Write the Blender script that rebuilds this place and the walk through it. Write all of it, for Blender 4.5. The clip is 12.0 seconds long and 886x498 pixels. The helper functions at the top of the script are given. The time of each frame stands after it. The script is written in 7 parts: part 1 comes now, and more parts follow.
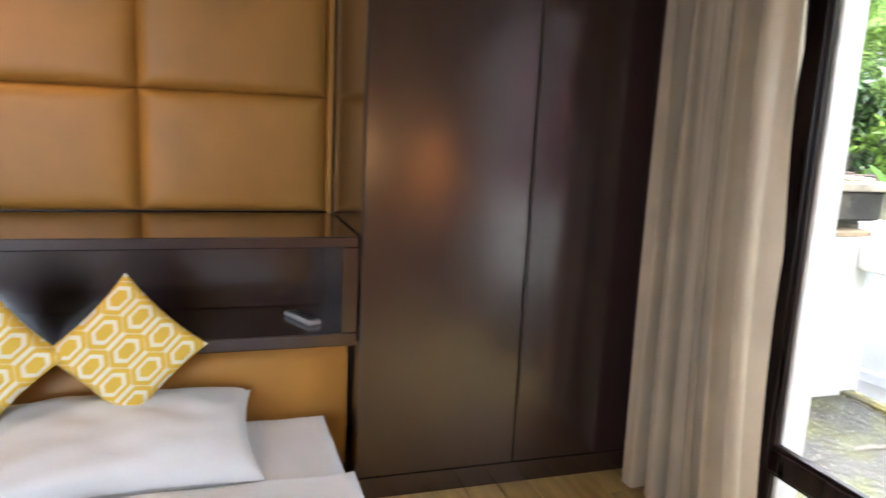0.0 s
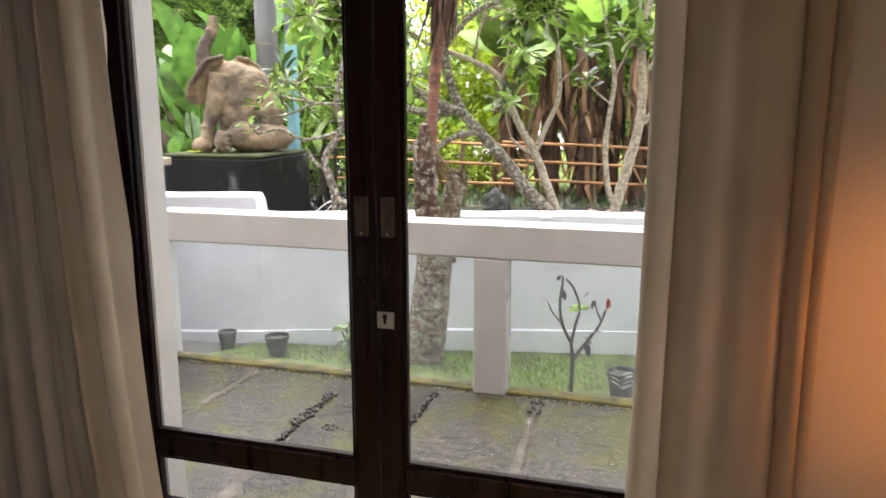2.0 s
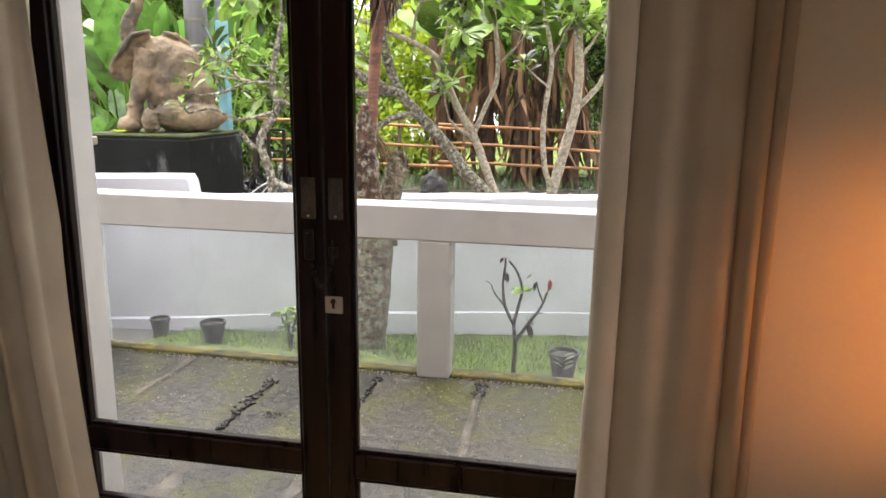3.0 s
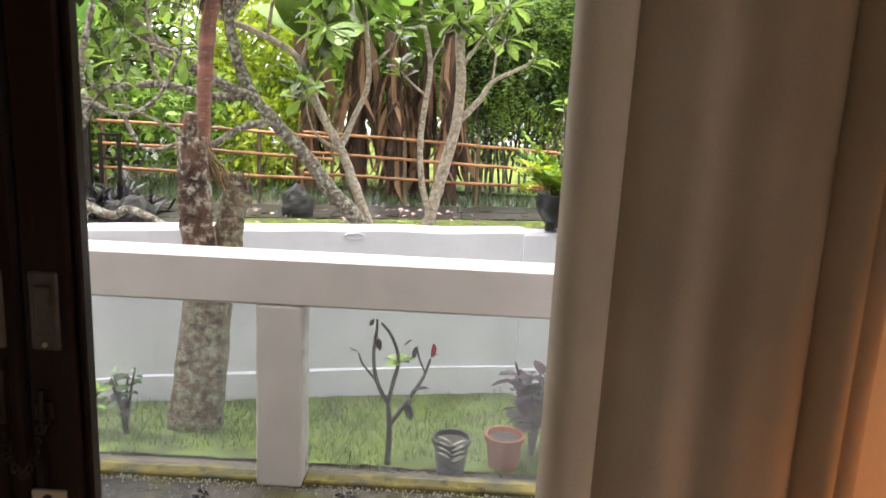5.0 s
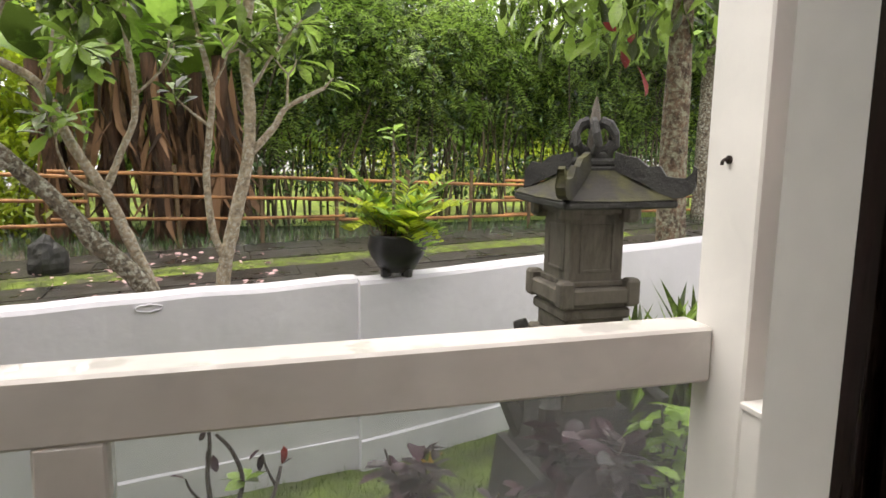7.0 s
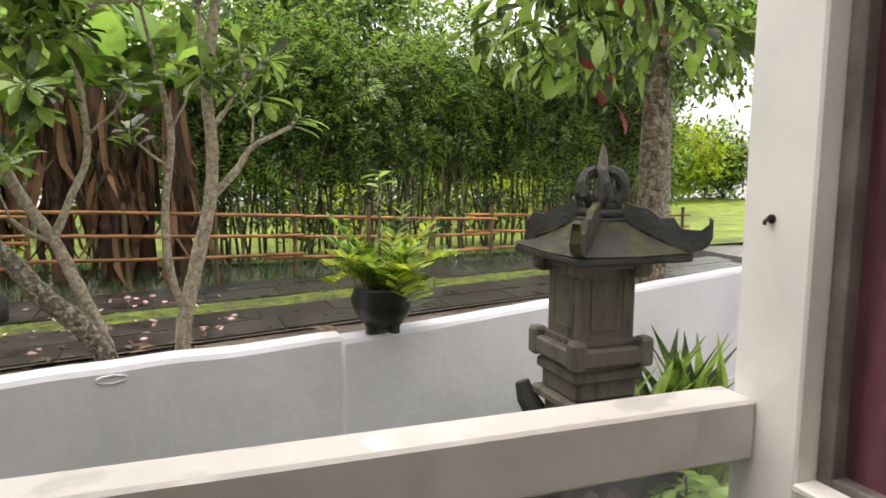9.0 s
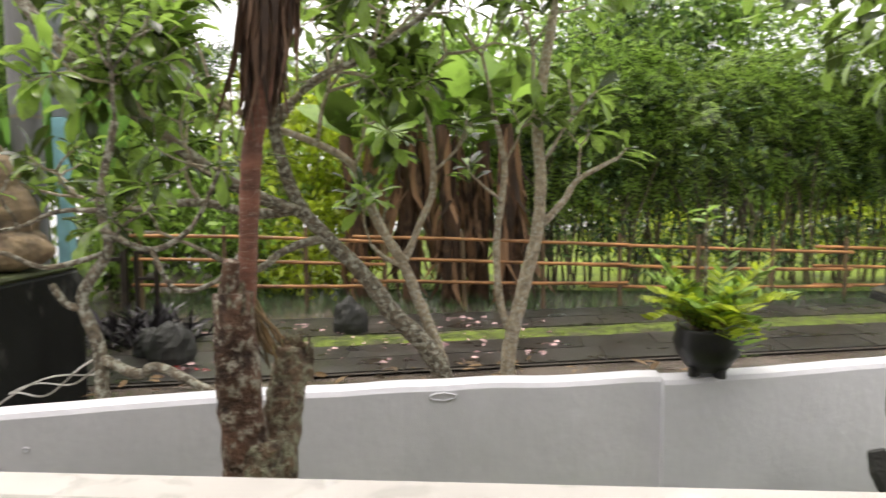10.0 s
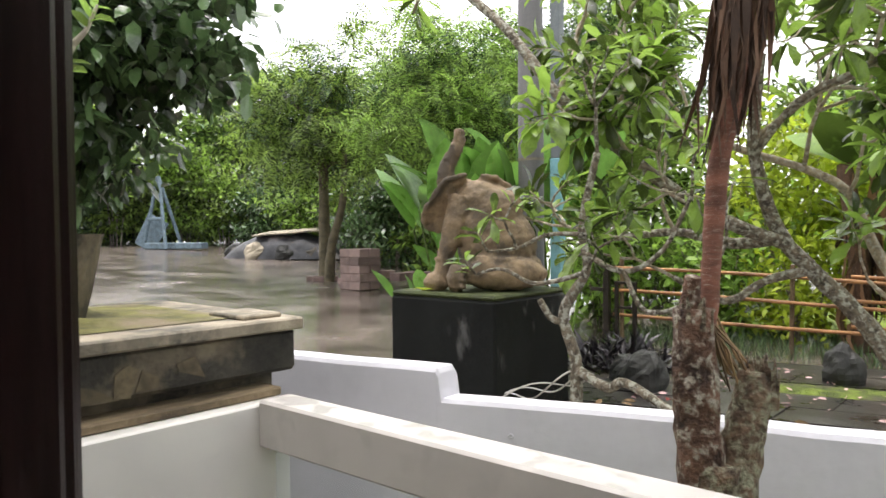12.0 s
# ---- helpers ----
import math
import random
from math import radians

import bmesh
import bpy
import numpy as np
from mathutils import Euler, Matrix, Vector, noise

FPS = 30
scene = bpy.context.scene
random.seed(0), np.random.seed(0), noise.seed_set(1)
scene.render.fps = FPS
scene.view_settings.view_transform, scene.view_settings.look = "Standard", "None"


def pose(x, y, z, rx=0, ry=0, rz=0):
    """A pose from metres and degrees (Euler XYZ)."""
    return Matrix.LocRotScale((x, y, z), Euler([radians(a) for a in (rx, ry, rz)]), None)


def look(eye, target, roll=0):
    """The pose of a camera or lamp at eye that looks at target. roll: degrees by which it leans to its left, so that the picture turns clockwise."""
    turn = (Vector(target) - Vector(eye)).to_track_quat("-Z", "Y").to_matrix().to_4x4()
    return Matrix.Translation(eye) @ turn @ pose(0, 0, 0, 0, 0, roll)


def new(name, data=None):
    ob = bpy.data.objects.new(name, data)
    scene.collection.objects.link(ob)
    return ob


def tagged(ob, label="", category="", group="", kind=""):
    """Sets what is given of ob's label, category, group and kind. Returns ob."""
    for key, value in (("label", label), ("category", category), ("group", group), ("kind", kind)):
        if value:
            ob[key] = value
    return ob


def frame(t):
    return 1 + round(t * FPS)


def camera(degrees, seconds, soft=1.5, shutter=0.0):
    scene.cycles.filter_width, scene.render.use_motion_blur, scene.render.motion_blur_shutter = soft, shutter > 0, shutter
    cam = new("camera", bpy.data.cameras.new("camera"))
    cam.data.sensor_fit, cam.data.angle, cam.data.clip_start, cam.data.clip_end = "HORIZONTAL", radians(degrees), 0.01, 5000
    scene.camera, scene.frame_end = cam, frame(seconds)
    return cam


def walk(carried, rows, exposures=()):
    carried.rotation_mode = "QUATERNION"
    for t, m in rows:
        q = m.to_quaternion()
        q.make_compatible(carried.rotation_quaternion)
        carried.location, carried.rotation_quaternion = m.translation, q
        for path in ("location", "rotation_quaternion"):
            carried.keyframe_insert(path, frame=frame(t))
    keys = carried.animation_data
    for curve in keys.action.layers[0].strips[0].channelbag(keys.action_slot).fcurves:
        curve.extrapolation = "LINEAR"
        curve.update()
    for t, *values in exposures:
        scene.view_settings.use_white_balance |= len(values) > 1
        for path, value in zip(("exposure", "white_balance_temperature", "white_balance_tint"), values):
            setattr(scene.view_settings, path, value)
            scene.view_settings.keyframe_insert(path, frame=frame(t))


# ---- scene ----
cam = camera(62.6, 12.0, shutter=0.25)
PATH = [
    (0, (0.948, -3.372, 1.444), (-0.916, -2.746, 1.078), 2.8),
    (0.3, (0.892, -3.349, 1.449), (-0.856, -2.447, 1.087), 2.1),
    (0.6, (0.829, -3.332, 1.448), (-0.751, -2.158, 1.096), 1.9),
    (1, (0.816, -3.384, 1.462), (-0.502, -1.919, 1.127), 1.5),
    (1.5, (0.781, -3.423, 1.456), (-0.116, -1.669, 1.117), 0.1),
    (2, (0.701, -3.495, 1.46), (0.145, -1.611, 1.083), -0.1),
    (2.5, (0.659, -3.54, 1.456), (0.223, -1.633, 1.04), 0.1),
    (4.5, (0.608, -2.782, 1.445), (0.452, -0.832, 1.028), 2.7),
    (5, (0.545, -2.532, 1.479), (0.511, -0.572, 1.079), 2.7),
    (5.5, (0.441, -2.292, 1.475), (0.527, -0.326, 1.118), 1.9),
    (6, (0.338, -2.108, 1.479), (0.588, -0.151, 1.15), 1.4),
    (6.5, (0.286, -1.969, 1.482), (0.723, -0.045, 1.155), 1.0),
    (7, (0.294, -1.873, 1.501), (0.873, 0.014, 1.178), 0.8),
    (7.5, (0.298, -1.781, 1.52), (1.014, 0.062, 1.218), 1.3),
    (7.7, (0.28, -1.748, 1.537), (1.09, 0.058, 1.244), 1.5),
    (9.3, (0.178, -1.552, 1.584), (0.808, 0.332, 1.362), -0.2),
    (9.5, (0.19, -1.55, 1.576), (0.606, 0.396, 1.38), 0.2),
    (10, (0.206, -1.576, 1.626), (0.058, 0.41, 1.447), -0.4),
    (10.5, (0.263, -1.572, 1.602), (-0.37, 0.32, 1.469), -0.6),
    (11, (0.273, -1.583, 1.573), (-0.738, 0.141, 1.48), -1.0),
    (11.5, (0.292, -1.588, 1.556), (-0.916, 0.005, 1.488), -0.85),
    (11.7, (0.3, -1.589, 1.54), (-0.96, -0.036, 1.482), -0.8),
    (12, (0.292, -1.596, 1.538), (-1.022, -0.089, 1.483), -0.5),
]
EXPOSURES = [(0.0, 4.1, 5900, 11), (0.6, 3.9, 5800, 9), (1.0, 3.5, 6150, 11), (1.4, 3.1, 6300, 12), (1.8, 2.75, 6400, 14), (2.5, 2.7, 6500, 15), (4.5, 2.6, 6450, 16),
             (5.2, 2.5, 6600, 16), (6.0, 2.1, 6900, 15), (7.5, 1.78, 6950, 14), (9.5, 1.56, 6900, 13), (10.5, 1.68, 6900, 12), (12.0, 1.8, 6600, 12)]
walk(cam, [(t, look(eye, target, roll)) for t, eye, target, roll in PATH], EXPOSURES)

# ---- light ----
world = bpy.data.worlds.new("world")
scene.world = world
world.use_nodes = True
wn, wl = world.node_tree.nodes, world.node_tree.links
sky = wn.new("ShaderNodeTexSky")
sky.sky_type, sky.sun_disc = "NISHITA", False
sky.sun_elevation, sky.sun_rotation = radians(70), radians(-40)
sky.air_density, sky.dust_density, sky.ozone_density = 1.0, 2.0, 1.0
grey = wn.new("ShaderNodeHueSaturation")
grey.inputs["Saturation"].default_value = 0.14
wl.new(sky.outputs[0], grey.inputs["Color"])
wl.new(grey.outputs[0], wn["Background"].inputs[0])
wn["Background"].inputs[1].default_value = 0.15

sun = new("sun", bpy.data.lights.new("sun", "SUN"))
sun.data.energy, sun.data.angle, sun.data.color = 0.65, radians(60), (1.0, 0.96, 0.9)
sun.matrix_world = look((0, 0, 0), (0.2, 0.02, -0.98))


# ---- materials ----
def material(name, base, rough=0.6, metal=0.0, vary=0.15, scale=6.0, fine=60.0, bump=0.15, dark=None, spots=None,
             spot_scale=3.0, spot_cut=(0.5, 0.65), island=0.0, obj_random=0.0, translucent=0.0, coat=0.0, stretch=None,
             rough_vary=0.1, spec=0.5, dist=0.01, wet=None):
    """Procedural surface: base colour varied at two scales, optional second colour in blotches, fine relief."""
    m = bpy.data.materials.new(name)
    m.use_nodes = True
    n, l = m.node_tree.nodes, m.node_tree.links
    b = n["Principled BSDF"]
    tc = n.new("ShaderNodeTexCoord")
    vec = tc.outputs["Object"]
    if stretch:
        mp = n.new("ShaderNodeMapping")
        mp.inputs["Scale"].default_value = stretch
        l.new(vec, mp.inputs["Vector"])
        vec = mp.outputs[0]
    big = n.new("ShaderNodeTexNoise")
    big.inputs["Scale"].default_value, big.inputs["Detail"].default_value = scale, 6
    l.new(vec, big.inputs["Vector"])
    small = n.new("ShaderNodeTexNoise")
    small.inputs["Scale"].default_value, small.inputs["Detail"].default_value = fine, 4
    l.new(vec, small.inputs["Vector"])
    ramp = n.new("ShaderNodeValToRGB")
    dk = dark or tuple(c * (1 - 1.6 * vary) for c in base)
    lt = tuple(min(1, c * (1 + vary)) for c in base)
    ramp.color_ramp.elements[0].position, ramp.color_ramp.elements[1].position = 0.3, 0.7
    ramp.color_ramp.elements[0].color, ramp.color_ramp.elements[1].color = (*dk, 1), (*lt, 1)
    addn = n.new("ShaderNodeMath")
    addn.operation = "MULTIPLY_ADD"
    addn.inputs[1].default_value, addn.inputs[2].default_value = 0.35, -0.17
    l.new(small.outputs[0], addn.inputs[0])
    summ = n.new("ShaderNodeMath")
    l.new(big.outputs[0], summ.inputs[0]), l.new(addn.outputs[0], summ.inputs[1])
    value = summ.outputs[0]
    if island or obj_random:
        src = n.new("ShaderNodeNewGeometry").outputs["Random Per Island"] if island else n.new("ShaderNodeObjectInfo").outputs["Random"]
        k = n.new("ShaderNodeMath")
        k.operation = "MULTIPLY_ADD"
        amt = island or obj_random
        k.inputs[1].default_value, k.inputs[2].default_value = amt, -amt / 2
        l.new(src, k.inputs[0])
        s2 = n.new("ShaderNodeMath")
        l.new(value, s2.inputs[0]), l.new(k.outputs[0], s2.inputs[1])
        value = s2.outputs[0]
    l.new(value, ramp.inputs[0])
    colour = ramp.outputs[0]
    if spots:
        sp = n.new("ShaderNodeTexNoise")
        sp.inputs["Scale"].default_value, sp.inputs["Detail"].default_value = spot_scale, 8
        sp.inputs["Roughness"].default_value = 0.65
        l.new(vec, sp.inputs["Vector"])
        sr = n.new("ShaderNodeValToRGB")
        sr.color_ramp.elements[0].position, sr.color_ramp.elements[1].position = spot_cut
        l.new(sp.outputs[0], sr.inputs[0])
        mix = n.new("ShaderNodeMix")
        mix.data_type = "RGBA"
        l.new(sr.outputs[0], mix.inputs["Factor"])
        l.new(colour, mix.inputs["A"])
        mix.inputs["B"].default_value = (*spots, 1)
        colour = mix.outputs["Result"]
    l.new(colour, b.inputs["Base Color"])
    rr = n.new("ShaderNodeMapRange")
    rr.inputs["To Min"].default_value, rr.inputs["To Max"].default_value = max(0.02, rough - rough_vary), min(1, rough + rough_vary)
    l.new(big.outputs[0], rr.inputs["Value"])
    l.new(rr.outputs[0], b.inputs["Roughness"])
    if wet:
        # thin films of standing water: smooth and glossy inside ragged patches
        film, cut = n.new("ShaderNodeTexNoise"), n.new("ShaderNodeMapRange")
        film.inputs["Scale"].default_value, film.inputs["Detail"].default_value = 6.5, 5
        l.new(vec, film.inputs["Vector"]), l.new(film.outputs[0], cut.inputs["Value"])
        cut.inputs["From Min"].default_value, cut.inputs["From Max"].default_value = wet
        l.new(cut.outputs[0], b.inputs["Coat Weight"])
        b.inputs["Coat Roughness"].default_value = 0.03
        b.inputs["Coat IOR"].default_value = 1.6
    b.inputs["Metallic"].default_value = metal
    b.inputs["Specular IOR Level"].default_value = spec
    if not wet:
        b.inputs["Coat Weight"].default_value = coat
        b.inputs["Coat Roughness"].default_value = 0.15
    if bump:
        bp = n.new("ShaderNodeBump")
        bp.inputs["Strength"].default_value, bp.inputs["Distance"].default_value = bump, dist
        l.new(summ.outputs[0], bp.inputs["Height"])
        l.new(bp.outputs[0], b.inputs["Normal"])
    if translucent:
        tr = n.new("ShaderNodeBsdfTranslucent")
        l.new(colour, tr.inputs["Color"])
        mx = n.new("ShaderNodeMixShader")
        mx.inputs[0].default_value = translucent
        l.new(b.outputs[0], mx.inputs[1]), l.new(tr.outputs[0], mx.inputs[2])
        l.new(mx.outputs[0], n["Material Output"].inputs["Surface"])
    return m


def glass(name, tint=(1, 1, 1), haze=0.0, haze_colour=(0.75, 0.8, 0.8)):
    """Thin pane: clear, with Fresnel gloss and a little dried dirt."""
    m = bpy.data.materials.new(name)
    m.use_nodes = True
    n, l = m.node_tree.nodes, m.node_tree.links
    n.remove(n["Principled BSDF"])
    clear, gloss, dirt = n.new("ShaderNodeBsdfTransparent"), n.new("ShaderNodeBsdfGlossy"), n.new("ShaderNodeBsdfDiffuse")
    clear.inputs[0].default_value = (*tint, 1)
    gloss.inputs["Roughness"].default_value = 0.02
    dirt.inputs[0].default_value = (*haze_colour, 1)
    lw, fr = n.new("ShaderNodeLayerWeight"), n.new("ShaderNodeMath")
    lw.inputs[0].default_value = 0.5
    pw = n.new("ShaderNodeMath")
    pw.operation, pw.inputs[1].default_value = "POWER", 4.0
    l.new(lw.outputs["Facing"], pw.inputs[0])
    fr.operation, fr.inputs[1].default_value, fr.inputs[2].default_value = "MULTIPLY_ADD", 0.12, 0.002
    l.new(pw.outputs[0], fr.inputs[0])
    a, c = n.new("ShaderNodeMixShader"), n.new("ShaderNodeMixShader")
    nz = n.new("ShaderNodeTexNoise")
    nz.inputs["Scale"].default_value, nz.inputs["Detail"].default_value = 2.5, 8
    mr = n.new("ShaderNodeMapRange")
    mr.inputs["From Min"].default_value, mr.inputs["From Max"].default_value = 0.3, 0.75
    mr.inputs["To Min"].default_value, mr.inputs["To Max"].default_value = haze * 0.5, haze * 1.5
    l.new(n.new("ShaderNodeTexCoord").outputs["Object"], nz.inputs["Vector"])
    l.new(nz.outputs[0], mr.inputs["Value"])
    l.new(fr.outputs[0], a.inputs[0]), l.new(clear.outputs[0], a.inputs[1]), l.new(gloss.outputs[0], a.inputs[2])
    l.new(mr.outputs[0], c.inputs[0]), l.new(a.outputs[0], c.inputs[1]), l.new(dirt.outputs[0], c.inputs[2])
    l.new(c.outputs[0], n["Material Output"].inputs["Surface"])
    return m


def emitter(name, colour, strength):
    m = bpy.data.materials.new(name)
    m.use_nodes = True
    b = m.node_tree.nodes["Principled BSDF"]
    b.inputs["Emission Color"].default_value, b.inputs["Emission Strength"].default_value = (*colour, 1), strength
    return m


WHITE = material("white_masonry_paint", (0.76, 0.74, 0.7), 0.5, vary=0.05, scale=2.5, fine=40, bump=0.2, dark=(0.66, 0.645, 0.615))
WALLPAINT = material("garden_wall_paint", (0.76, 0.75, 0.805), 0.7, vary=0.08, scale=1.6, fine=25, bump=0.4, dark=(0.65, 0.645, 0.69), dist=0.02)
# white paint darkened below the wall's, so the rail's shade sits in its colour
RAILPAINT = material("wet_shaded_rail_paint", (0.53, 0.5, 0.475), 0.45, vary=0.07, scale=5, fine=40, bump=0.05, rough_vary=0.1, dark=(0.49, 0.465, 0.44), wet=(0.54, 0.6))
CREAM = material("cream_wall_paint", (0.72, 0.66, 0.56), 0.75, vary=0.04, scale=2, fine=80, bump=0.08)
CEILPAINT = material("ceiling_paint", (0.8, 0.79, 0.76), 0.85, vary=0.03)
DARKWOOD = material("dark_door_wood", (0.018, 0.0095, 0.0085), 0.3, vary=0.4, scale=3, fine=30, bump=0.08, stretch=(12, 12, 0.8), spec=0.18)
WARDWOOD = material("wardrobe_veneer", (0.028, 0.0135, 0.0145), 0.25, vary=0.12, scale=1.4, fine=30, bump=0.006, stretch=(3, 3, 0.4), coat=1.0, spec=0.7, rough_vary=0.03,
                    dark=(0.021, 0.01, 0.011))
LEATHER = material("tan_leather", (0.42, 0.2, 0.036), 0.5, vary=0.08, scale=4, fine=220, bump=0.1)
FLOORWOOD = material("honey_floor", (0.5, 0.36, 0.14), 0.35, vary=0.2, scale=3, fine=40, bump=0.05, stretch=(1, 8, 1), obj_random=0.2)
CURTAIN = material("curtain_cloth", (0.54, 0.46, 0.355), 0.85, vary=0.08, scale=5, fine=300, bump=0.15, translucent=0.22)
LINEN = material("white_linen", (0.7, 0.71, 0.74), 0.8, vary=0.04, scale=5, fine=120, bump=0.15)
SLAB = material("wet_flagstone", (0.057, 0.05, 0.038), 0.42, vary=0.55, scale=22, fine=130, bump=1.0, spots=(0.065, 0.064, 0.012), spot_scale=2.2,
                spot_cut=(0.47, 0.6), obj_random=0.3, rough_vary=0.3, dist=0.012)
SOIL = material("dark_soil", (0.045, 0.035, 0.025), 0.8, vary=0.4, scale=8, fine=60, bump=0.8, dist=0.03)
WETGROUND = material("wet_ground", (0.14, 0.115, 0.098), 0.16, vary=0.35, scale=1.2, fine=45, bump=0.3, spots=(0.05, 0.048, 0.03), spot_scale=0.5,
                     spot_cut=(0.55, 0.7), rough_vary=0.22)
PATHSLAB = material("wet_path_slab", (0.04, 0.036, 0.032), 0.32, vary=0.3, scale=3, fine=60, bump=0.3, obj_random=0.3, rough_vary=0.2)
GRASS = material("grass_blade", (0.125, 0.2, 0.035), 0.5, vary=0.3, island=0.6, translucent=0.3, bump=0)
BLACKSTONE = material("black_painted_plinth", (0.011, 0.012, 0.011), 0.7, spec=0.2, vary=0.4, scale=3, fine=50, bump=0.4, spots=(0.2, 0.2, 0.19),
                      spot_scale=3.2, spot_cut=(0.6, 0.76), stretch=(1, 1, 0.45))
MOSSTOP = material("mossy_plinth_top", (0.05, 0.065, 0.015), 0.8, vary=0.4, scale=6, fine=90, bump=0.7)
STATUE = material("carved_sandstone", (0.3, 0.215, 0.13), 0.75, vary=0.4, scale=4, fine=60, bump=0.8, spots=(0.085, 0.065, 0.045), spot_scale=2.6,
                  spot_cut=(0.46, 0.6), dark=(0.11, 0.08, 0.05), dist=0.015)
GREYSTONE = material("weathered_grey_stone", (0.145, 0.128, 0.104), 0.75, vary=0.3, scale=9, fine=110, bump=0.7, spots=(0.05, 0.046, 0.035),
                     spot_scale=9, spot_cut=(0.48, 0.66), stretch=(1, 1, 0.35))
MOSSROOF = material("mossy_shrine_roof", (0.055, 0.054, 0.015), 0.8, vary=0.45, scale=7, fine=90, bump=0.8, spots=(0.022, 0.02, 0.016),
                    spot_scale=9, spot_cut=(0.44, 0.58))
DARKSTONE = material("blackened_stone", (0.03, 0.03, 0.027), 0.7, vary=0.4, scale=8, fine=60, bump=0.8, dist=0.02)
BARK = material("lichen_bark", (0.19, 0.155, 0.11), 0.85, vary=0.45, scale=22, fine=120, bump=1.0, spots=(0.45, 0.44, 0.36), spot_scale=30,
                spot_cut=(0.5, 0.58), dist=0.03)
PALEBARK = material("pale_frangipani_bark", (0.4, 0.33, 0.235), 0.85, vary=0.4, scale=26, fine=120, bump=1.0, spots=(0.55, 0.52, 0.43), spot_scale=36,
                    spot_cut=(0.5, 0.6), dark=(0.2, 0.16, 0.11), dist=0.02)
TRUNKBARK = material("stump_bark", (0.15, 0.1, 0.065), 0.9, vary=0.5, scale=16, fine=70, bump=1.0, spots=(0.32, 0.315, 0.22), spot_scale=26,
                     spot_cut=(0.46, 0.62), dist=0.04)
REDBARK = material("red_brown_stem", (0.2, 0.085, 0.055), 0.8, vary=0.35, scale=6, fine=50, bump=0.8, stretch=(1, 1, 4), spots=(0.34, 0.25, 0.2), spot_scale=30, spot_cut=(0.56, 0.66))
STEMBARK = material("red_brown_stump_bark", (0.13, 0.07, 0.045), 0.9, vary=0.5, scale=11, fine=70, bump=1.0, spots=(0.4, 0.37, 0.3), spot_scale=22, spot_cut=(0.52, 0.63), dist=0.04)
FIBRE = material("dry_brown_fibre", (0.12, 0.068, 0.042), 0.85, vary=0.4, island=0.7, bump=0.2)
BAMBOO = material("bamboo_pole", (0.42, 0.2, 0.075), 0.5, vary=0.5, scale=3, fine=20, bump=0.15, stretch=(0.6, 6, 6))
LEAF_FRANG = material("frangipani_leaf", (0.225, 0.345, 0.065), 0.25, vary=0.5, island=0.8, translucent=0.52, spec=0.8, bump=0.05)
# own colour of dark leaves, and the painted shade inside crowns and hedge
LEAF_DARK = material("dark_glossy_leaf_and_shade", (0.11, 0.19, 0.07), 0.22, vary=0.4, island=0.8, translucent=0.3, spec=1.0, bump=0.05)
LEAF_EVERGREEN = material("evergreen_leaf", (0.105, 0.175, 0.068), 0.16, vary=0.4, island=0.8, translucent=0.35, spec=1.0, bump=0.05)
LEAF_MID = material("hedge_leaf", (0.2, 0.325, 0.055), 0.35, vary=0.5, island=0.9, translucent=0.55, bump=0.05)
LEAF_LIGHT = material("light_green_leaf", (0.28, 0.44, 0.09), 0.4, vary=0.4, island=0.7, translucent=0.5, bump=0.05)
LEAF_CANNA = material("broad_canna_leaf", (0.13, 0.27, 0.05), 0.3, vary=0.3, island=0.5, translucent=0.4, bump=0.05, spec=0.8)
LEAF_YELLOW = material("yellow_green_leaf", (0.42, 0.52, 0.045), 0.45, vary=0.3, island=0.6, translucent=0.5, bump=0.05)
LEAF_PURPLE = material("purple_croton_leaf", (0.032, 0.012, 0.02), 0.35, vary=0.4, island=0.8, translucent=0.2, bump=0.05)
BLACKPLASTIC = material("black_plastic_pot", (0.02, 0.02, 0.022), 0.4, vary=0.3, bump=0.1)
TERRACOTTA = material("terracotta", (0.4, 0.13, 0.06), 0.75, vary=0.2, bump=0.3)
CONCRETE = material("weathered_concrete", (0.42, 0.36, 0.27), 0.75, vary=0.2, scale=4, fine=60, bump=0.5, spots=(0.08, 0.075, 0.06), spot_scale=2.2,
                    spot_cut=(0.48, 0.62))
PLANTERSTONE = material("planter_stained_stone", (0.04, 0.036, 0.028), 0.7, vary=0.5, scale=5, fine=60, bump=0.9, spots=(0.2, 0.165, 0.11), spot_scale=3.2,
                        spot_cut=(0.5, 0.66), dist=0.02)
METAL = material("brushed_metal", (0.6, 0.58, 0.53), 0.35, metal=1.0, vary=0.1, bump=0.05)
HANDLE = material("worn_handle_metal", (0.14, 0.125, 0.115), 0.45, metal=0.8, vary=0.25, scale=20, bump=0.1)
DARKMETAL = material("dark_bronze", (0.05, 0.04, 0.035), 0.4, metal=0.8, vary=0.2, bump=0.1)
PURPLE = material("purple_curtain_cloth", (0.2, 0.062, 0.095), 0.8, vary=0.2, stretch=(1, 6, 0.5), bump=0.2)
BLUEPAINT = material("faded_blue_paint", (0.22, 0.46, 0.52), 0.55, vary=0.2, bump=0.2)
GLASS_DOOR = glass("door_glass", (0.98, 0.98, 0.975), 0.004)
GLASS_RAIL = glass("dusty_rail_glass", (0.95, 0.97, 0.97), 0.12, (0.8, 0.82, 0.87))


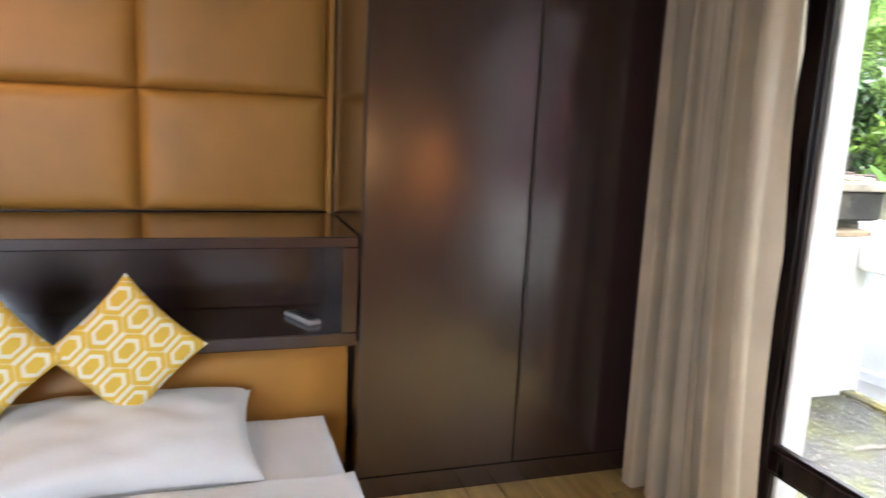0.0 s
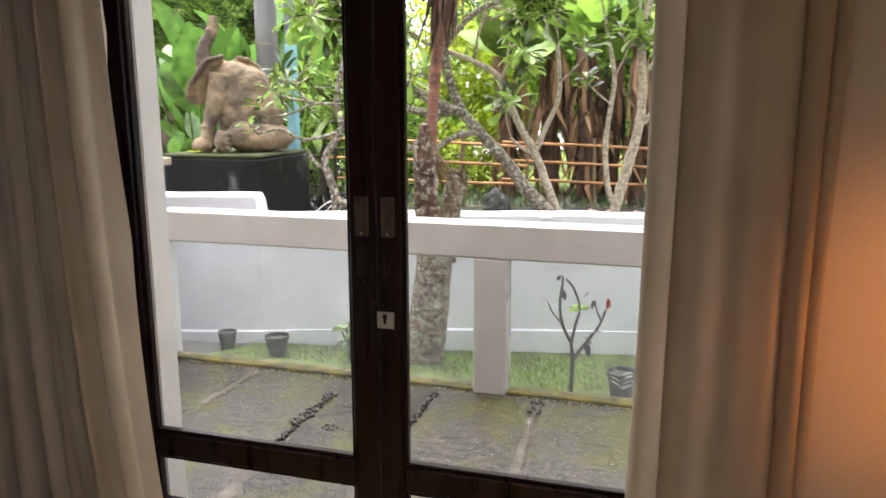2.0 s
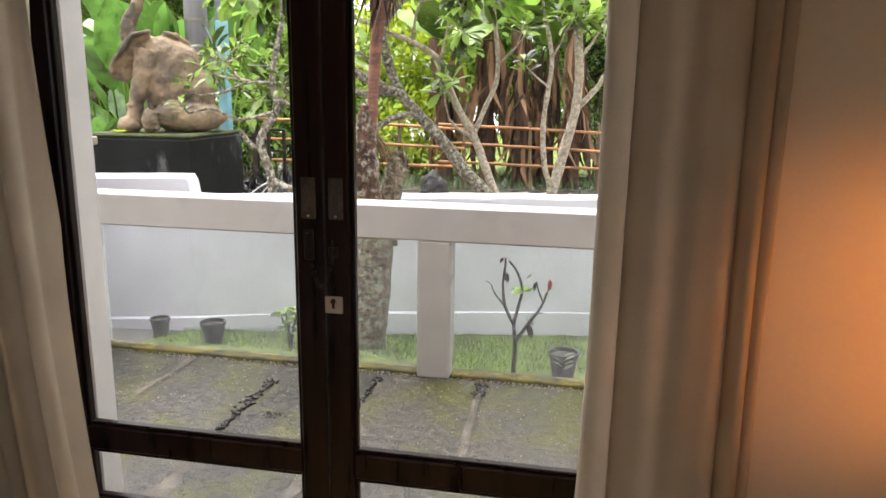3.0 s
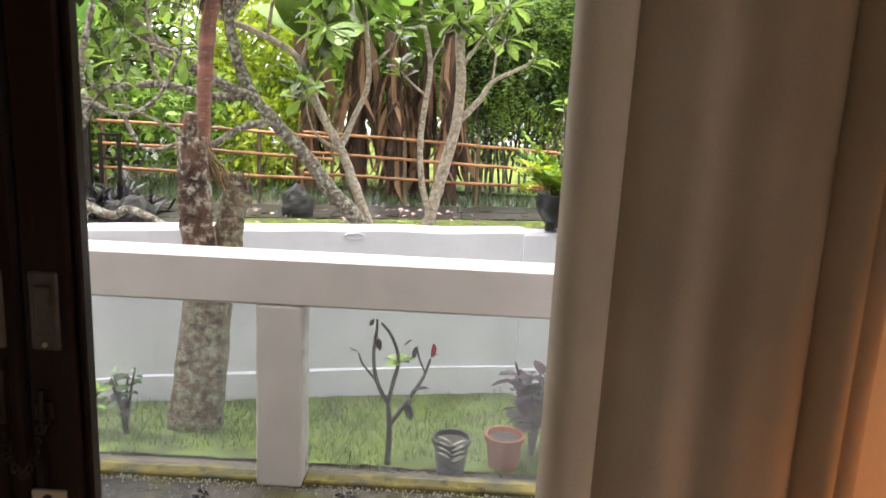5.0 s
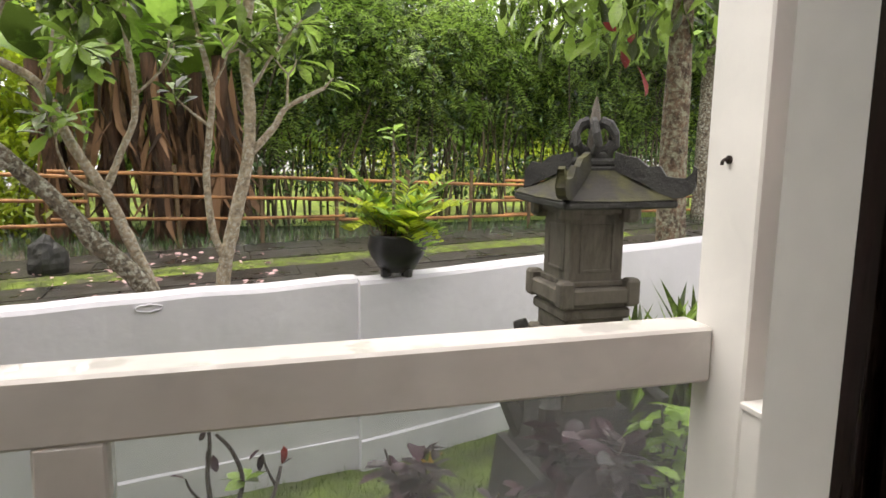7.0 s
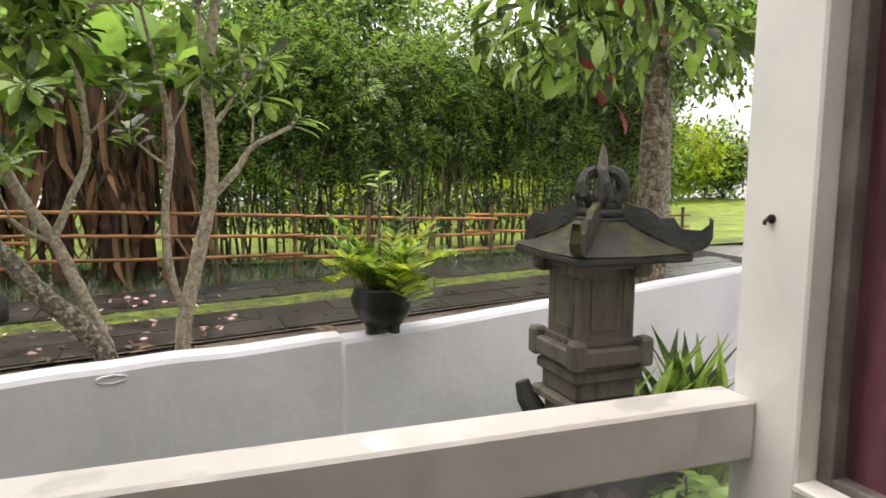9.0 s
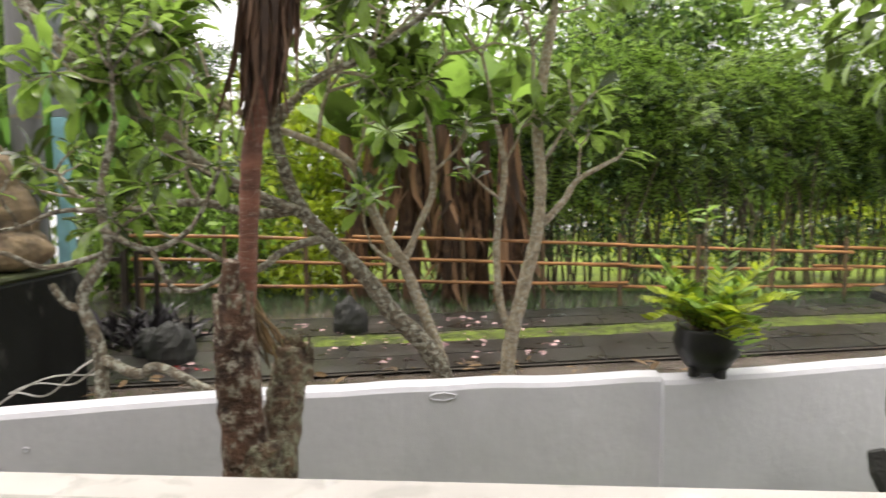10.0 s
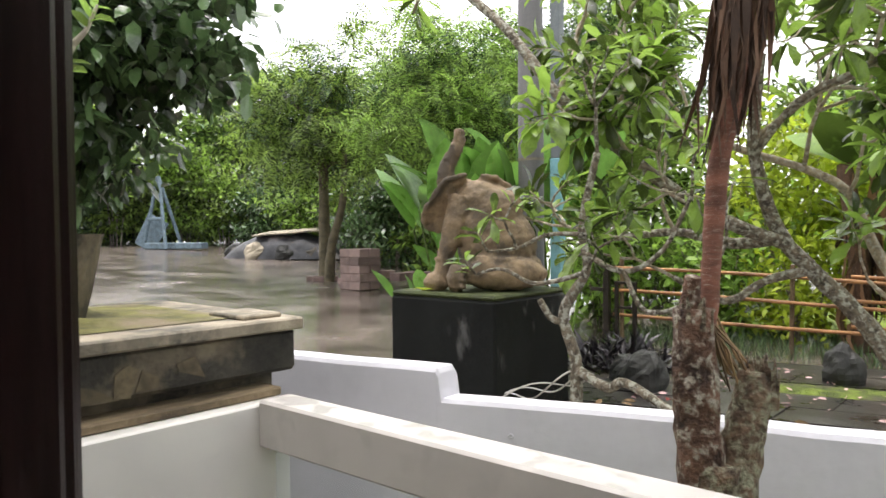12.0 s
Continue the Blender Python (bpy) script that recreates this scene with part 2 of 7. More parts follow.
# ---- building blocks ----
class Build:
    """Collects vertices and faces of one mesh."""

    def __init__(self):
        self.v, self.f = [], []

    def add(self, verts, faces):
        k = len(self.v)
        self.v += [tuple(p) for p in verts]
        self.f += [tuple(i + k for i in f) for f in faces]
        return self

    def box(self, x0, x1, y0, y1, z0, z1, c=0.004, m=None):
        """A box with all its edges chamfered by c."""
        pts, lo, hi = {}, (x0, y0, z0), (x1, y1, z1)
        vs = []
        for sx in (0, 1):
            for sy in (0, 1):
                for sz in (0, 1):
                    sgn = (sx, sy, sz)
                    for ax in range(3):
                        p = []
                        for a in range(3):
                            base = hi[a] if sgn[a] else lo[a]
                            p.append(base if a == ax else base + (-c if sgn[a] else c))
                        pts[sgn, ax] = len(vs)
                        vs.append(Vector(p))
        fs = []
        for ax in range(3):
            o = [a for a in range(3) if a != ax]
            for s in (0, 1):
                ring = []
                for q in ((0, 0), (1, 0), (1, 1), (0, 1)):
                    g = [0, 0, 0]
                    g[ax], g[o[0]], g[o[1]] = s, q[0], q[1]
                    ring.append(pts[tuple(g), ax])
                fs.append(ring if (s == 1) == (ax != 1) else ring[::-1])
        for ax in range(3):
            o = [a for a in range(3) if a != ax]
            for q in ((0, 0), (1, 0), (1, 1), (0, 1)):
                g, h = [0, 0, 0], [0, 0, 0]
                g[ax], h[ax] = 0, 1
                for a, b in zip(o, q):
                    g[a] = h[a] = b
                fs.append([pts[tuple(g), o[0]], pts[tuple(h), o[0]], pts[tuple(h), o[1]], pts[tuple(g), o[1]]])
        for sx in (0, 1):
            for sy in (0, 1):
                for sz in (0, 1):
                    fs.append([pts[(sx, sy, sz), a] for a in range(3)])
        if m is not None:
            vs = [m @ p for p in vs]
        return self.add(vs, fs)

    def tube(self, path, radii, n=8, rough=0.0, cap=True, seed=0):
        rnd = random.Random(seed)
        path = [Vector(p) for p in path]
        if not hasattr(radii, "__len__"):
            radii = [radii] * len(path)
        rings, fs, vs = [], [], []
        side = None
        for i, p in enumerate(path):
            d = (path[min(i + 1, len(path) - 1)] - path[max(i - 1, 0)])
            d = d.normalized() if d.length > 1e-9 else Vector((0, 0, 1))
            if side is None:
                side = d.orthogonal().normalized()
            side = (side - d * side.dot(d)).normalized()
            up = d.cross(side)
            for k in range(n):
                a = 2 * math.pi * k / n
                r = radii[i] * (1 + rough * rnd.uniform(-1, 1))
                vs.append(p + (side * math.cos(a) + up * math.sin(a)) * r)
        for i in range(len(path) - 1):
            for k in range(n):
                a, b = i * n + k, i * n + (k + 1) % n
                fs.append((a, b, b + n, a + n))
        if cap:
            fs.append(tuple(range(n))[::-1])
            fs.append(tuple(range((len(path) - 1) * n, len(path) * n)))
        return self.add(vs, fs)

    def lathe(self, x, y, profile, n=20, squash=1.0, rough=0.0, seed=0):
        rnd = random.Random(seed)
        vs, fs = [], []
        for r, z in profile:
            for k in range(n):
                a = 2 * math.pi * k / n
                rr = r * (1 + rough * rnd.uniform(-1, 1))
                vs.append((x + rr * math.cos(a), y + rr * squash * math.sin(a), z))
        for i in range(len(profile) - 1):
            for k in range(n):
                a, b = i * n + k, i * n + (k + 1) % n
                fs.append((a, b, b + n, a + n))
        fs.append(tuple(range(n))[::-1])
        fs.append(tuple(range((len(profile) - 1) * n, len(profile) * n)))
        return self.add(vs, fs)

    def grid(self, fn, nu, nv, flip=False):
        vs = [fn(i / nu, j / nv) for j in range(nv + 1) for i in range(nu + 1)]
        fs = []
        for j in range(nv):
            for i in range(nu):
                a = j * (nu + 1) + i
                q = (a, a + 1, a + nu + 2, a + nu + 1)
                fs.append(q[::-1] if flip else q)
        return self.add(vs, fs)

    def frustum(self, cx, cy, z0, z1, w0, d0, w1, d1, m=None):
        vs = [Vector((cx + sx * w / 2, cy + sy * d / 2, z)) for z, w, d in ((z0, w0, d0), (z1, w1, d1)) for sx, sy in ((-1, -1), (1, -1), (1, 1), (-1, 1))]
        if m is not None:
            vs = [m @ p for p in vs]
        return self.add(vs, [(3, 2, 1, 0), (4, 5, 6, 7), (0, 1, 5, 4), (1, 2, 6, 5), (2, 3, 7, 6), (3, 0, 4, 7)])


def mesh_of(name, b, mat, smooth=False):
    me = bpy.data.meshes.new(name)
    me.from_pydata(b.v, [], b.f)
    me.materials.append(mat)
    if smooth:
        me.polygons.foreach_set("use_smooth", [True] * len(me.polygons))
    me.update()
    return me


def part(name, b, mat, parent=None, label="", smooth=False):
    """Links a Build (or a ready mesh) as one mesh object, under a thing if one is given."""
    me = b if isinstance(b, bpy.types.Mesh) else mesh_of(name, b, mat, smooth)
    ob = new(name, me)
    if parent is not None:
        ob.parent = parent
    if label:
        ob["label"] = label
    return ob


def thing(name, label, category, group="", kind="", at=(0, 0, 0)):
    ob = new(name)
    ob.location = at
    ob.empty_display_size = 0.05
    return tagged(ob, label, category, group, kind)


def structure(name, b, mat, label, category):
    return tagged(part(name, b, mat), label, category, kind="structure")


LEAVES = {
    "lance": ([(0, 0, 0), (.3, 0, .02), (.68, 0, 0), (1, 0, -.07), (.3, .13, .05), (.68, .12, .03), (.3, -.13, .05), (.68, -.12, .03)],
              [(0, 1, 4), (1, 2, 5, 4), (2, 3, 5), (0, 6, 1), (6, 7, 2, 1), (7, 3, 2)]),
    "oval": ([(0, 0, 0), (.3, 0, 0), (.7, 0, -.04), (1, 0, -.14), (.3, .22, .05), (.7, .2, 0), (.3, -.22, .05), (.7, -.2, 0)],
             [(0, 1, 4), (1, 2, 5, 4), (2, 3, 5), (0, 6, 1), (6, 7, 2, 1), (7, 3, 2)]),
    "small": ([(0, 0, 0), (.5, .2, .04), (1, 0, -.05), (.5, -.2, .04)], [(0, 2, 1), (0, 3, 2)]),
    "blade": ([(0, .03, 0), (0, -.03, 0), (.5, -.025, .05), (.5, .025, .05), (1, 0, -.05)], [(0, 1, 2, 3), (3, 2, 4)]),
    "broad": ([(0, 0, 0), (.15, 0, .01), (.4, 0, .02), (.7, 0, 0), (.9, 0, -.05), (1, 0, -.1), (.15, .15, .04), (.4, .24, .06), (.7, .2, .02), (.9, .09, -.04),
               (.15, -.15, .04), (.4, -.24, .06), (.7, -.2, .02), (.9, -.09, -.04)],
              [(0, 1, 6), (1, 2, 7, 6), (2, 3, 8, 7), (3, 4, 9, 8), (4, 5, 9), (0, 10, 1), (10, 11, 2, 1), (11, 12, 3, 2), (12, 13, 4, 3), (13, 5, 4)]),
    "obovate": ([(0, 0, 0), (.35, 0, .02), (.68, 0, 0), (.9, 0, -.05), (1, 0, -.1), (.35, .09, .05), (.68, .17, .05), (.9, .1, -.01), (.35, -.09, .05), (.68, -.17, .05), (.9, -.1, -.01)],
                [(0, 1, 5), (1, 2, 6, 5), (2, 3, 7, 6), (3, 4, 7), (0, 8, 1), (8, 9, 2, 1), (9, 10, 3, 2), (10, 4, 3)]),
    "strap": ([(0, 0, 0), (.3, 0, .04), (.7, 0, .02), (1, 0, -.15), (.3, .05, .06), (.7, .045, .04), (.3, -.05, .06), (.7, -.045, .04)],
              [(0, 1, 4), (1, 2, 5, 4), (2, 3, 5), (0, 6, 1), (6, 7, 2, 1), (7, 3, 2)]),
}


def pinnate(pairs):
    """A compound leaf: pairs of leaflets along a drooping midrib."""
    v, f = [], []
    for i in range(pairs):
        x = 0.12 + 0.88 * i / (pairs - 1)
        z = -0.28 * x * x
        reach = 0.26 * math.sin(math.pi * (0.2 + 0.72 * x)) + 0.03
        for s in (-1, 1):
            k = len(v)
            v += [(x, 0, z), (x + 0.01, s * reach * 0.5, z + 0.02), (x + 0.1, s * reach, z - 0.03), (x + 0.085, s * reach * 0.45, z + 0.01)]
            f += [(k, k + 2, k + 1) if s > 0 else (k, k + 1, k + 2), (k, k + 3, k + 2) if s > 0 else (k, k + 2, k + 3)]
    return v, f


LEAVES["frond"] = pinnate(8)


def leaf_mesh(name, kind, places, ways, sizes, mat, seed=0, tilt=0.5):
    """One mesh of many separate leaves: each at a place, pointing a way, with a size."""
    rng = np.random.default_rng(seed)
    tv, tf = LEAVES[kind]
    tv = np.array(tv, float)
    P, W, S = np.asarray(places, float), np.asarray(ways, float), np.asarray(sizes, float)
    n, k = len(P), len(tv)
    W = W / (np.linalg.norm(W, axis=1, keepdims=True) + 1e-9)
    up = np.tile([0.0, 0.0, 1.0], (n, 1)) + rng.normal(0, tilt, (n, 3))
    Y = np.cross(up, W)
    Y /= np.linalg.norm(Y, axis=1, keepdims=True) + 1e-9
    Z = np.cross(W, Y)
    V = P[:, None, :] + S[:, None, None] * (tv[None, :, 0:1] * W[:, None, :] + tv[None, :, 1:2] * Y[:, None, :] + tv[None, :, 2:3] * Z[:, None, :])
    V = V.reshape(-1, 3)
    loops, starts, totals, c = [], [], [], 0
    for f in tf:
        starts.append(c)
        totals.append(len(f))
        loops += f
        c += len(f)
    loops, starts, totals = np.array(loops), np.array(starts), np.array(totals)
    L = (loops[None, :] + np.arange(n)[:, None] * k).ravel().astype(np.int32)
    ST = (starts[None, :] + np.arange(n)[:, None] * c).ravel().astype(np.int32)
    TT = np.tile(totals, n).astype(np.int32)
    me = bpy.data.meshes.new(name)
    me.vertices.add(len(V))
    me.vertices.foreach_set("co", V.ravel().astype(np.float32))
    me.loops.add(len(L))
    me.loops.foreach_set("vertex_index", L)
    me.polygons.add(len(ST))
    me.polygons.foreach_set("loop_start", ST)
    me.polygons.foreach_set("loop_total", TT)
    me.materials.append(mat)
    me.update(calc_edges=True)
    return me


def whorl(P, W, S, tip, axis, count, size, rng, spread=1.0):
    """A rosette of leaves at a twig's end."""
    axis = Vector(axis).normalized()
    side = axis.orthogonal().normalized()
    up = axis.cross(side)
    a0 = rng.uniform(0, 6.28)
    for i in range(count):
        a = a0 + i * 2.4
        w = (side * math.cos(a) + up * math.sin(a)) * spread + axis * rng.uniform(0.1, 0.9) + Vector((0, 0, rng.uniform(-0.35, 0.15)))
        P.append(Vector(tip) - axis * 0.012 * i)
        W.append(w)
        S.append(size * rng.uniform(0.6, 1.1))


def clumps(rng, centre, radii, n_clump, per, size, clump_r, droop=0.2, hollow=0.55):
    """Leaves in many small clumps spread over the outer part of an uneven crown."""
    c, R = np.array(centre, float), np.array(radii, float)
    n_clump, per, clump_r = int(n_clump * 0.45), int(per * 2.3), clump_r * 1.75
    d = rng.normal(size=(n_clump, 3))
    d /= np.linalg.norm(d, axis=1, keepdims=True)
    r = rng.uniform(hollow, 1.0, (n_clump, 1)) * rng.uniform(0.75, 1.1, (n_clump, 1))
    C = c + d * r * R
    P = np.repeat(C, per, 0) + rng.normal(0, clump_r, (n_clump * per, 3)) * (1, 1, 0.4)
    W = rng.normal(size=P.shape) + np.repeat(d, per, 0) * 0.6
    W[:, 2] -= droop
    S = size * rng.uniform(0.6, 1.2, len(P))
    return P, W, S


# ---- the setting: room, door wall, terrace ----
DOOR_Y0, DOOR_Y1 = -1.52, -1.47          # door leaves
OPEN_L, OPEN_R, OPEN_TOP = -0.93, 0.756, 2.1
ROOM_L, ROOM_R, ROOM_BACK, ROOM_TOP = -2.2, 2.7, -6.6, 2.7

structure("floor", Build().box(ROOM_L - 0.2, ROOM_R + 0.2, ROOM_BACK - 0.2, -1.47, -0.15, -0.012, 0.003), FLOORWOOD,
          "honey-coloured wooden bedroom floor", "floor")
structure("ceiling", Build().box(ROOM_L - 0.2, ROOM_R + 0.2, ROOM_BACK - 0.2, -1.35, ROOM_TOP, ROOM_TOP + 0.15), CEILPAINT, "plain white bedroom ceiling", "ceiling")
structure("wall_west", Build().box(ROOM_L - 0.2, ROOM_L, ROOM_BACK - 0.2, -1.57, -0.012, ROOM_TOP), CREAM, "cream painted wall behind the headboard", "wall")
structure("wall_east", Build().box(ROOM_R, ROOM_R + 0.2, ROOM_BACK - 0.2, -6.3, -0.012, ROOM_TOP).box(ROOM_R, ROOM_R + 0.2, -4.5, -1.57, -0.012, ROOM_TOP)
          .box(ROOM_R, ROOM_R + 0.2, -6.3, -4.5, -0.012, 0.8).box(ROOM_R, ROOM_R + 0.2, -6.3, -4.5, 2.15, ROOM_TOP), CREAM, "cream painted bedroom wall", "wall")
structure("wall_south", Build().box(ROOM_L, ROOM_R, ROOM_BACK - 0.2, ROOM_BACK, -0.012, ROOM_TOP), CREAM, "cream painted wall at the back of the bedroom", "wall")
structure("wall_north", Build().box(ROOM_L - 0.2, -1.04, -1.57, -1.465, -0.012, ROOM_TOP).box(0.838, ROOM_R + 0.2, -1.57, -1.465, -0.012, ROOM_TOP)
          .box(-1.04, 0.838, -1.57, -1.465, 2.13, ROOM_TOP), CREAM, "cream wall round the terrace doors, lit orange by a lamp", "wall")
structure("wall_outside", Build().box(-5.0, OPEN_L, -1.46, -1.352, -0.2, 3.0, 0.006).box(OPEN_R, 6.0, -1.46, -1.352, -0.2, 3.0, 0.006)
          .box(OPEN_L, OPEN_R, -1.46, -1.352, OPEN_TOP, 3.0, 0.006), WHITE, "white outer wall with a square door reveal", "wall")
# eave and roof out of view, added to shade the rail and terrace
structure("roof_eave", Build().box(-5.0, 6.0, -1.36, -1.0, 2.78, 2.88, 0.01).add([(-5.0, -1.0, 2.9), (6.0, -1.0, 2.9), (6.0, -6.9, 5.2), (-5.0, -6.9, 5.2), (-5.0, -1.0, 2.8), (6.0, -1.0, 2.8), (6.0, -6.9, 3.0), (-5.0, -6.9, 3.0)],
          [(0, 1, 2, 3), (0, 4, 5, 1), (1, 5, 6, 2), (2, 6, 7, 3), (3, 7, 4, 0)]), CEILPAINT, "unseen plain eave and roof, added above the doors to cut sky light", "roof")
structure("door_frame", Build().box(-1.036, -1.006, -1.56, -1.468, 0.0, 2.13).box(0.804, 0.834, -1.56, -1.468, 0.0, 2.13)
          .box(-1.006, 0.804, -1.56, -1.468, 2.1, 2.13).box(-1.006, 0.804, -1.56, -1.468, -0.012, 0.006), DARKWOOD, "dark wooden frame of the sliding doors", "door frame")

# honey floor boards along the window
floor_ob = bpy.data.objects["floor"]
board = mesh_of("floor_board", Build().box(0, 1.2, 0, 0.135, -0.012, 0.0, 0.002), FLOORWOOD)
for row in range(16):
    for col in range(4):
        ob = part("floor_board", board, None, floor_ob)
        ob.location = (ROOM_L + 0.02 + col * 1.204 - (row % 3) * 0.38, -1.71 - row * 0.139, 0)


def door_leaf(x0, x1, name, label, stile_lock, w=0.083):
    leaf = tagged(thing(name, label, "door"), kind="structure")
    y0, y1 = DOOR_Y0, DOOR_Y1
    part("stile", Build().box(x0, x0 + w, y0, y1, 0.01, 2.1, 0.005), DARKWOOD, leaf)
    part("stile", Build().box(x1 - 0.083, x1, y0, y1, 0.01, 2.1, 0.005), DARKWOOD, leaf)
    for z0, z1 in ((0.01, 0.10), (0.28, 0.365), (2.01, 2.1)):
        part("rail", Build().box(x0 + w, x1 - 0.083, y0 + 0.003, y1 - 0.003, z0, z1, 0.006), DARKWOOD, leaf)
    for z0, z1 in ((0.10, 0.28), (0.365, 2.01)):
        for bx0, bx1, bz0, bz1 in ((x0 + w, x0 + w + 0.012, z0, z1), (x1 - 0.095, x1 - 0.083, z0, z1),
                                   (x0 + w + 0.012, x1 - 0.095, z0, z0 + 0.012), (x0 + w + 0.012, x1 - 0.095, z1 - 0.012, z1)):
            part("glazing_bead", Build().box(bx0, bx1, y0 + 0.012, y1 - 0.012, bz0, bz1, 0.003), DARKWOOD, leaf)
        pane = part("pane", Build().box(x0 + w - 0.004, x1 - 0.079, -1.498, -1.493, z0 - 0.004, z1 + 0.004, 0.001), GLASS_DOOR, leaf, "clear glass pane")
        pane.visible_shadow = False
    hx = (x1 - 0.041) if stile_lock == "right" else (x0 + 0.035)
    plate = part("flush_handle", Build().box(hx - 0.022, hx + 0.022, y0 - 0.005, y0 + 0.001, 1.09, 1.21, 0.003)
                 .box(hx - 0.013, hx + 0.013, y0 - 0.008, y0 - 0.004, 1.115, 1.19, 0.003), HANDLE, leaf, "recessed bronze pull handle")
    part("screw", Build().tube([(hx, y0 - 0.008, 1.1), (hx, y0 - 0.004, 1.1)], 0.004, 8), METAL, plate)
    return leaf


leaf_l = door_leaf(-1.011, -0.091, "door_1", "closed dark wooden sliding door with two glass panes", "right")
leaf_r = door_leaf(-0.085, 0.803, "door_2", "dark wooden sliding door with glass panes and a key lock", "left", 0.074)
part("lock_plate", Build().box(-0.09 + 0.002, -0.034, -1.526, -1.519, 0.812, 0.864, 0.002), METAL, leaf_r, "square steel lock plate")
part("keyhole", Build().box(-0.066, -0.058, -1.529, -1.525, 0.828, 0.846, 0.001).tube([(-0.062, -1.529, 0.85), (-0.062, -1.525, 0.85)], 0.008, 10),
     DARKMETAL, leaf_r)
part("bolt", Build().box(-0.148, -0.118, -1.527, -1.519, 0.97, 1.06, 0.003).tube([(-0.133, -1.534, 0.98), (-0.133, -1.534, 1.05)], 0.006, 8), DARKMETAL, leaf_l, "dark barrel bolt")
chain = Build()
for i in range(16):
    u = i / 15
    cz = 1.0 - 0.1 * math.sin(math.pi * min(1, u * 1.1)) - 0.02 * u
    cx = -0.133 + 0.08 * u
    chain.tube([(cx + 0.006 * math.cos(a), -1.531 + (0.003 * math.sin(a) if i % 2 else 0), cz + 0.006 * math.sin(a)) for a in np.linspace(0, 6.28, 7)], 0.0014, 5)
part("door_chain", chain, DARKMETAL, leaf_l, "thin dark safety chain")
part("hasp", Build().box(-0.075, -0.045, -1.525, -1.519, 0.98, 1.01, 0.002).tube([(-0.06, -1.53, 0.96), (-0.06, -1.53, 1.03)], 0.004, 8), DARKMETAL, leaf_r)


# terrace
terrace = structure("terrace_floor", Build().box(-2.05, 1.76, -1.36, 0.16, -0.35, -0.007, 0.006), SLAB, "wet mossy flagstone terrace floor", "floor")
rnd = random.Random(4)
MORTAR = material("pale_joint_mortar", (0.13, 0.112, 0.086), 0.6, vary=0.45, scale=9, fine=90, bump=0.8, spots=(0.06, 0.052, 0.035), spot_scale=6, spot_cut=(0.45, 0.6))
xs = [-2.05, -1.44, -0.875, -0.355, 0.18, 0.71, 1.24, 1.76]
for c in range(7):
    x0, x1, y0, y1 = xs[c] + 0.012, xs[c + 1] - 0.012, -1.352, 0.028
    b = Build()

    def slab_top(u, v, x0=x0, x1=x1, y0=y0, y1=y1):
        e = min(u, v, 1 - u, 1 - v)
        x, y = x0 + (x1 - x0) * u, y0 + (y1 - y0) * v
        q = noise.noise(Vector((x * 5, y * 5, 3))) + 0.6 * noise.noise(Vector((x * 17, y * 17, 3)))
        wob = 0.03 * noise.noise(Vector((x * 3, y * 6, 7))) + 0.014 * noise.noise(Vector((x * 9, y * 23, 5)))
        return (x + (wob if e < 0.01 else 0), y, 0.003 * q - (0.008 if e < 0.01 else 0))
    b.grid(slab_top, 12, 36)
    part("flagstone", b, SLAB, terrace, smooth=True)
for x, ya, yb, w in ((-1.44, -0.5, 0.0, 0.05), (0.18, -0.78, 0.02, 0.045), (-0.84, -1.35, -0.98, 0.1), (-0.365, -1.35, -1.05, 0.07), (0.72, -1.2, -0.5, 0.05), (1.24, -0.9, 0.0, 0.04)):
    part("joint_mortar", Build().grid(lambda u, v: (x + w * (u - 0.5) * (0.7 + 0.9 * abs(noise.noise(Vector((x, v * 4, u * 2))))) + 0.03 * noise.noise(Vector((x * 3, v * 3, 0))), ya + (yb - ya) * v,
                                            -0.003 + 0.007 * math.sin(math.pi * u) * min(1, 8 * v, 8 - 8 * v) + 0.003 * noise.noise(Vector((x + u * 3, v * 20, 9)))), 6, 30), MORTAR, terrace, smooth=True)
gravel = Build()
for x, ya, yb, w, n in ((-0.875, -0.78, -0.2, 0.02, 150), (-0.36, -0.45, -0.04, 0.012, 70), (0.175, -0.2, 0.0, 0.02, 60), (-0.7, -0.62, -0.56, 0.05, 22)):
    for i in range(n):
        v = rnd.random()
        thick = w * (0.35 + 1.3 * abs(math.sin(v * 5 + x)))
        gx, gy, s = x + rnd.gauss(0, thick * 0.5), ya + (yb - ya) * v, rnd.uniform(0.004, 0.01)
        gravel.lathe(gx, gy, [(s, -0.004), (s * 0.9, s * 0.5), (s * 0.35, s * 0.85)], 6, rnd.uniform(0.6, 1.2), 0.25, i)
tagged(part("joint_gravel", gravel, material("wet_black_gravel", (0.018, 0.015, 0.012), 0.35, vary=0.4, island=0.8, bump=0.3)), "wet black gravel in the open terrace joints", "gravel", kind="stuff")
grit = Build()
for i in range(2600):
    gx = rnd.uniform(-2.0, 1.7)
    gy = 0.028 - abs(rnd.gauss(0, 0.022)) if i % 5 < 2 else rnd.uniform(-1.3, 0.0)
    s = rnd.uniform(0.0015, 0.004) * (1.5 if rnd.random() < 0.08 else 1)
    grit.add([(gx - s, gy, 0), (gx + s, gy, 0), (gx, gy + s, 0.0), (gx, gy + s * 0.3, 0.003 + s * 1.3)], [(0, 1, 3), (1, 2, 3), (2, 0, 3)])
GRIT = material("pale_grit", (0.6, 0.58, 0.52), 0.8, bump=0)
tagged(part("terrace_grit", grit, GRIT), "pale grit scattered along the terrace edge", "grit", kind="stuff")

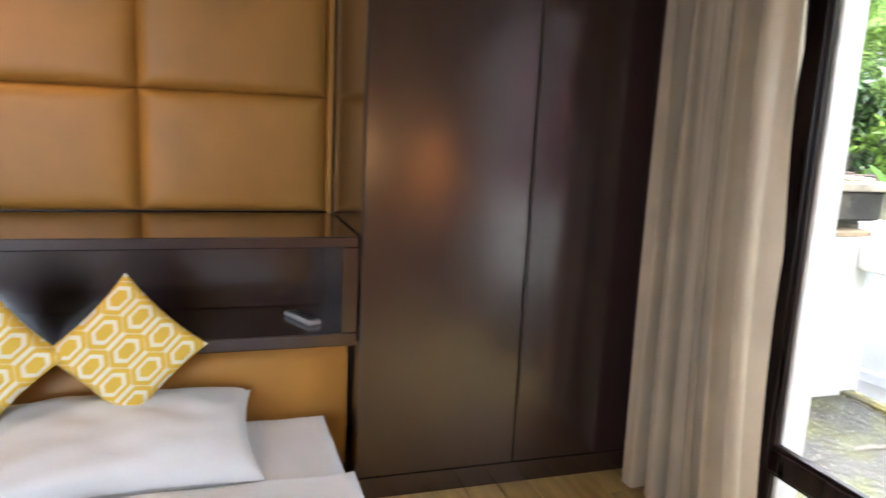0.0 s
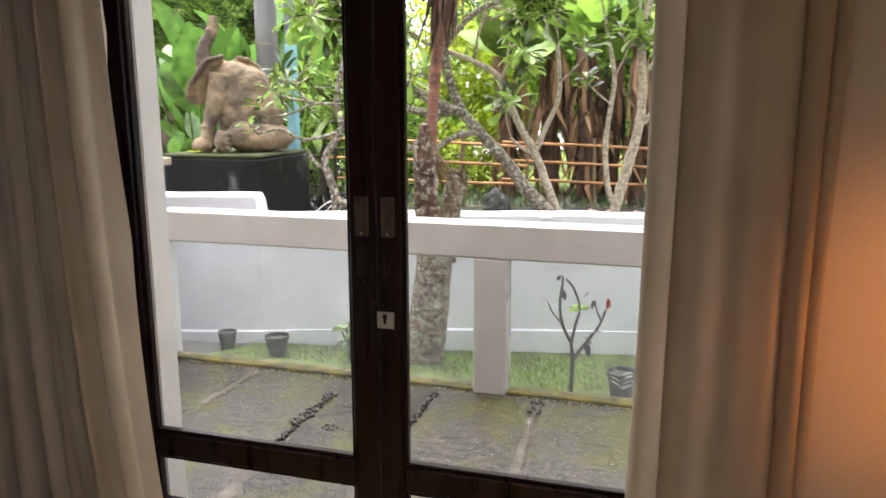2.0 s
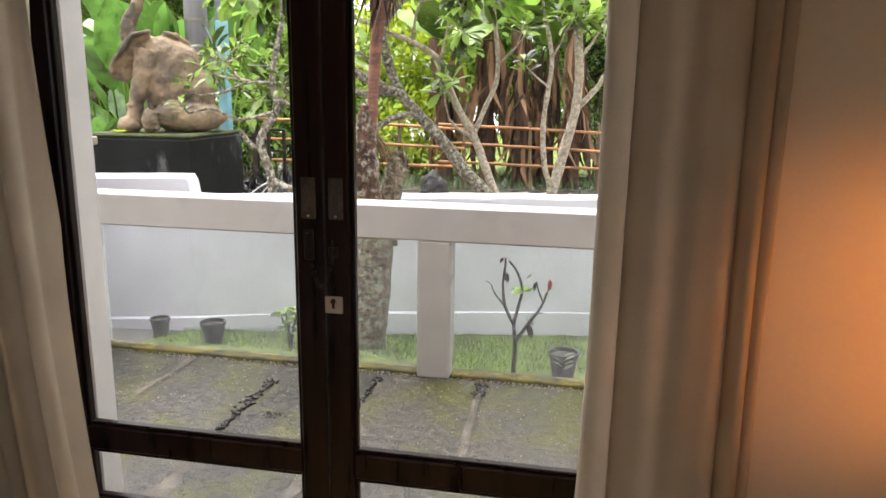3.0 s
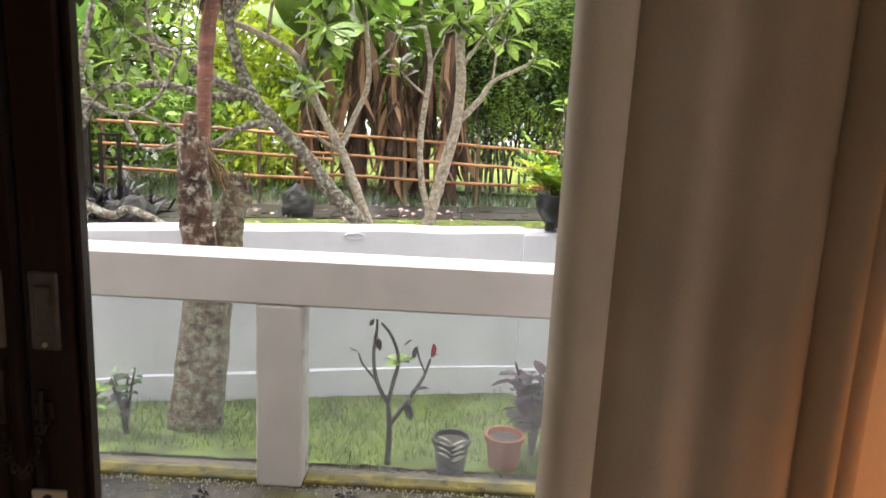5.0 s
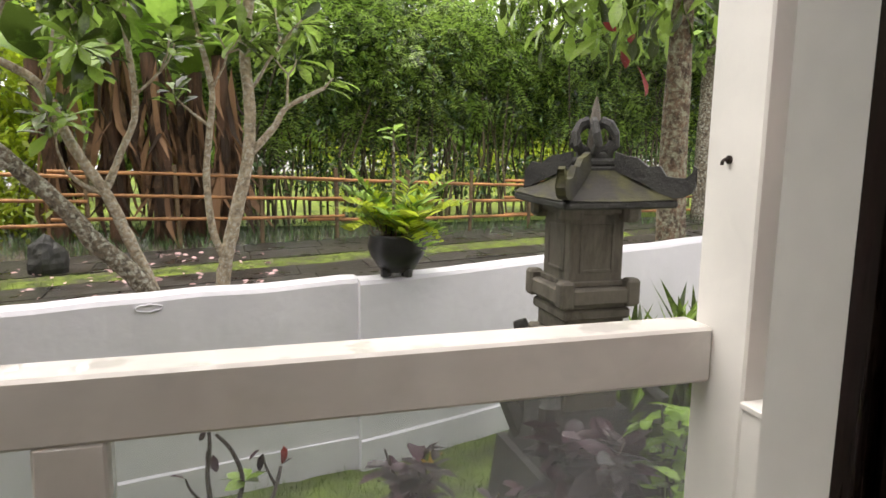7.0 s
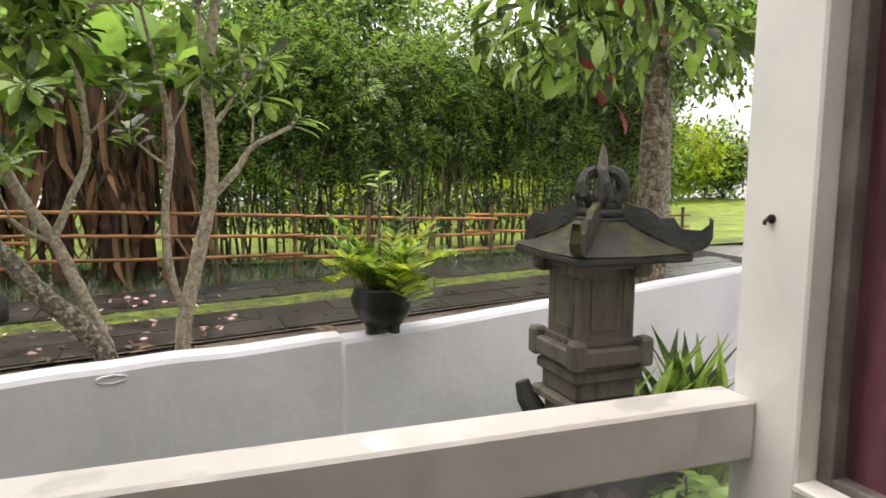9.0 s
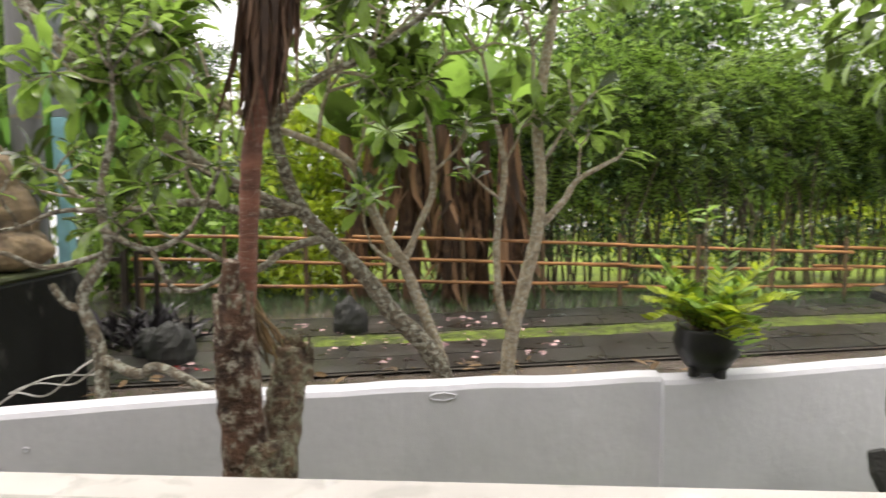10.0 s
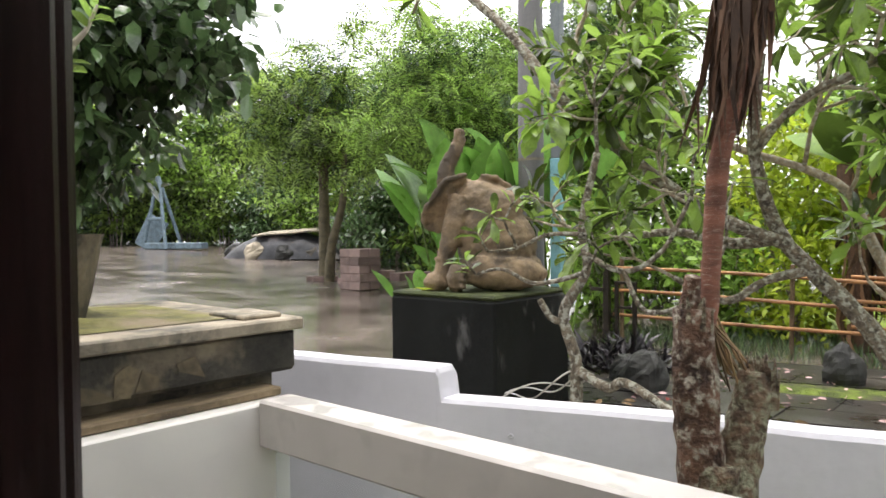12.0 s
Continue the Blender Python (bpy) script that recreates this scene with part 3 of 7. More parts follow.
MOSSLINE = material("yellow_moss_kerb", (0.17, 0.14, 0.03), 0.85, vary=0.6, scale=14, fine=90, bump=0.7, spots=(0.05, 0.05, 0.03), spot_scale=7, spot_cut=(0.45, 0.6))
structure("kerb", Build().box(-2.05, -0.173, 0.03, 0.125, -0.03, 0.018, 0.006).box(0.002, 1.75, 0.03, 0.125, -0.03, 0.018, 0.006), MOSSLINE,
          "low kerb under the glass, yellow with moss", "kerb")

rail = tagged(thing("balustrade", "white painted concrete balustrade with dusty glass panels", "balustrade"), kind="structure")
part("top_rail", Build().box(-2.034, 1.765, 0.0, 0.15, 0.72, 0.9, 0.01), RAILPAINT, rail, "wet white concrete top rail")
part("post", Build().box(-0.171, 0.0, 0.002, 0.148, 0.0, 0.722, 0.008), RAILPAINT, rail)
for x0, x1 in ((-2.03, -0.172), (0.001, 1.75)):
    pane = part("glass_panel", Build().box(x0, x1, 0.075, 0.083, 0.026, 0.722, 0.001), GLASS_RAIL, rail, "dusty clear glass panel")
    pane.visible_shadow = False

# low wall and window wall that close the terrace at its ends
structure("terrace_wall_west", Build().box(-2.25, -2.034, -1.352, 0.15, -0.3, 0.88, 0.008), WHITE, "low white wall at the end of the terrace", "wall")
structure("terrace_wall_east", Build().box(1.765, 1.95, -0.148, 0.1, -0.3, 2.72, 0.008).box(1.765, 1.95, -1.352, -0.148, -0.3, 0.7, 0.008)
          .box(1.765, 1.95, -1.352, -0.148, 2.25, 2.72, 0.008), WHITE, "white end wall of the terrace with a window", "wall")
win = tagged(thing("window_1", "fixed dark window with a purple curtain behind the glass", "window"), kind="structure")
part("window_frame", Build().box(1.84, 1.89, -0.20, -0.149, 0.7, 2.25, 0.004).box(1.84, 1.89, -1.35, -1.3, 0.7, 2.25, 0.004)
     .box(1.84, 1.89, -1.3, -0.2, 0.7, 0.735, 0.004).box(1.84, 1.89, -1.3, -0.2, 2.2, 2.25, 0.004), material("weathered_window_frame", (0.15, 0.13, 0.115), 0.6, vary=0.3, bump=0.2), win, "dark weathered frame")
part("pane", Build().box(1.862, 1.868, -1.3, -0.2, 0.735, 2.2, 0.001), GLASS_DOOR, win)
part("window_curtain", Build().grid(lambda u, v: (1.925 + 0.012 * math.sin(u * 60) + 0.006 * math.sin(u * 23), -1.35 + 1.2 * u, 0.7 + 1.55 * v), 90, 3)
     .grid(lambda u, v: (1.929 + 0.012 * math.sin(u * 60) + 0.006 * math.sin(u * 23), -1.35 + 1.2 * u, 0.7 + 1.55 * v), 90, 3, True), PURPLE, win, "purple curtain", True)
part("window_sill", Build().box(1.757, 1.84, -1.352, -0.148, 0.69, 0.712, 0.004), WHITE, win)
structure("neighbour_room", Build().box(1.96, 6.0, -1.35, -1.25, -0.3, 2.9).box(1.96, 2.0, -1.25, 0.1, -0.3, 2.72), WHITE, "white wall of the next room", "wall")
hook = tagged(part("wall_hook", Build().tube([(1.766, -0.012, 1.424), (1.745, -0.012, 1.424), (1.738, -0.012, 1.418), (1.738, -0.012, 1.408)], 0.006, 8)
                   .tube([(1.766, -0.012, 1.424), (1.758, -0.012, 1.424)], 0.013, 10), DARKMETAL), "small rusty hook in the white pillar", "hook")


# ---- garden ground ----
WALL_LINE = [(-4.2, 0.36), (-1.975, 0.945), (-1.946, 0.95), (-1.1, 1.26), (-0.2, 1.49), (0.944, 1.71), (0.946, 1.65), (1.47, 1.82), (3.77, 2.6), (6.5, 3.49)]


def wall_y(x):
    for (xa, ya), (xb, yb) in zip(WALL_LINE, WALL_LINE[1:]):
        if x <= xb:
            return ya + (yb - ya) * (x - xa) / (xb - xa)
    return WALL_LINE[-1][1]


def ground_z(x, y):
    """Height of the garden ground: a lowered bed inside the garden wall, a wet yard outside it that climbs gently to the west."""
    if -3.3 < x < 9 and y < wall_y(x) + 0.08:
        return -0.05 - 0.22 * max(0, min(1, (y - 0.15) / 1.2))
    rise = 0.035 * max(0, -3.5 - x)
    return min(rise, 0.9) + 0.015 * noise.noise(Vector((x * 0.7, y * 0.7, 0)))


def ground_sheet():
    xs = list(np.concatenate([[-900, -300, -120, -60], np.linspace(-30, -4.2, 30), np.linspace(-4, 6, 70), np.linspace(6.5, 30, 24), [60, 120, 300, 900]]))
    ys = list(np.concatenate([[-900, -200, -60, -20, -8, -1.6], np.linspace(-1.4, 3.5, 60), np.linspace(3.6, 12, 40), np.linspace(13, 40, 25), [70, 150, 400, 900]]))
    vs, fs = [], []
    for y in ys:
        for x in xs:
            inside = -5 < x < 6 and -8 < y < -1.3
            under = -2.3 < x < 1.95 and y < 0.16
            z = -0.4 if (inside or under) else ground_z(x, y)
            vs.append((x, y, z))
    n = len(xs)
    for j in range(len(ys) - 1):
        for i in range(n - 1):
            a = j * n + i
            fs.append((a, a + 1, a + n + 1, a + n))
    return Build().add(vs, fs)


ground = structure("ground", ground_sheet(), WETGROUND, "wet dark earth and rain-soaked yard", "ground")

# white garden wall: a swept profile along its bending line, higher past the step
def garden_wall():
    b = Build()
    fine = []
    for (xa, ya), (xb, yb) in zip(WALL_LINE, WALL_LINE[1:]):
        steps = max(2, int(abs(xb - xa) / 0.09))
        for i in range(steps):
            t = i / steps
            fine.append((xa + (xb - xa) * t, ya + (yb - ya) * t))
    fine.append(WALL_LINE[-1])
    rows = []
    for x, y in fine:
        w = 0.01 * noise.noise(Vector((x * 3, 1, 0)))
        if x < -1.973:
            top = 0.885
        elif x < -1.95:
            top = 0.86
        else:
            top = 0.745
        top += w
        th = 0.15
        prof = [(0.0, -0.5), (0.0, -0.10 + 0.02 * noise.noise(Vector((x, 5, 0)))), (0.012, -0.09), (0.012, top - 0.02), (0.025, top), (th - 0.02, top + 0.004), (th, top - 0.02), (th, -0.5)]
        rows.append([(x, y - 0.012 + p + 0.006 * noise.noise(Vector((x * 4, q * 4, 2))), q) for p, q in prof])
    vs = [p for r in rows for p in r]
    m = len(rows[0])
    fs = []
    for i in range(len(rows) - 1):
        for k in range(m - 1):
            a = i * m + k
            fs.append((a, a + m, a + m + 1, a + 1))
    b.add(vs, fs)
    return b


garden = structure("garden_wall", garden_wall(), WALLPAINT, "white plastered garden wall with a stepped top", "wall")
for cx, cz, w, h in ((-0.03, 0.7, 0.055, 0.016), (-1.63, 0.6, 0.01, 0.008), (-0.72, 0.52, 0.016, 0.01)):
    part("plaster_chip", Build().tube([(cx + w * (1 + 0.2 * noise.noise(Vector((a * 2, cx, 0)))) * math.cos(a), wall_y(cx + w * math.cos(a)) - 0.004, cz + h * (1 + 0.35 * noise.noise(Vector((a * 3, cx, 4)))) * math.sin(a))
                                       for a in np.linspace(0, 2 * math.pi, 22)], [0.002 + 0.003 * abs(math.sin(k * 1.7)) for k in range(22)], 6), WALLPAINT, garden, "ragged chip in the plaster", True)


# ---- the bedroom ----
def curtain(name, x0, x1, y, folds, label, flare):
    def f(u, v):
        x = x0 + (x1 - x0) * u + flare * (u if flare > 0 else 1 - u) * (1 - v) ** 3
        a = u * folds * 2 * math.pi
        depth = 0.065 + 0.03 * math.sin(u * 9 + 1)
        return (x + 0.012 * math.sin(a * 2 + v), y - depth * (2 * abs(math.sin(0.5 * a + 0.25 * math.sin(v * 3 + u * 5))) ** 0.6 - 1) + 0.01 * math.sin(a * 2.3 + 1), 0.02 + 2.5 * v)
    t = thing(name, label, "curtain")
    cloth = part("cloth", Build().grid(f, folds * 20, 24), CURTAIN, t, smooth=True)
    part("heading_tape", Build().box(x0, x1, y - 0.012, y + 0.012, 2.5, 2.56, 0.004), CURTAIN, t)
    return t


curtain("curtain", -1.42, -0.87, -1.69, 6, "cream curtain gathered beside the glass door", 0.12)


def flat_curtain(name, x0, x1, y, tucks, label):
    """A curtain drawn into broad rounded pleats, parted by a few deep narrow tucks; the free edge rolls towards the door."""
    marks = [0.0] + list(tucks) + [1.0]

    def f(u, v):
        sway = 0.008 * math.sin(v * 5 + u * 9)
        k = max(i for i in range(len(marks) - 1) if u >= marks[i] or i == 0)
        a, b = marks[k], marks[k + 1]
        q = min(1, max(0, (u - a) / (b - a)))
        belly = min(0.05, 0.3 * (b - a)) * (math.sin(math.pi * q) ** 0.3) + (0.009 * math.sin(q * 9.5 + 0.6 * v) * math.sin(math.pi * q) if b - a > 0.4 else 0)
        ripple = 0.003 * math.sin(u * 37 + 1.5 * v)
        return (x0 + (x1 - x0) * u - 0.035 * (1 - u) * (1 - v) ** 3 + sway * (1 - v), y - belly - ripple, 0.02 + 2.5 * v)
    t = thing(name, label, "curtain")
    part("cloth", Build().grid(f, 300, 24), CURTAIN, t, smooth=True)
    part("heading_tape", Build().box(x0, x1, y - 0.012, y + 0.012, 2.5, 2.56, 0.004), CURTAIN, t)
    return t


flat_curtain("curtain", 0.675, 1.1, -1.615, (0.18, 0.78, 0.92), "cream curtain drawn aside against the orange-lit wall")
rod = thing("curtain_rod", "dark curtain rod above the terrace doors", "curtain rod")
part("rod", Build().tube([(-1.6, -1.655, 2.58), (1.4, -1.655, 2.58)], 0.014, 10), DARKMETAL, rod)
for bx in (-1.55, 0.0, 1.35):
    part("bracket", Build().tube([(bx, -1.57, 2.58), (bx, -1.655, 2.58)], 0.008, 8), DARKMETAL, rod)


def wardrobe():
    t = thing("wardrobe", "tall dark-stained wardrobe with two plain doors", "wardrobe", at=(-1.85, -2.24, 0))
    t.location = (0, 0, 0)
    x1, y0, y1 = -1.51, -2.845, -1.63
    part("body", Build().box(ROOM_L + 0.002, x1 - 0.022, y0, y1, 0.09, 2.6, 0.004), WARDWOOD, t)
    part("base", Build().box(ROOM_L + 0.002, x1 - 0.01, y0, y1, 0.0, 0.088, 0.003), WARDWOOD, t)
    for a, c in ((y0 + 0.002, -2.214), (-2.208, y1 - 0.002)):
        part("door", Build().box(x1 - 0.02, x1, a, c, 0.095, 2.595, 0.004), WARDWOOD, t)
    return t


wardrobe()

# panelled headboard wall, shelf unit and bed
hb = thing("upholstered_wall", "tan leather panels in a grid on the wall above the bed", "wall panel")
PX = -2.12


def leather_panel(y0, y1, z0, z1):
    def f(u, v):
        e = min(u, 1 - u, v, 1 - v)
        puff = 0.05 * (1 - 0.75 * math.exp(-e * 40) - 0.25 * math.exp(-e * 9))
        return (PX - 0.045 + puff, y0 + (y1 - y0) * u, z0 + (z1 - z0) * v)
    return Build().grid(lambda u, v: f(0.5 - 0.5 * math.cos(math.pi * u), 0.5 - 0.5 * math.cos(math.pi * v)), 24, 24)


for i in range(5):
    yb = -2.87 - i * 0.735
    for z0, z1 in ((1.006, 1.485), (1.485, 1.962), (1.962, 2.44)):
        part("panel", leather_panel(yb - 0.735, yb, z0, z1), LEATHER, hb, smooth=True)
part("edge_strip", Build().box(PX - 0.05, PX - 0.012, -2.872, -2.848, 1.006, 2.44, 0.004), LEATHER, hb)
part("backing", Build().box(ROOM_L + 0.002, PX - 0.05, -6.5, -2.86, 0.99, 2.6, 0.003), WARDWOOD, hb)

unit = thing("headboard_shelf", "dark glossy headboard unit with a long open niche", "shelf unit")
ux0, ux1, uy0, uy1 = -2.12, -1.53, -6.5, -2.85
part("top", Build().box(ux0, ux1, uy0, uy1, 0.965, 1.005, 0.004), WARDWOOD, unit, "glossy top")
part("bottom", Build().box(ux0, ux1, uy0, uy1, 0.606, 0.655, 0.004), WARDWOOD, unit)
part("back", Build().box(ux0, -1.93, uy0, uy1, 0.655, 0.965, 0.003), WARDWOOD, unit)
part("side", Build().box(-1.93, ux1, uy1 - 0.055, uy1, 0.655, 0.965, 0.003), WARDWOOD, unit)
part("side", Build().box(-1.93, ux1, uy0, uy0 + 0.055, 0.655, 0.965, 0.003), WARDWOOD, unit)


def pad(u, v):
    e = min(u, 1 - u, v, 1 - v)
    return (-1.64 + 0.07 * (1 - math.exp(-e * 9)), -6.4 + 3.54 * u, 0.1 + 0.5 * v)


part("padded_front", Build().grid(pad, 60, 16), LEATHER, unit, "tan leather padded front", True)

rem = thing("remote_control", "silver and black remote control lying in the niche", "remote control")
rm = pose(-1.72, -3.02, 0.656, 0, 0, 25)
case = part("case", Build().box(-0.09, 0.09, -0.028, 0.028, 0.0, 0.018, 0.006, rm), material("silver_plastic", (0.5, 0.5, 0.5), 0.35, vary=0.05), rem)
for i in range(5):
    for j in range(3):
        part("button", Build().box(-0.07 + i * 0.03, -0.052 + i * 0.03, -0.02 + j * 0.015, -0.011 + j * 0.015, 0.017, 0.021, 0.002, rm), BLACKPLASTIC, case)

bed = thing("bed", "wide bed made up with plain white sheets", "bed")
part("base", Build().box(-1.5, 0.45, -5.1, -2.93, 0.0, 0.17, 0.02), LEATHER, bed, "leather bed base")


def blanket(x0, x1, y0, y1, z0, z1, lift):
    def f(u, v):
        # rounded box cross-section draped over the mattress
        s = (u - 0.5) * 2
        y = (y0 + y1) / 2 + (y1 - y0) / 2 * max(-1, min(1, s * 1.25))
        drop = max(0, abs(s) - 0.8) / 0.2
        z = z1 - (z1 - z0) * drop ** 1.3
        x = x0 + (x1 - x0) * v
        return (x, y, z + lift * noise.noise(Vector((x * 5, y * 5, 1))) + 0.006 * noise.noise(Vector((x * 14, y * 9, 4))))
    return Build().grid(f, 60, 50)


part("mattress", Build().box(-1.52, 0.43, -5.06, -3.0, 0.17, 0.33, 0.04), LINEN, bed, "white mattress")
part("sheet", blanket(-1.53, 0.46, -5.09, -2.965, 0.12, 0.345, 0.008), LINEN, bed, "white bed sheet", True)
part("duvet", blanket(-1.04, 0.48, -5.11, -2.95, 0.1, 0.375, 0.012), LINEN, bed, "folded white duvet", True)


def cushion_mesh(w, h, d, m, wrinkle=0.01):
    b = Build()
    for sgn in (1, -1):
        def f(u, v):
            x, y = (u - 0.5) * 2, (v - 0.5) * 2
            t = max(0.0, (1 - x * x) * (1 - y * y)) ** 0.38
            pinch = 1 - 0.09 * (1 - abs(x) ** 2) * abs(y) ** 4 - 0.0
            pinch2 = 1 - 0.09 * (1 - abs(y) ** 2) * abs(x) ** 4
            p = Vector((x * w / 2 * pinch2, y * h / 2 * pinch, sgn * d / 2 * t))
            p.z += wrinkle * noise.noise(Vector((x * 3 + sgn, y * 3, 2))) * t
            return m @ p
        b.grid(f, 28, 28, sgn < 0)
    return b


pil = tagged(part("pillow", cushion_mesh(0.46, 0.78, 0.2, pose(-1.3, -3.6, 0.41, 0, 14, 2), 0.018), LINEN, smooth=True), "plump white pillow lying on the bed", "pillow", "bed pillows")
tagged(part("pillow", cushion_mesh(0.46, 0.78, 0.2, pose(-1.3, -4.44, 0.41, 0, 14, -2), 0.018), LINEN, smooth=True), "plump white pillow lying on the bed", "pillow", "bed pillows")


def honeycomb_cloth():
    """Yellow cloth with white elongated hexagon outlines, two lines deep."""
    m = bpy.data.materials.new("yellow_hexagon_cloth")
    m.use_nodes = True
    n, l = m.node_tree.nodes, m.node_tree.links
    b = n["Principled BSDF"]
    tc, sep = n.new("ShaderNodeTexCoord"), n.new("ShaderNodeSeparateXYZ")
    l.new(tc.outputs["Object"], sep.inputs[0])

    def op(kind, a, c=0.0, d=None):
        k = n.new("ShaderNodeMath")
        k.operation = kind
        for i, v in enumerate((a, c) if d is None else (a, c, d)):
            if isinstance(v, (int, float)):
                k.inputs[i].default_value = v
            else:
                l.new(v, k.inputs[i])
        return k.outputs[0]
    X, Y = op("DIVIDE", sep.outputs[0], 0.085), op("DIVIDE", sep.outputs[1], 0.2)

    def cell(ox, oy):
        u = op("ABSOLUTE", op("SUBTRACT", op("FRACT", op("ADD", X, ox)), 0.5))
        v = op("ABSOLUTE", op("SUBTRACT", op("FRACT", op("ADD", Y, oy)), 0.5))
        return op("MAXIMUM", op("MULTIPLY", u, 2.0), op("ADD", op("MULTIPLY", v, 2.6), op("MULTIPLY", u, 0.9)))
    d = op("MINIMUM", cell(0, 0), cell(0.5, 0.5))
    ring = op("MAXIMUM", op("MULTIPLY", op("GREATER_THAN", d, 0.42), op("LESS_THAN", d, 0.62)), op("GREATER_THAN", d, 0.86))
    mix = n.new("ShaderNodeMix")
    mix.data_type = "RGBA"
    l.new(ring, mix.inputs["Factor"])
    mix.inputs["A"].default_value, mix.inputs["B"].default_value = (0.7, 0.47, 0.06, 1), (0.78, 0.74, 0.6, 1)
    l.new(mix.outputs["Result"], b.inputs["Base Color"])
    b.inputs["Roughness"].default_value = 0.85
    return m


HEXCLOTH = honeycomb_cloth()
for cy, cx, cz, lean, turn in ((-3.6, -1.42, 0.672, -62, 4), (-4.0, -1.4, 0.672, -60, -4)):
    cu = tagged(part("throw_cushion", cushion_mesh(0.34, 0.34, 0.13, Matrix.Identity(4), 0.01), HEXCLOTH, smooth=True),
                "yellow throw cushion with white hexagon pattern standing on its corner", "cushion", "throw cushions")
    cu.matrix_world = pose(cx, cy, cz, 0, 0, turn) @ pose(0, 0, 0, 0, 90 + lean + 48, 0) @ pose(0, 0, 0, 0, 0, 45)

# warm lamps of the room
WARM = emitter("lamp_glow", (1.0, 0.55, 0.2), 3.0)


def downlight(x, y, power):
    t = thing("ceiling_downlight", "small round warm ceiling downlight", "downlight", "bedroom downlights")
    ring = part("ring", Build().lathe(x, y, [(0.055, 2.7), (0.055, 2.692), (0.04, 2.69), (0.04, 2.7)], 20), WHITE, t)
    part("lens", Build().lathe(x, y, [(0.038, 2.699), (0.038, 2.694)], 16), WARM, ring)
    lamp = new("downlight_lamp", bpy.data.lights.new("downlight_lamp", "SPOT"))
    lamp.data.energy, lamp.data.color, lamp.data.spot_size, lamp.data.spot_blend, lamp.data.shadow_soft_size = power, (1.0, 0.52, 0.2), radians(110), 0.6, 0.04
    lamp.matrix_world = look((x, y, 2.67), (x, y, 0))
    lamp.parent = t


downlight(-1.6, -4.6, 2.8)
wl2 = thing("wall_lamp", "small warm lamp on the bedroom wall", "wall lamp")
part("back_plate", Build().box(ROOM_R - 0.02, ROOM_R, -2.2, -2.0, 0.95, 1.15, 0.006), DARKMETAL, wl2)
part("globe", Build().lathe(ROOM_R - 0.12, -2.1, [(0.02, 0.99), (0.06, 1.02), (0.075, 1.06), (0.06, 1.1), (0.02, 1.13)], 18), WARM, wl2, smooth=True)
part("arm", Build().tube([(ROOM_R - 0.01, -2.1, 1.05), (ROOM_R - 0.07, -2.1, 1.05)], 0.01, 8), DARKMETAL, wl2)
glow = new("wall_lamp_light", bpy.data.lights.new("wall_lamp_light", "SPOT"))
glow.data.energy, glow.data.color, glow.data.shadow_soft_size = 14, (1.0, 0.31, 0.06), 0.06
glow.data.spot_size, glow.data.spot_blend = radians(58), 0.8
glow.matrix_world = look((ROOM_R - 0.3, -2.1, 1.06), (1.8, -1.57, 0.98))
glow.parent = wl2

# unseen side window and area lamp, added behind the walker to brighten the bedroom
w2 = tagged(thing("window_2", "unseen white-framed bedroom window, added to hold a fill light", "window"), kind="structure")
part("window_frame", Build().box(ROOM_R + 0.05, ROOM_R + 0.1, -6.3, -6.24, 0.8, 2.15).box(ROOM_R + 0.05, ROOM_R + 0.1, -4.56, -4.5, 0.8, 2.15)
     .box(ROOM_R + 0.05, ROOM_R + 0.1, -6.24, -4.56, 0.8, 0.86).box(ROOM_R + 0.05, ROOM_R + 0.1, -6.24, -4.56, 2.09, 2.15), WHITE, w2)
pane = part("pane", Build().box(ROOM_R + 0.07, ROOM_R + 0.076, -6.24, -4.56, 0.86, 2.09, 0.001), GLASS_DOOR, w2)
pane.visible_shadow = False
room_fill = new("window_daylight", bpy.data.lights.new("window_daylight", "AREA"))
room_fill.data.spread = radians(100)
room_fill.data.shape, room_fill.data.size, room_fill.data.size_y = "RECTANGLE", 1.65, 1.2
room_fill.data.energy, room_fill.data.color = 1.6, (0.8, 0.91, 1.0)
room_fill.matrix_world = look((ROOM_R + 0.12, -5.4, 1.48), (0, -5.0, 1.3))


# ---- garden: hard things ----
def plinth():
    t = thing("statue_plinth", "tall black painted plinth with a mossy top", "plinth")
    m = pose(-3.466, 3.19, 0, 0, 0, 1.3)
    part("block", Build().box(-0.53, 0.53, -0.535, 0.535, -0.1, 1.0, 0.02, m), BLACKSTONE, t)
    part("mossy_top", Build().box(-0.525, 0.525, -0.53, 0.53, 1.0, 1.037, 0.015, m), MOSSTOP, t)


plinth()


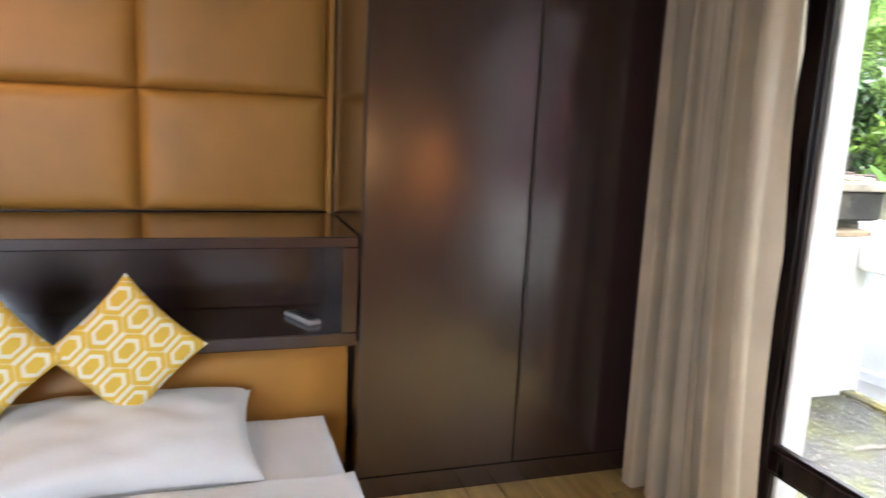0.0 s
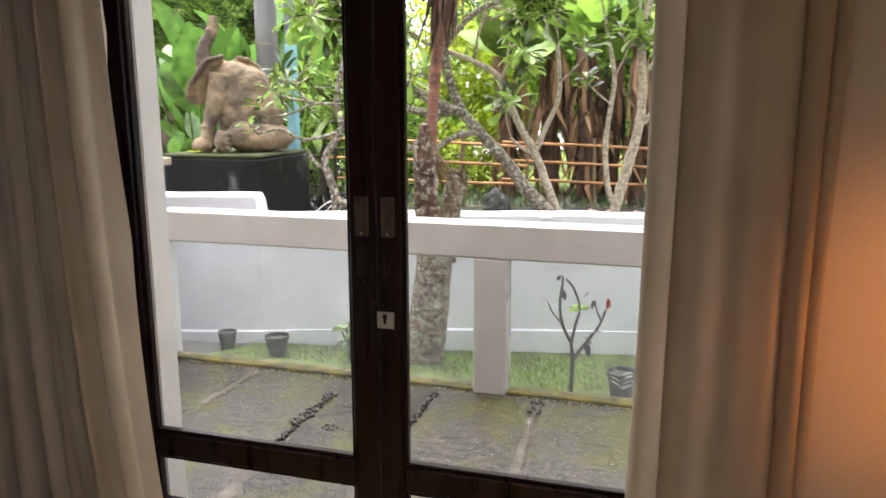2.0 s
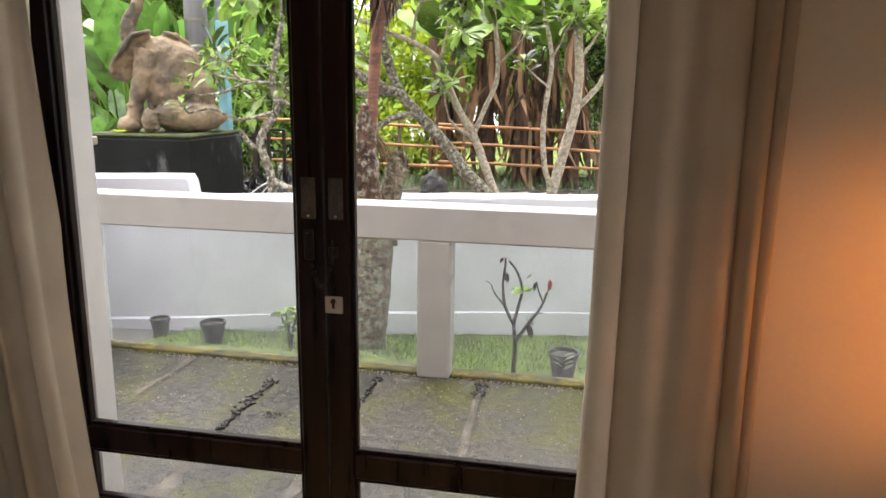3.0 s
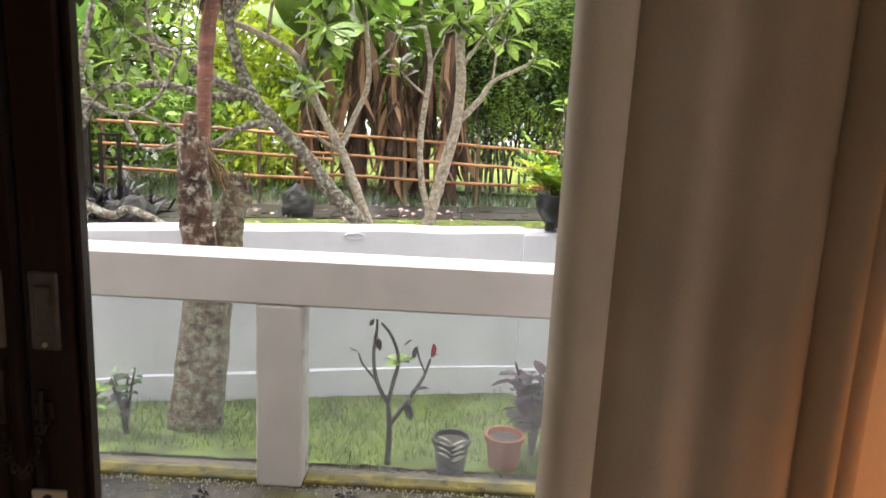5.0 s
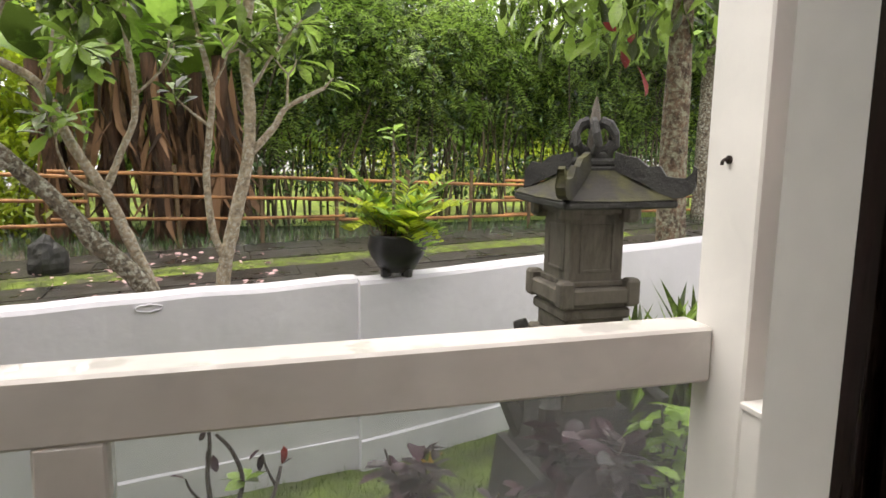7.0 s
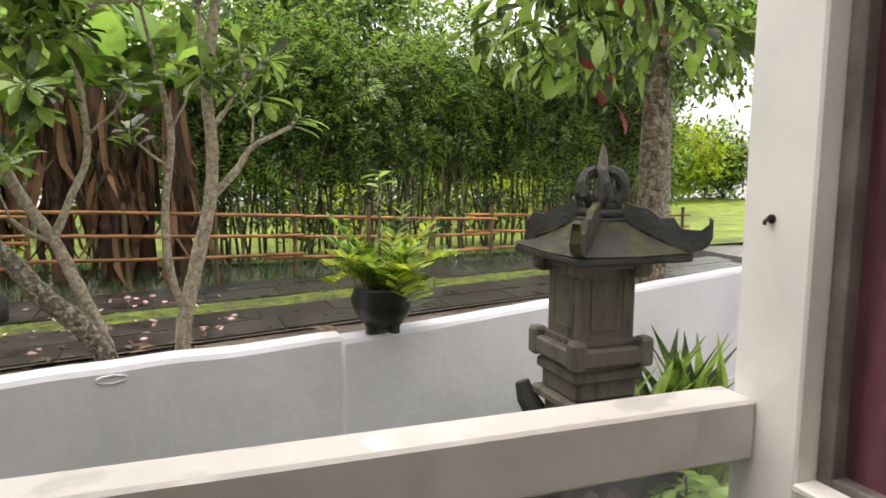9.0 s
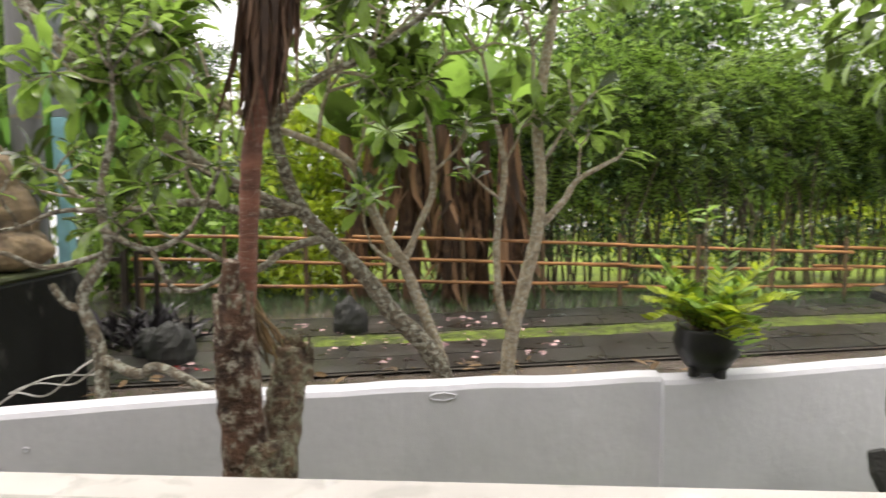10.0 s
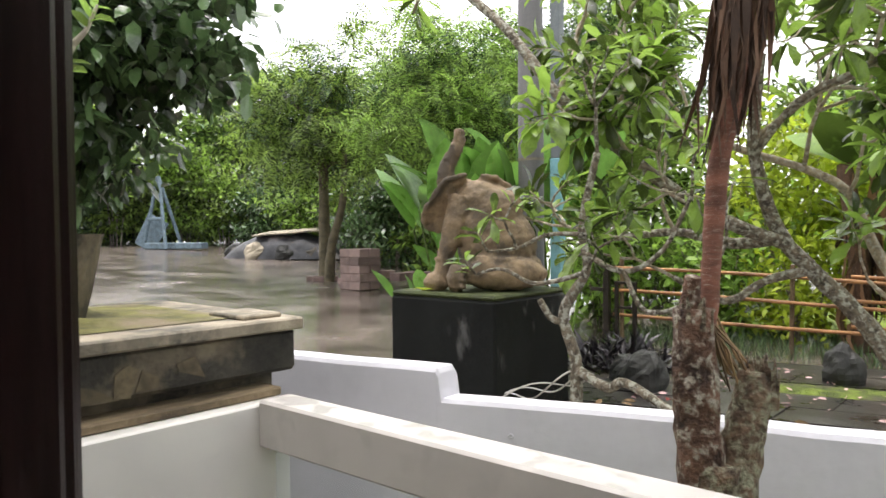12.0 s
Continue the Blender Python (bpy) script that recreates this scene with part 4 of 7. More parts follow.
def elephant():
    """A seated elephant, trunk raised, as one carved mesh."""
    right, away, c = Vector((0.755, 0.656, 0)), Vector((-0.656, 0.755, 0)), Vector((-3.47, 3.17, 1.035))

    def P(u, d, w):
        return c + right * u + away * d + Vector((0, 0, w))
    b = Build()

    def blob(u, d, w, ru, rd, rw, lean=0.0):
        ca, sa = math.cos(radians(lean)), math.sin(radians(lean))

        def f(a, e):
            th, ph = a * 2 * math.pi, (e - 0.5) * math.pi
            x, y, z = ru * math.cos(ph) * math.cos(th), rd * math.cos(ph) * math.sin(th), rw * math.sin(ph)
            return P(u + x * ca - z * sa, d + y, w + x * sa + z * ca)
        b.grid(f, 24, 14)
    blob(0.09, 0.02, 0.4, 0.27, 0.28, 0.44, 5)
    blob(0.01, 0.04, 0.72, 0.21, 0.22, 0.19)
    blob(-0.12, 0.2, 0.78, 0.2, 0.17, 0.15)
    blob(0.11, 0.03, 0.62, 0.25, 0.25, 0.25)
    blob(0.2, 0.02, 0.36, 0.29, 0.27, 0.3)
    blob(0.26, 0.0, 0.17, 0.27, 0.28, 0.17)
    blob(0.2, -0.22, 0.14, 0.34, 0.16, 0.14)
    blob(0.02, -0.25, 0.17, 0.2, 0.12, 0.12, 10)
    blob(0.14, -0.3, 0.25, 0.24, 0.035, 0.03, -8)
    blob(0.1, -0.34, 0.13, 0.2, 0.03, 0.02, -22)
    blob(-0.19, -0.28, 0.11, 0.08, 0.09, 0.115)
    for k in range(4):
        blob(-0.14, -0.36, 0.05 + 0.045 * k, 0.03, 0.03, 0.022)
    blob(-0.35, -0.1, 0.07, 0.11, 0.11, 0.085)
    blob(-0.29, -0.1, 0.26, 0.075, 0.075, 0.02)
    b.tube([P(-0.12, -0.04, 0.74), P(-0.2, -0.1, 0.52), P(-0.27, -0.11, 0.3), P(-0.31, -0.1, 0.06)], [0.13, 0.1, 0.068, 0.085], 14)

    def along(line, e):
        k = min(int(e * (len(line) - 1)), len(line) - 2)
        return Vector(line[k]).lerp(Vector(line[k + 1]), e * (len(line) - 1) - k)

    def ear(root, rim, thick):
        def f(a, e):
            th = a * 2 * math.pi
            q = along(root, e).lerp(along(rim, e), 0.5 + 0.5 * math.cos(th) * min(1, 6 * e, 6 - 6 * e))
            return P(q.x, q.y + thick * math.sin(th) * min(1, 6 * e, 6 - 6 * e), q.z)
        b.grid(f, 20, 30)
        b.tube([P(*along(rim, k / 24)) for k in range(25)], [0.022] * 25, 8)
    ear([(-0.04, 0.02, 0.93), (-0.1, 0.04, 0.86), (-0.15, 0.06, 0.76), (-0.18, 0.08, 0.68), (-0.2, 0.1, 0.58)],
        [(-0.1, -0.06, 0.95), (-0.27, -0.12, 0.9), (-0.38, -0.1, 0.76), (-0.46, -0.02, 0.63), (-0.44, 0.06, 0.52), (-0.34, 0.08, 0.48), (-0.25, 0.08, 0.55)], 0.02)
    ear([(0.0, 0.06, 0.92), (0.08, 0.1, 0.84), (0.14, 0.12, 0.74), (0.16, 0.14, 0.6)],
        [(0.02, -0.02, 0.94), (0.14, 0.0, 0.925), (0.25, 0.04, 0.86), (0.36, 0.06, 0.72), (0.36, 0.1, 0.6)], 0.02)
    trunk = [P(-0.24, 0.14, 0.78), P(-0.27, 0.16, 0.92), P(-0.26, 0.17, 1.02), P(-0.205, 0.17, 1.13), P(-0.145, 0.17, 1.25), P(-0.15, 0.17, 1.37)]
    pts = []
    for a, e in zip(trunk, trunk[1:]):
        pts += [a.lerp(e, k / 6) for k in range(6)]
    b.tube(pts, [(0.085 - 0.04 * i / len(pts)) * (1.06 if i % 2 else 0.97) for i in range(len(pts))], 12)
    ob = tagged(part("elephant_statue", b, STATUE, smooth=True), "carved sandstone elephant statue sitting on a black plinth, trunk raised", "statue")
    rm = ob.modifiers.new("remesh", "REMESH")
    rm.mode, rm.voxel_size, rm.use_smooth_shade = "VOXEL", 0.013, True
    sm = ob.modifiers.new("smooth", "SMOOTH")
    sm.factor, sm.iterations = 0.5, 2
    tex = bpy.data.textures.new("carving", "CLOUDS")
    tex.noise_scale = 0.06
    dp = ob.modifiers.new("carving", "DISPLACE")
    dp.texture, dp.strength, dp.mid_level = tex, 0.03, 0.5
    return ob


elephant()


def shrine():
    t = thing("garden_shrine", "weathered grey stone shrine with a mossy roof and curled ridges", "shrine")
    cx, cy = 1.76, 0.88
    m0 = pose(cx, cy, 0)

    def sq(h, z0, z1, c=0.008):
        return Build().box(-h, h, -h, h, z0, z1, c, m0)
    part("foot", Build().frustum(cx, cy, -0.3, 0.1, 0.66, 0.66, 0.58, 0.58).frustum(cx, cy, 0.1, 0.34, 0.5, 0.5, 0.36, 0.36), DARKSTONE, t, "mossy dark foot")
    part("pedestal", sq(0.14, 0.3, 0.76), GREYSTONE, t)
    for h, z0, z1 in ((0.185, 0.62, 0.66), (0.15, 0.66, 0.74), (0.17, 0.735, 0.78), (0.192, 0.80, 0.872), (0.16, 0.775, 0.805)):
        part("moulding", sq(h, z0, z1, 0.01), GREYSTONE, t)
    for sx in (-1, 1):
        for sy in (-1, 1):
            part("corner_scroll", Build().box(sx * 0.165 - 0.035, sx * 0.165 + 0.035, sy * 0.165 - 0.035, sy * 0.165 + 0.035, 0.79, 0.905, 0.012, m0), GREYSTONE, t)
            part("foot_scroll", Build().tube([(cx + sx * 0.16, cy + sy * 0.16, 0.1), (cx + sx * 0.24, cy + sy * 0.24, 0.3), (cx + sx * 0.27, cy + sy * 0.27, 0.42),
                                              (cx + sx * 0.23, cy + sy * 0.23, 0.46)], [0.08, 0.07, 0.05, 0.03], 8, 0.1, seed=sx + 2 * sy), DARKSTONE, t, "mossy scroll")
            part("low_scroll", Build().tube([(cx + sx * 0.15, cy + sy * 0.15, 0.5), (cx + sx * 0.2, cy + sy * 0.2, 0.6), (cx + sx * 0.215, cy + sy * 0.215, 0.66)], [0.06, 0.05, 0.035], 8), DARKSTONE, t)
    part("body", sq(0.135, 0.87, 1.2, 0.006), GREYSTONE, t)
    for k in range(4):
        mk = pose(cx, cy, 0, 0, 0, 90 * k)
        part("panel_frame", Build().box(-0.085, -0.072, -0.141, -0.133, 0.93, 1.13, 0.002, mk).box(0.072, 0.085, -0.141, -0.133, 0.93, 1.13, 0.002, mk)
             .box(-0.072, 0.072, -0.141, -0.133, 0.93, 0.943, 0.002, mk).box(-0.072, 0.072, -0.141, -0.133, 1.117, 1.13, 0.002, mk), GREYSTONE, t)
        for s in (-1, 1):
            part("bracket", Build().box(s * 0.14 - 0.04, s * 0.14 + 0.04, -0.2, -0.12, 1.14, 1.225, 0.018, mk), GREYSTONE, t)
        part("foot_band", Build().box(-0.135, 0.135, -0.15, -0.13, 0.872, 0.895, 0.004, mk), GREYSTONE, t)
    part("cornice", sq(0.165, 1.17, 1.225), GREYSTONE, t)
    roof = Build()
    half, top = 0.275, 0.085

    def face(k):
        mk = pose(cx, cy, 0, 0, 0, 90 * k)

        def f(u, v):
            h = half + (top - half) * v
            return mk @ Vector(((u - 0.5) * 2 * h, -h, 1.235 + 0.115 * v ** 0.8 - 0.02 * math.sin(math.pi * v) + 0.012 * abs(u - 0.5) * (1 - v)))
        return f
    for k in range(4):
        roof.grid(face(k), 14, 8)
    roof_ob = part("roof", roof, MOSSROOF, t, "roof green with moss")
    part("eave", Build().box(-half, half, -half, half, 1.205, 1.236, 0.008, m0), DARKSTONE, t)
    part("roof_top", sq(0.09, 1.34, 1.362, 0.006), DARKSTONE, t)
    for k in range(4):
        a = radians(45 + 90 * k)
        d = Vector((math.cos(a), math.sin(a), 0))
        s = Vector((-d.y, d.x, 0))
        prof = [(0.1, 1.345, 1.42), (0.16, 1.325, 1.405), (0.2, 1.31, 1.40), (0.25, 1.29, 1.365), (0.3, 1.265, 1.37), (0.33, 1.255, 1.33), (0.37, 1.245, 1.325), (0.41, 1.25, 1.325),
                (0.44, 1.265, 1.35), (0.455, 1.295, 1.365), (0.44, 1.34, 1.375)]
        rb = Build()
        vs, fs = [], []
        if k == 1:
            prof = prof[:6]     # this horn is broken off short
        for r, z0, z1 in prof:
            for o, z in ((-0.022, z0), (0.022, z0), (0.014, z1), (-0.014, z1)):
                p = Vector((cx, cy, 0)) + d * r + s * o
                vs.append((p.x, p.y, z))
        for i in range(len(prof) - 1):
            for q in range(4):
                fs.append((i * 4 + q, i * 4 + (q + 1) % 4, i * 4 + 4 + (q + 1) % 4, i * 4 + 4 + q))
        fs += [(3, 2, 1, 0), tuple(range(4 * len(prof) - 4, 4 * len(prof)))]
        part("ridge_horn", rb.add(vs, fs), MOSSROOF if k == 2 else DARKSTONE, t, "mossy curled ridge" if k == 2 else "curled dark ridge")
    part("finial_base", Build().box(-0.115, 0.115, -0.115, 0.115, 1.36, 1.395, 0.012, m0).box(-0.09, 0.09, -0.09, 0.09, 1.39, 1.42, 0.008, m0), DARKSTONE, t)
    for k in range(6):
        a = k * math.pi / 3
        part("finial_leaf", Build().tube([(cx + r * math.cos(a + w), cy + r * math.sin(a + w), z) for r, z, w in ((0.03, 1.415, 0), (0.1, 1.425, 0.1), (0.14, 1.455, 0.2), (0.14, 1.49, 0.1), (0.11, 1.525, 0), (0.06, 1.54, -0.1), (0.03, 1.52, -0.2))], [0.02, 0.026, 0.028, 0.028, 0.028, 0.024, 0.014], 7), DARKSTONE, t)
    part("finial", Build().lathe(cx, cy, [(0.05, 1.4), (0.04, 1.46), (0.04, 1.54), (0.03, 1.565), (0.026, 1.59), (0.016, 1.62), (0.004, 1.645)], 10), GREYSTONE, t, "mossy finial")
    slim = Matrix.Translation((cx, cy, 0)) @ Matrix.Diagonal((0.91, 0.91, 1, 1)) @ Matrix.Translation((-cx, -cy, 0))
    for ob in t.children:
        ob.data.transform(slim)
        if ob.name.split('.')[0] in ('roof', 'eave', 'roof_top', 'ridge_horn', 'finial', 'finial_leaf', 'finial_base'):
            if ob.name.startswith('finial'):
                ob.data.transform(Matrix.Translation((cx, cy, 0)) @ Matrix.Diagonal((0.72, 0.72, 1, 1)) @ Matrix.Translation((-cx, -cy, 0)))
            ob.data.transform(Matrix.Translation((0.026, -0.014, 0)))


shrine()


def pot(name, label, x, y, z, r0, r1, h, mat, group=""):
    t = thing(name, label, "flower pot", group)
    part("pot_body", Build().lathe(x, y, [(r0, z), (r1 * 0.97, z + h * 0.86), (r1 * 1.06, z + h * 0.87), (r1 * 1.06, z + h), (r1 * 0.93, z + h), (r1 * 0.88, z + h * 0.85), (0.01, z + h * 0.84)], 22), mat, t, smooth=False)
    part("soil", Build().lathe(x, y, [(r1 * 0.9, z + h * 0.86), (r1 * 0.5, z + h * 0.9), (0.005, z + h * 0.91)], 14), SOIL, t)
    return t


def bed_z(y):
    return -0.05 - 0.22 * max(0, min(1, (y - 0.15) / 1.2))


pot("plant_pot", "small black plastic pot on the grass", -1.6, 0.52, bed_z(0.52), 0.05, 0.075, 0.15, BLACKPLASTIC, "black pots in the bed")
pot("plant_pot", "small black plastic pot by the white wall", -2.03, 0.62, bed_z(0.62), 0.045, 0.06, 0.13, BLACKPLASTIC, "black pots in the bed")
pot("plant_pot", "black plastic pot with a striped leaf motif", 0.57, 0.36, bed_z(0.36), 0.055, 0.08, 0.16, BLACKPLASTIC, "black pots in the bed")
pot("plant_pot", "small terracotta pot beside a dark croton", 0.80, 0.42, bed_z(0.42), 0.06, 0.082, 0.17, TERRACOTTA)

# planter trough and large pot on the low wall
PLANTSOIL = material("mossy_planter_soil", (0.16, 0.15, 0.045), 0.85, vary=0.5, scale=5, fine=70, bump=1.0, spots=(0.2, 0.16, 0.1), spot_scale=4, spot_cut=(0.5, 0.62), dist=0.02)
FACING = material("tan_facing_stone", (0.14, 0.11, 0.065), 0.7, vary=0.4, scale=6, fine=50, bump=0.6, spots=(0.06, 0.05, 0.03), spot_scale=5, spot_cut=(0.48, 0.6))
tr = thing("stone_planter", "stained concrete planter trough on the low wall", "planter")
part("trough", Build().box(-3.3, -2.16, -2.3, 0.28, 0.96, 1.13, 0.015), PLANTERSTONE, tr, "dark stained stone side")
for ring in (((-0.437, 1.08), (-0.395, 1.059), (-0.43, 0.965), (-0.488, 0.972), (-0.482, 1.05)), ((-0.386, 1.056), (-0.324, 1.02), (-0.329, 0.986), (-0.411, 0.983)),
             ((-0.6, 1.03), (-0.565, 1.021), (-0.51, 0.992), (-0.465, 0.966), (-0.6, 0.966)), ((-0.258, 1.06), (-0.184, 1.078), (-0.144, 0.994), (-0.248, 1.03)),
             ((-0.75, 1.1), (-0.62, 1.11), (-0.66, 1.0), (-0.78, 0.98)), ((-1.0, 1.08), (-0.86, 1.1), (-0.84, 0.99), (-0.98, 0.97))):
    k = len(ring)
    part("facing_stone", Build().add([(-2.158, y, z) for y, z in ring] + [(-2.154, y, z) for y, z in ring], [tuple(range(k, 2 * k))] + [(i, (i + 1) % k, k + (i + 1) % k, k + i) for i in range(k)]), FACING, tr, "flat tan facing stone")
part("coping", Build().box(-3.32, -2.13, -2.32, 0.3, 1.13, 1.18, 0.008), CONCRETE, tr, "pale worn coping")
part("planter_soil", Build().grid(lambda u, v: (-3.2 + 0.9 * u, -2.2 + 2.3 * v, 1.184 + (0.05 + 0.03 * noise.noise(Vector((u * 7, v * 14, 2)))) * math.sin(math.pi * u) * math.sin(math.pi * v)), 40, 60), PLANTSOIL, tr, "mossy soil", True)
part("loose_stone", Build().box(-2.45, -2.2, 0.05, 0.24, 1.18, 1.2, 0.006), CONCRETE, tr)
part("footing", Build().box(-3.25, -2.24, -2.3, 0.22, -0.2, 0.958, 0.01), PLANTERSTONE, tr)
WEATHERED = material("weathered_plank", (0.2, 0.15, 0.09), 0.8, vary=0.4, scale=4, fine=40, bump=0.5, stretch=(8, 1, 1))
tagged(part("plank", Build().box(-2.24, -2.1, -1.35, 0.16, 0.882, 0.915, 0.006), WEATHERED), "weathered wooden plank lying on the low wall", "plank")
bp = thing("large_plant_pot", "large grey concrete pot with a leaning bare plant", "plant pot")
bz, bx, by = 1.2, -2.72, -0.52
part("pot_body", Build().lathe(bx, by, [(0.17, bz), (0.2, bz + 0.12), (0.235, bz + 0.3), (0.245, bz + 0.33), (0.225, bz + 0.33), (0.21, bz + 0.28), (0.01, bz + 0.28)], 24), PLANTERSTONE, bp)
part("soil", Build().lathe(bx, by, [(0.215, bz + 0.28), (0.12, bz + 0.31), (0.004, bz + 0.32)], 16), SOIL, bp)
PALEWOOD = material("pale_dead_wood", (0.6, 0.55, 0.45), 0.8, vary=0.15, bump=0.3)
part("stem", Build().tube([(bx + 0.06, by + 0.05, bz + 0.28), (bx + 0.05, by + 0.06, bz + 0.6), (bx - 0.02, by + 0.03, bz + 0.68), (bx + 0.0, by + 0.06, bz + 0.85), (bx + 0.09, by + 0.12, bz + 1.06),
                           (bx + 0.16, by + 0.14, bz + 1.1), (bx + 0.2, by + 0.17, bz + 1.2)], [0.022, 0.018, 0.016, 0.015, 0.014, 0.01, 0.006], 7, 0.1), PALEWOOD, bp, "pale twisted stem")
rng = np.random.default_rng(7)
P, W, S = [], [], []
whorl(P, W, S, (bx + 0.2, by + 0.17, bz + 1.2), (0.2, 0.2, 0.6), 9, 0.1, rng)
whorl(P, W, S, (bx + 0.07, by + 0.1, bz + 1.0), (-0.4, 0.2, 0.5), 6, 0.1, rng)
whorl(P, W, S, (bx + 0.05, by + 0.05, bz + 0.34), (0.1, 0.2, 0.9), 8, 0.12, rng)
part("foliage", leaf_mesh("foliage", "oval", P, W, S, LEAF_LIGHT, 3), None, bp)

# fern pot standing on the garden wall
fp = thing("fern_pot", "round black pot with a bright fern on the garden wall", "potted plant")
fx, fy, fz = 1.16, 1.76, 0.757
part("pot_body", Build().lathe(fx, fy, [(0.085, fz + 0.02), (0.14, fz + 0.1), (0.155, fz + 0.15), (0.14, fz + 0.2), (0.15, fz + 0.215), (0.13, fz + 0.215), (0.01, fz + 0.19)], 24), BLACKPLASTIC, fp, "glazed black bowl", True)
for k in range(4):
    a = k * 1.57 + 0.5
    part("pot_foot", Build().tube([(fx + 0.075 * math.cos(a), fy + 0.075 * math.sin(a), fz), (fx + 0.08 * math.cos(a), fy + 0.08 * math.sin(a), fz + 0.04)], [0.03, 0.025], 8), BLACKPLASTIC, fp)
rng = np.random.default_rng(11)
P, W, S = [], [], []
for i in range(40):
    a, e = rng.uniform(0, 6.28), rng.uniform(0.6, 1.4)
    L = rng.uniform(0.2, 0.48)
    p0 = Vector((fx, fy, fz + 0.2))
    d = Vector((math.cos(a) * math.cos(e), math.sin(a) * math.cos(e), math.sin(e)))
    for j in range(12):
        q = j / 11
        p = p0 + d * L * q + Vector((0, 0, -0.12 * q * q * math.cos(e) * 2)) + Vector((math.cos(a), math.sin(a), 0)) * 0.06 * q
        side = Vector((-math.sin(a), math.cos(a), 0))
        for s in (-1, 1):
            P.append(p)
            W.append(side * s + d * 0.7)
            S.append(0.13 * (1.1 - q * 0.5) * rng.uniform(0.7, 1.2))
n1 = len(P) // 2
part("fronds", leaf_mesh("fronds", "lance", P[:n1], W[:n1], S[:n1], LEAF_LIGHT, 1), None, fp)
part("fronds", leaf_mesh("fronds", "lance", P[n1:], W[n1:], S[n1:], LEAF_YELLOW, 2), None, fp)
drb = Build()
rnd = random.Random(9)
for i in range(40):
    a, r = rnd.uniform(0, 6.28), rnd.uniform(0.02, 0.13)
    x, y = fx + r * math.cos(a), fy + r * math.sin(a)
    drb.tube([(x, y, fz + 0.19), (x + rnd.uniform(-.03, .03), y + rnd.uniform(-.03, .03), fz + 0.27), (x + 0.06 * math.cos(a), y + 0.06 * math.sin(a), fz + rnd.uniform(0.2, 0.36))], [0.004, 0.003, 0.001], 4)
part("dry_roots", drb, FIBRE, fp)
part("tall_stem", Build().tube([(fx - 0.02, fy, fz + 0.2), (fx - 0.03, fy - 0.05, fz + 0.5), (fx - 0.04, fy - 0.08, fz + 0.75)], [0.01, 0.008, 0.004], 6), BARK, fp)
P, W, S = [], [], []
whorl(P, W, S, (fx - 0.04, fy - 0.08, fz + 0.76), (0, 0, 1), 7, 0.1, rng)
part("crown", leaf_mesh("crown", "oval", P, W, S, LEAF_LIGHT, 2), None, fp)

# poles, stones, fence
pole = thing("concrete_pole", "tall grey concrete utility pole", "pole")
part("shaft", Build().tube([(-3.79, 4.42, -0.1), (-3.79, 4.42, 3), (-3.79, 4.42, 8)], [0.13, 0.125, 0.11], 20), material("pole_concrete", (0.2, 0.195, 0.195), 0.7, vary=0.15, scale=3, bump=0.3, stretch=(3, 3, 0.6)), pole)
part("band", Build().tube([(-3.79, 4.42, 2.2), (-3.79, 4.42, 2.225)], 0.132, 20), CONCRETE, pole)
bpole = thing("painted_post", "square post painted faded blue", "post")
part("post", Build().box(-3.51, -3.4, 4.32, 4.43, -0.1, 2.2, 0.008), BLUEPAINT, bpole)
part("post_top", Build().box(-3.505, -3.405, 4.325, 4.425, 2.2, 5.0, 0.008), material("grey_steel", (0.16, 0.18, 0.19), 0.5, vary=0.2), bpole)


def rock(name, label, x, y, z, r, h, mat, seed):
    def f(u, v):
        th, ph = u * 2 * math.pi, (v - 0.5) * math.pi
        d = Vector((math.cos(ph) * math.cos(th), math.cos(ph) * math.sin(th), math.sin(ph)))
        k = 1 + 0.25 * noise.noise(d * 1.6 + Vector((seed, 0, 0))) + 0.1 * noise.noise(d * 5 + Vector((seed, 3, 0)))
        return (x + d.x * r * k, y + d.y * r * k, z + max(-0.05, d.z * h * k + h * 0.6))
    return tagged(part(name, Build().grid(f, 20, 14), mat, smooth=False), label, "rock")


rock("boulder", "rough black boulder on the wet path", -1.39, 6.14, 0.0, 0.19, 0.24, DARKSTONE, 1)
rock("boulder", "dark rock among black-leaved plants", -2.75, 4.75, 0.0, 0.2, 0.24, DARKSTONE, 5)
rock("boulder", "small dark rock among black-leaved plants", -3.05, 4.95, 0.0, 0.15, 0.18, DARKSTONE, 8)


def fence_line(x):
    return 7.7 + 0.14 * x


fence = tagged(thing("bamboo_fence", "low fence of three orange bamboo rails on posts", "fence"), kind="structure")
rnd = random.Random(12)
for k, (za, zb, zc) in enumerate(((1.03, 0.9, 0.74), (0.72, 0.64, 0.5), (0.4, 0.38, 0.25))):
    def rail_z(x):
        return za + (zb - za) * (x + 4.2) / 3.4 if x < -0.8 else zb + (zc - zb) * (x + 0.8) / 5.2
    for s, (xa, xb) in enumerate(((-4.3, -1.2), (-1.6, 1.9), (1.4, 4.9), (4.4, 9.0))):
        pts, rr = [], []
        for i in range(25):
            u = i / 24
            x = xa + (xb - xa) * u
            pts.append((x, fence_line(x) - 0.05 + 0.03 * s % 2 + 0.02 * math.sin(u * 5 + k), rail_z(x) + 0.02 * math.sin(u * 3 + s + k) + (0.02 if s % 2 else -0.02)))
            rr.append(0.021 * (1.12 if i % 3 == 0 else 1.0))
        part("bamboo_rail", Build().tube(pts, rr, 8), BAMBOO, fence, smooth=True)
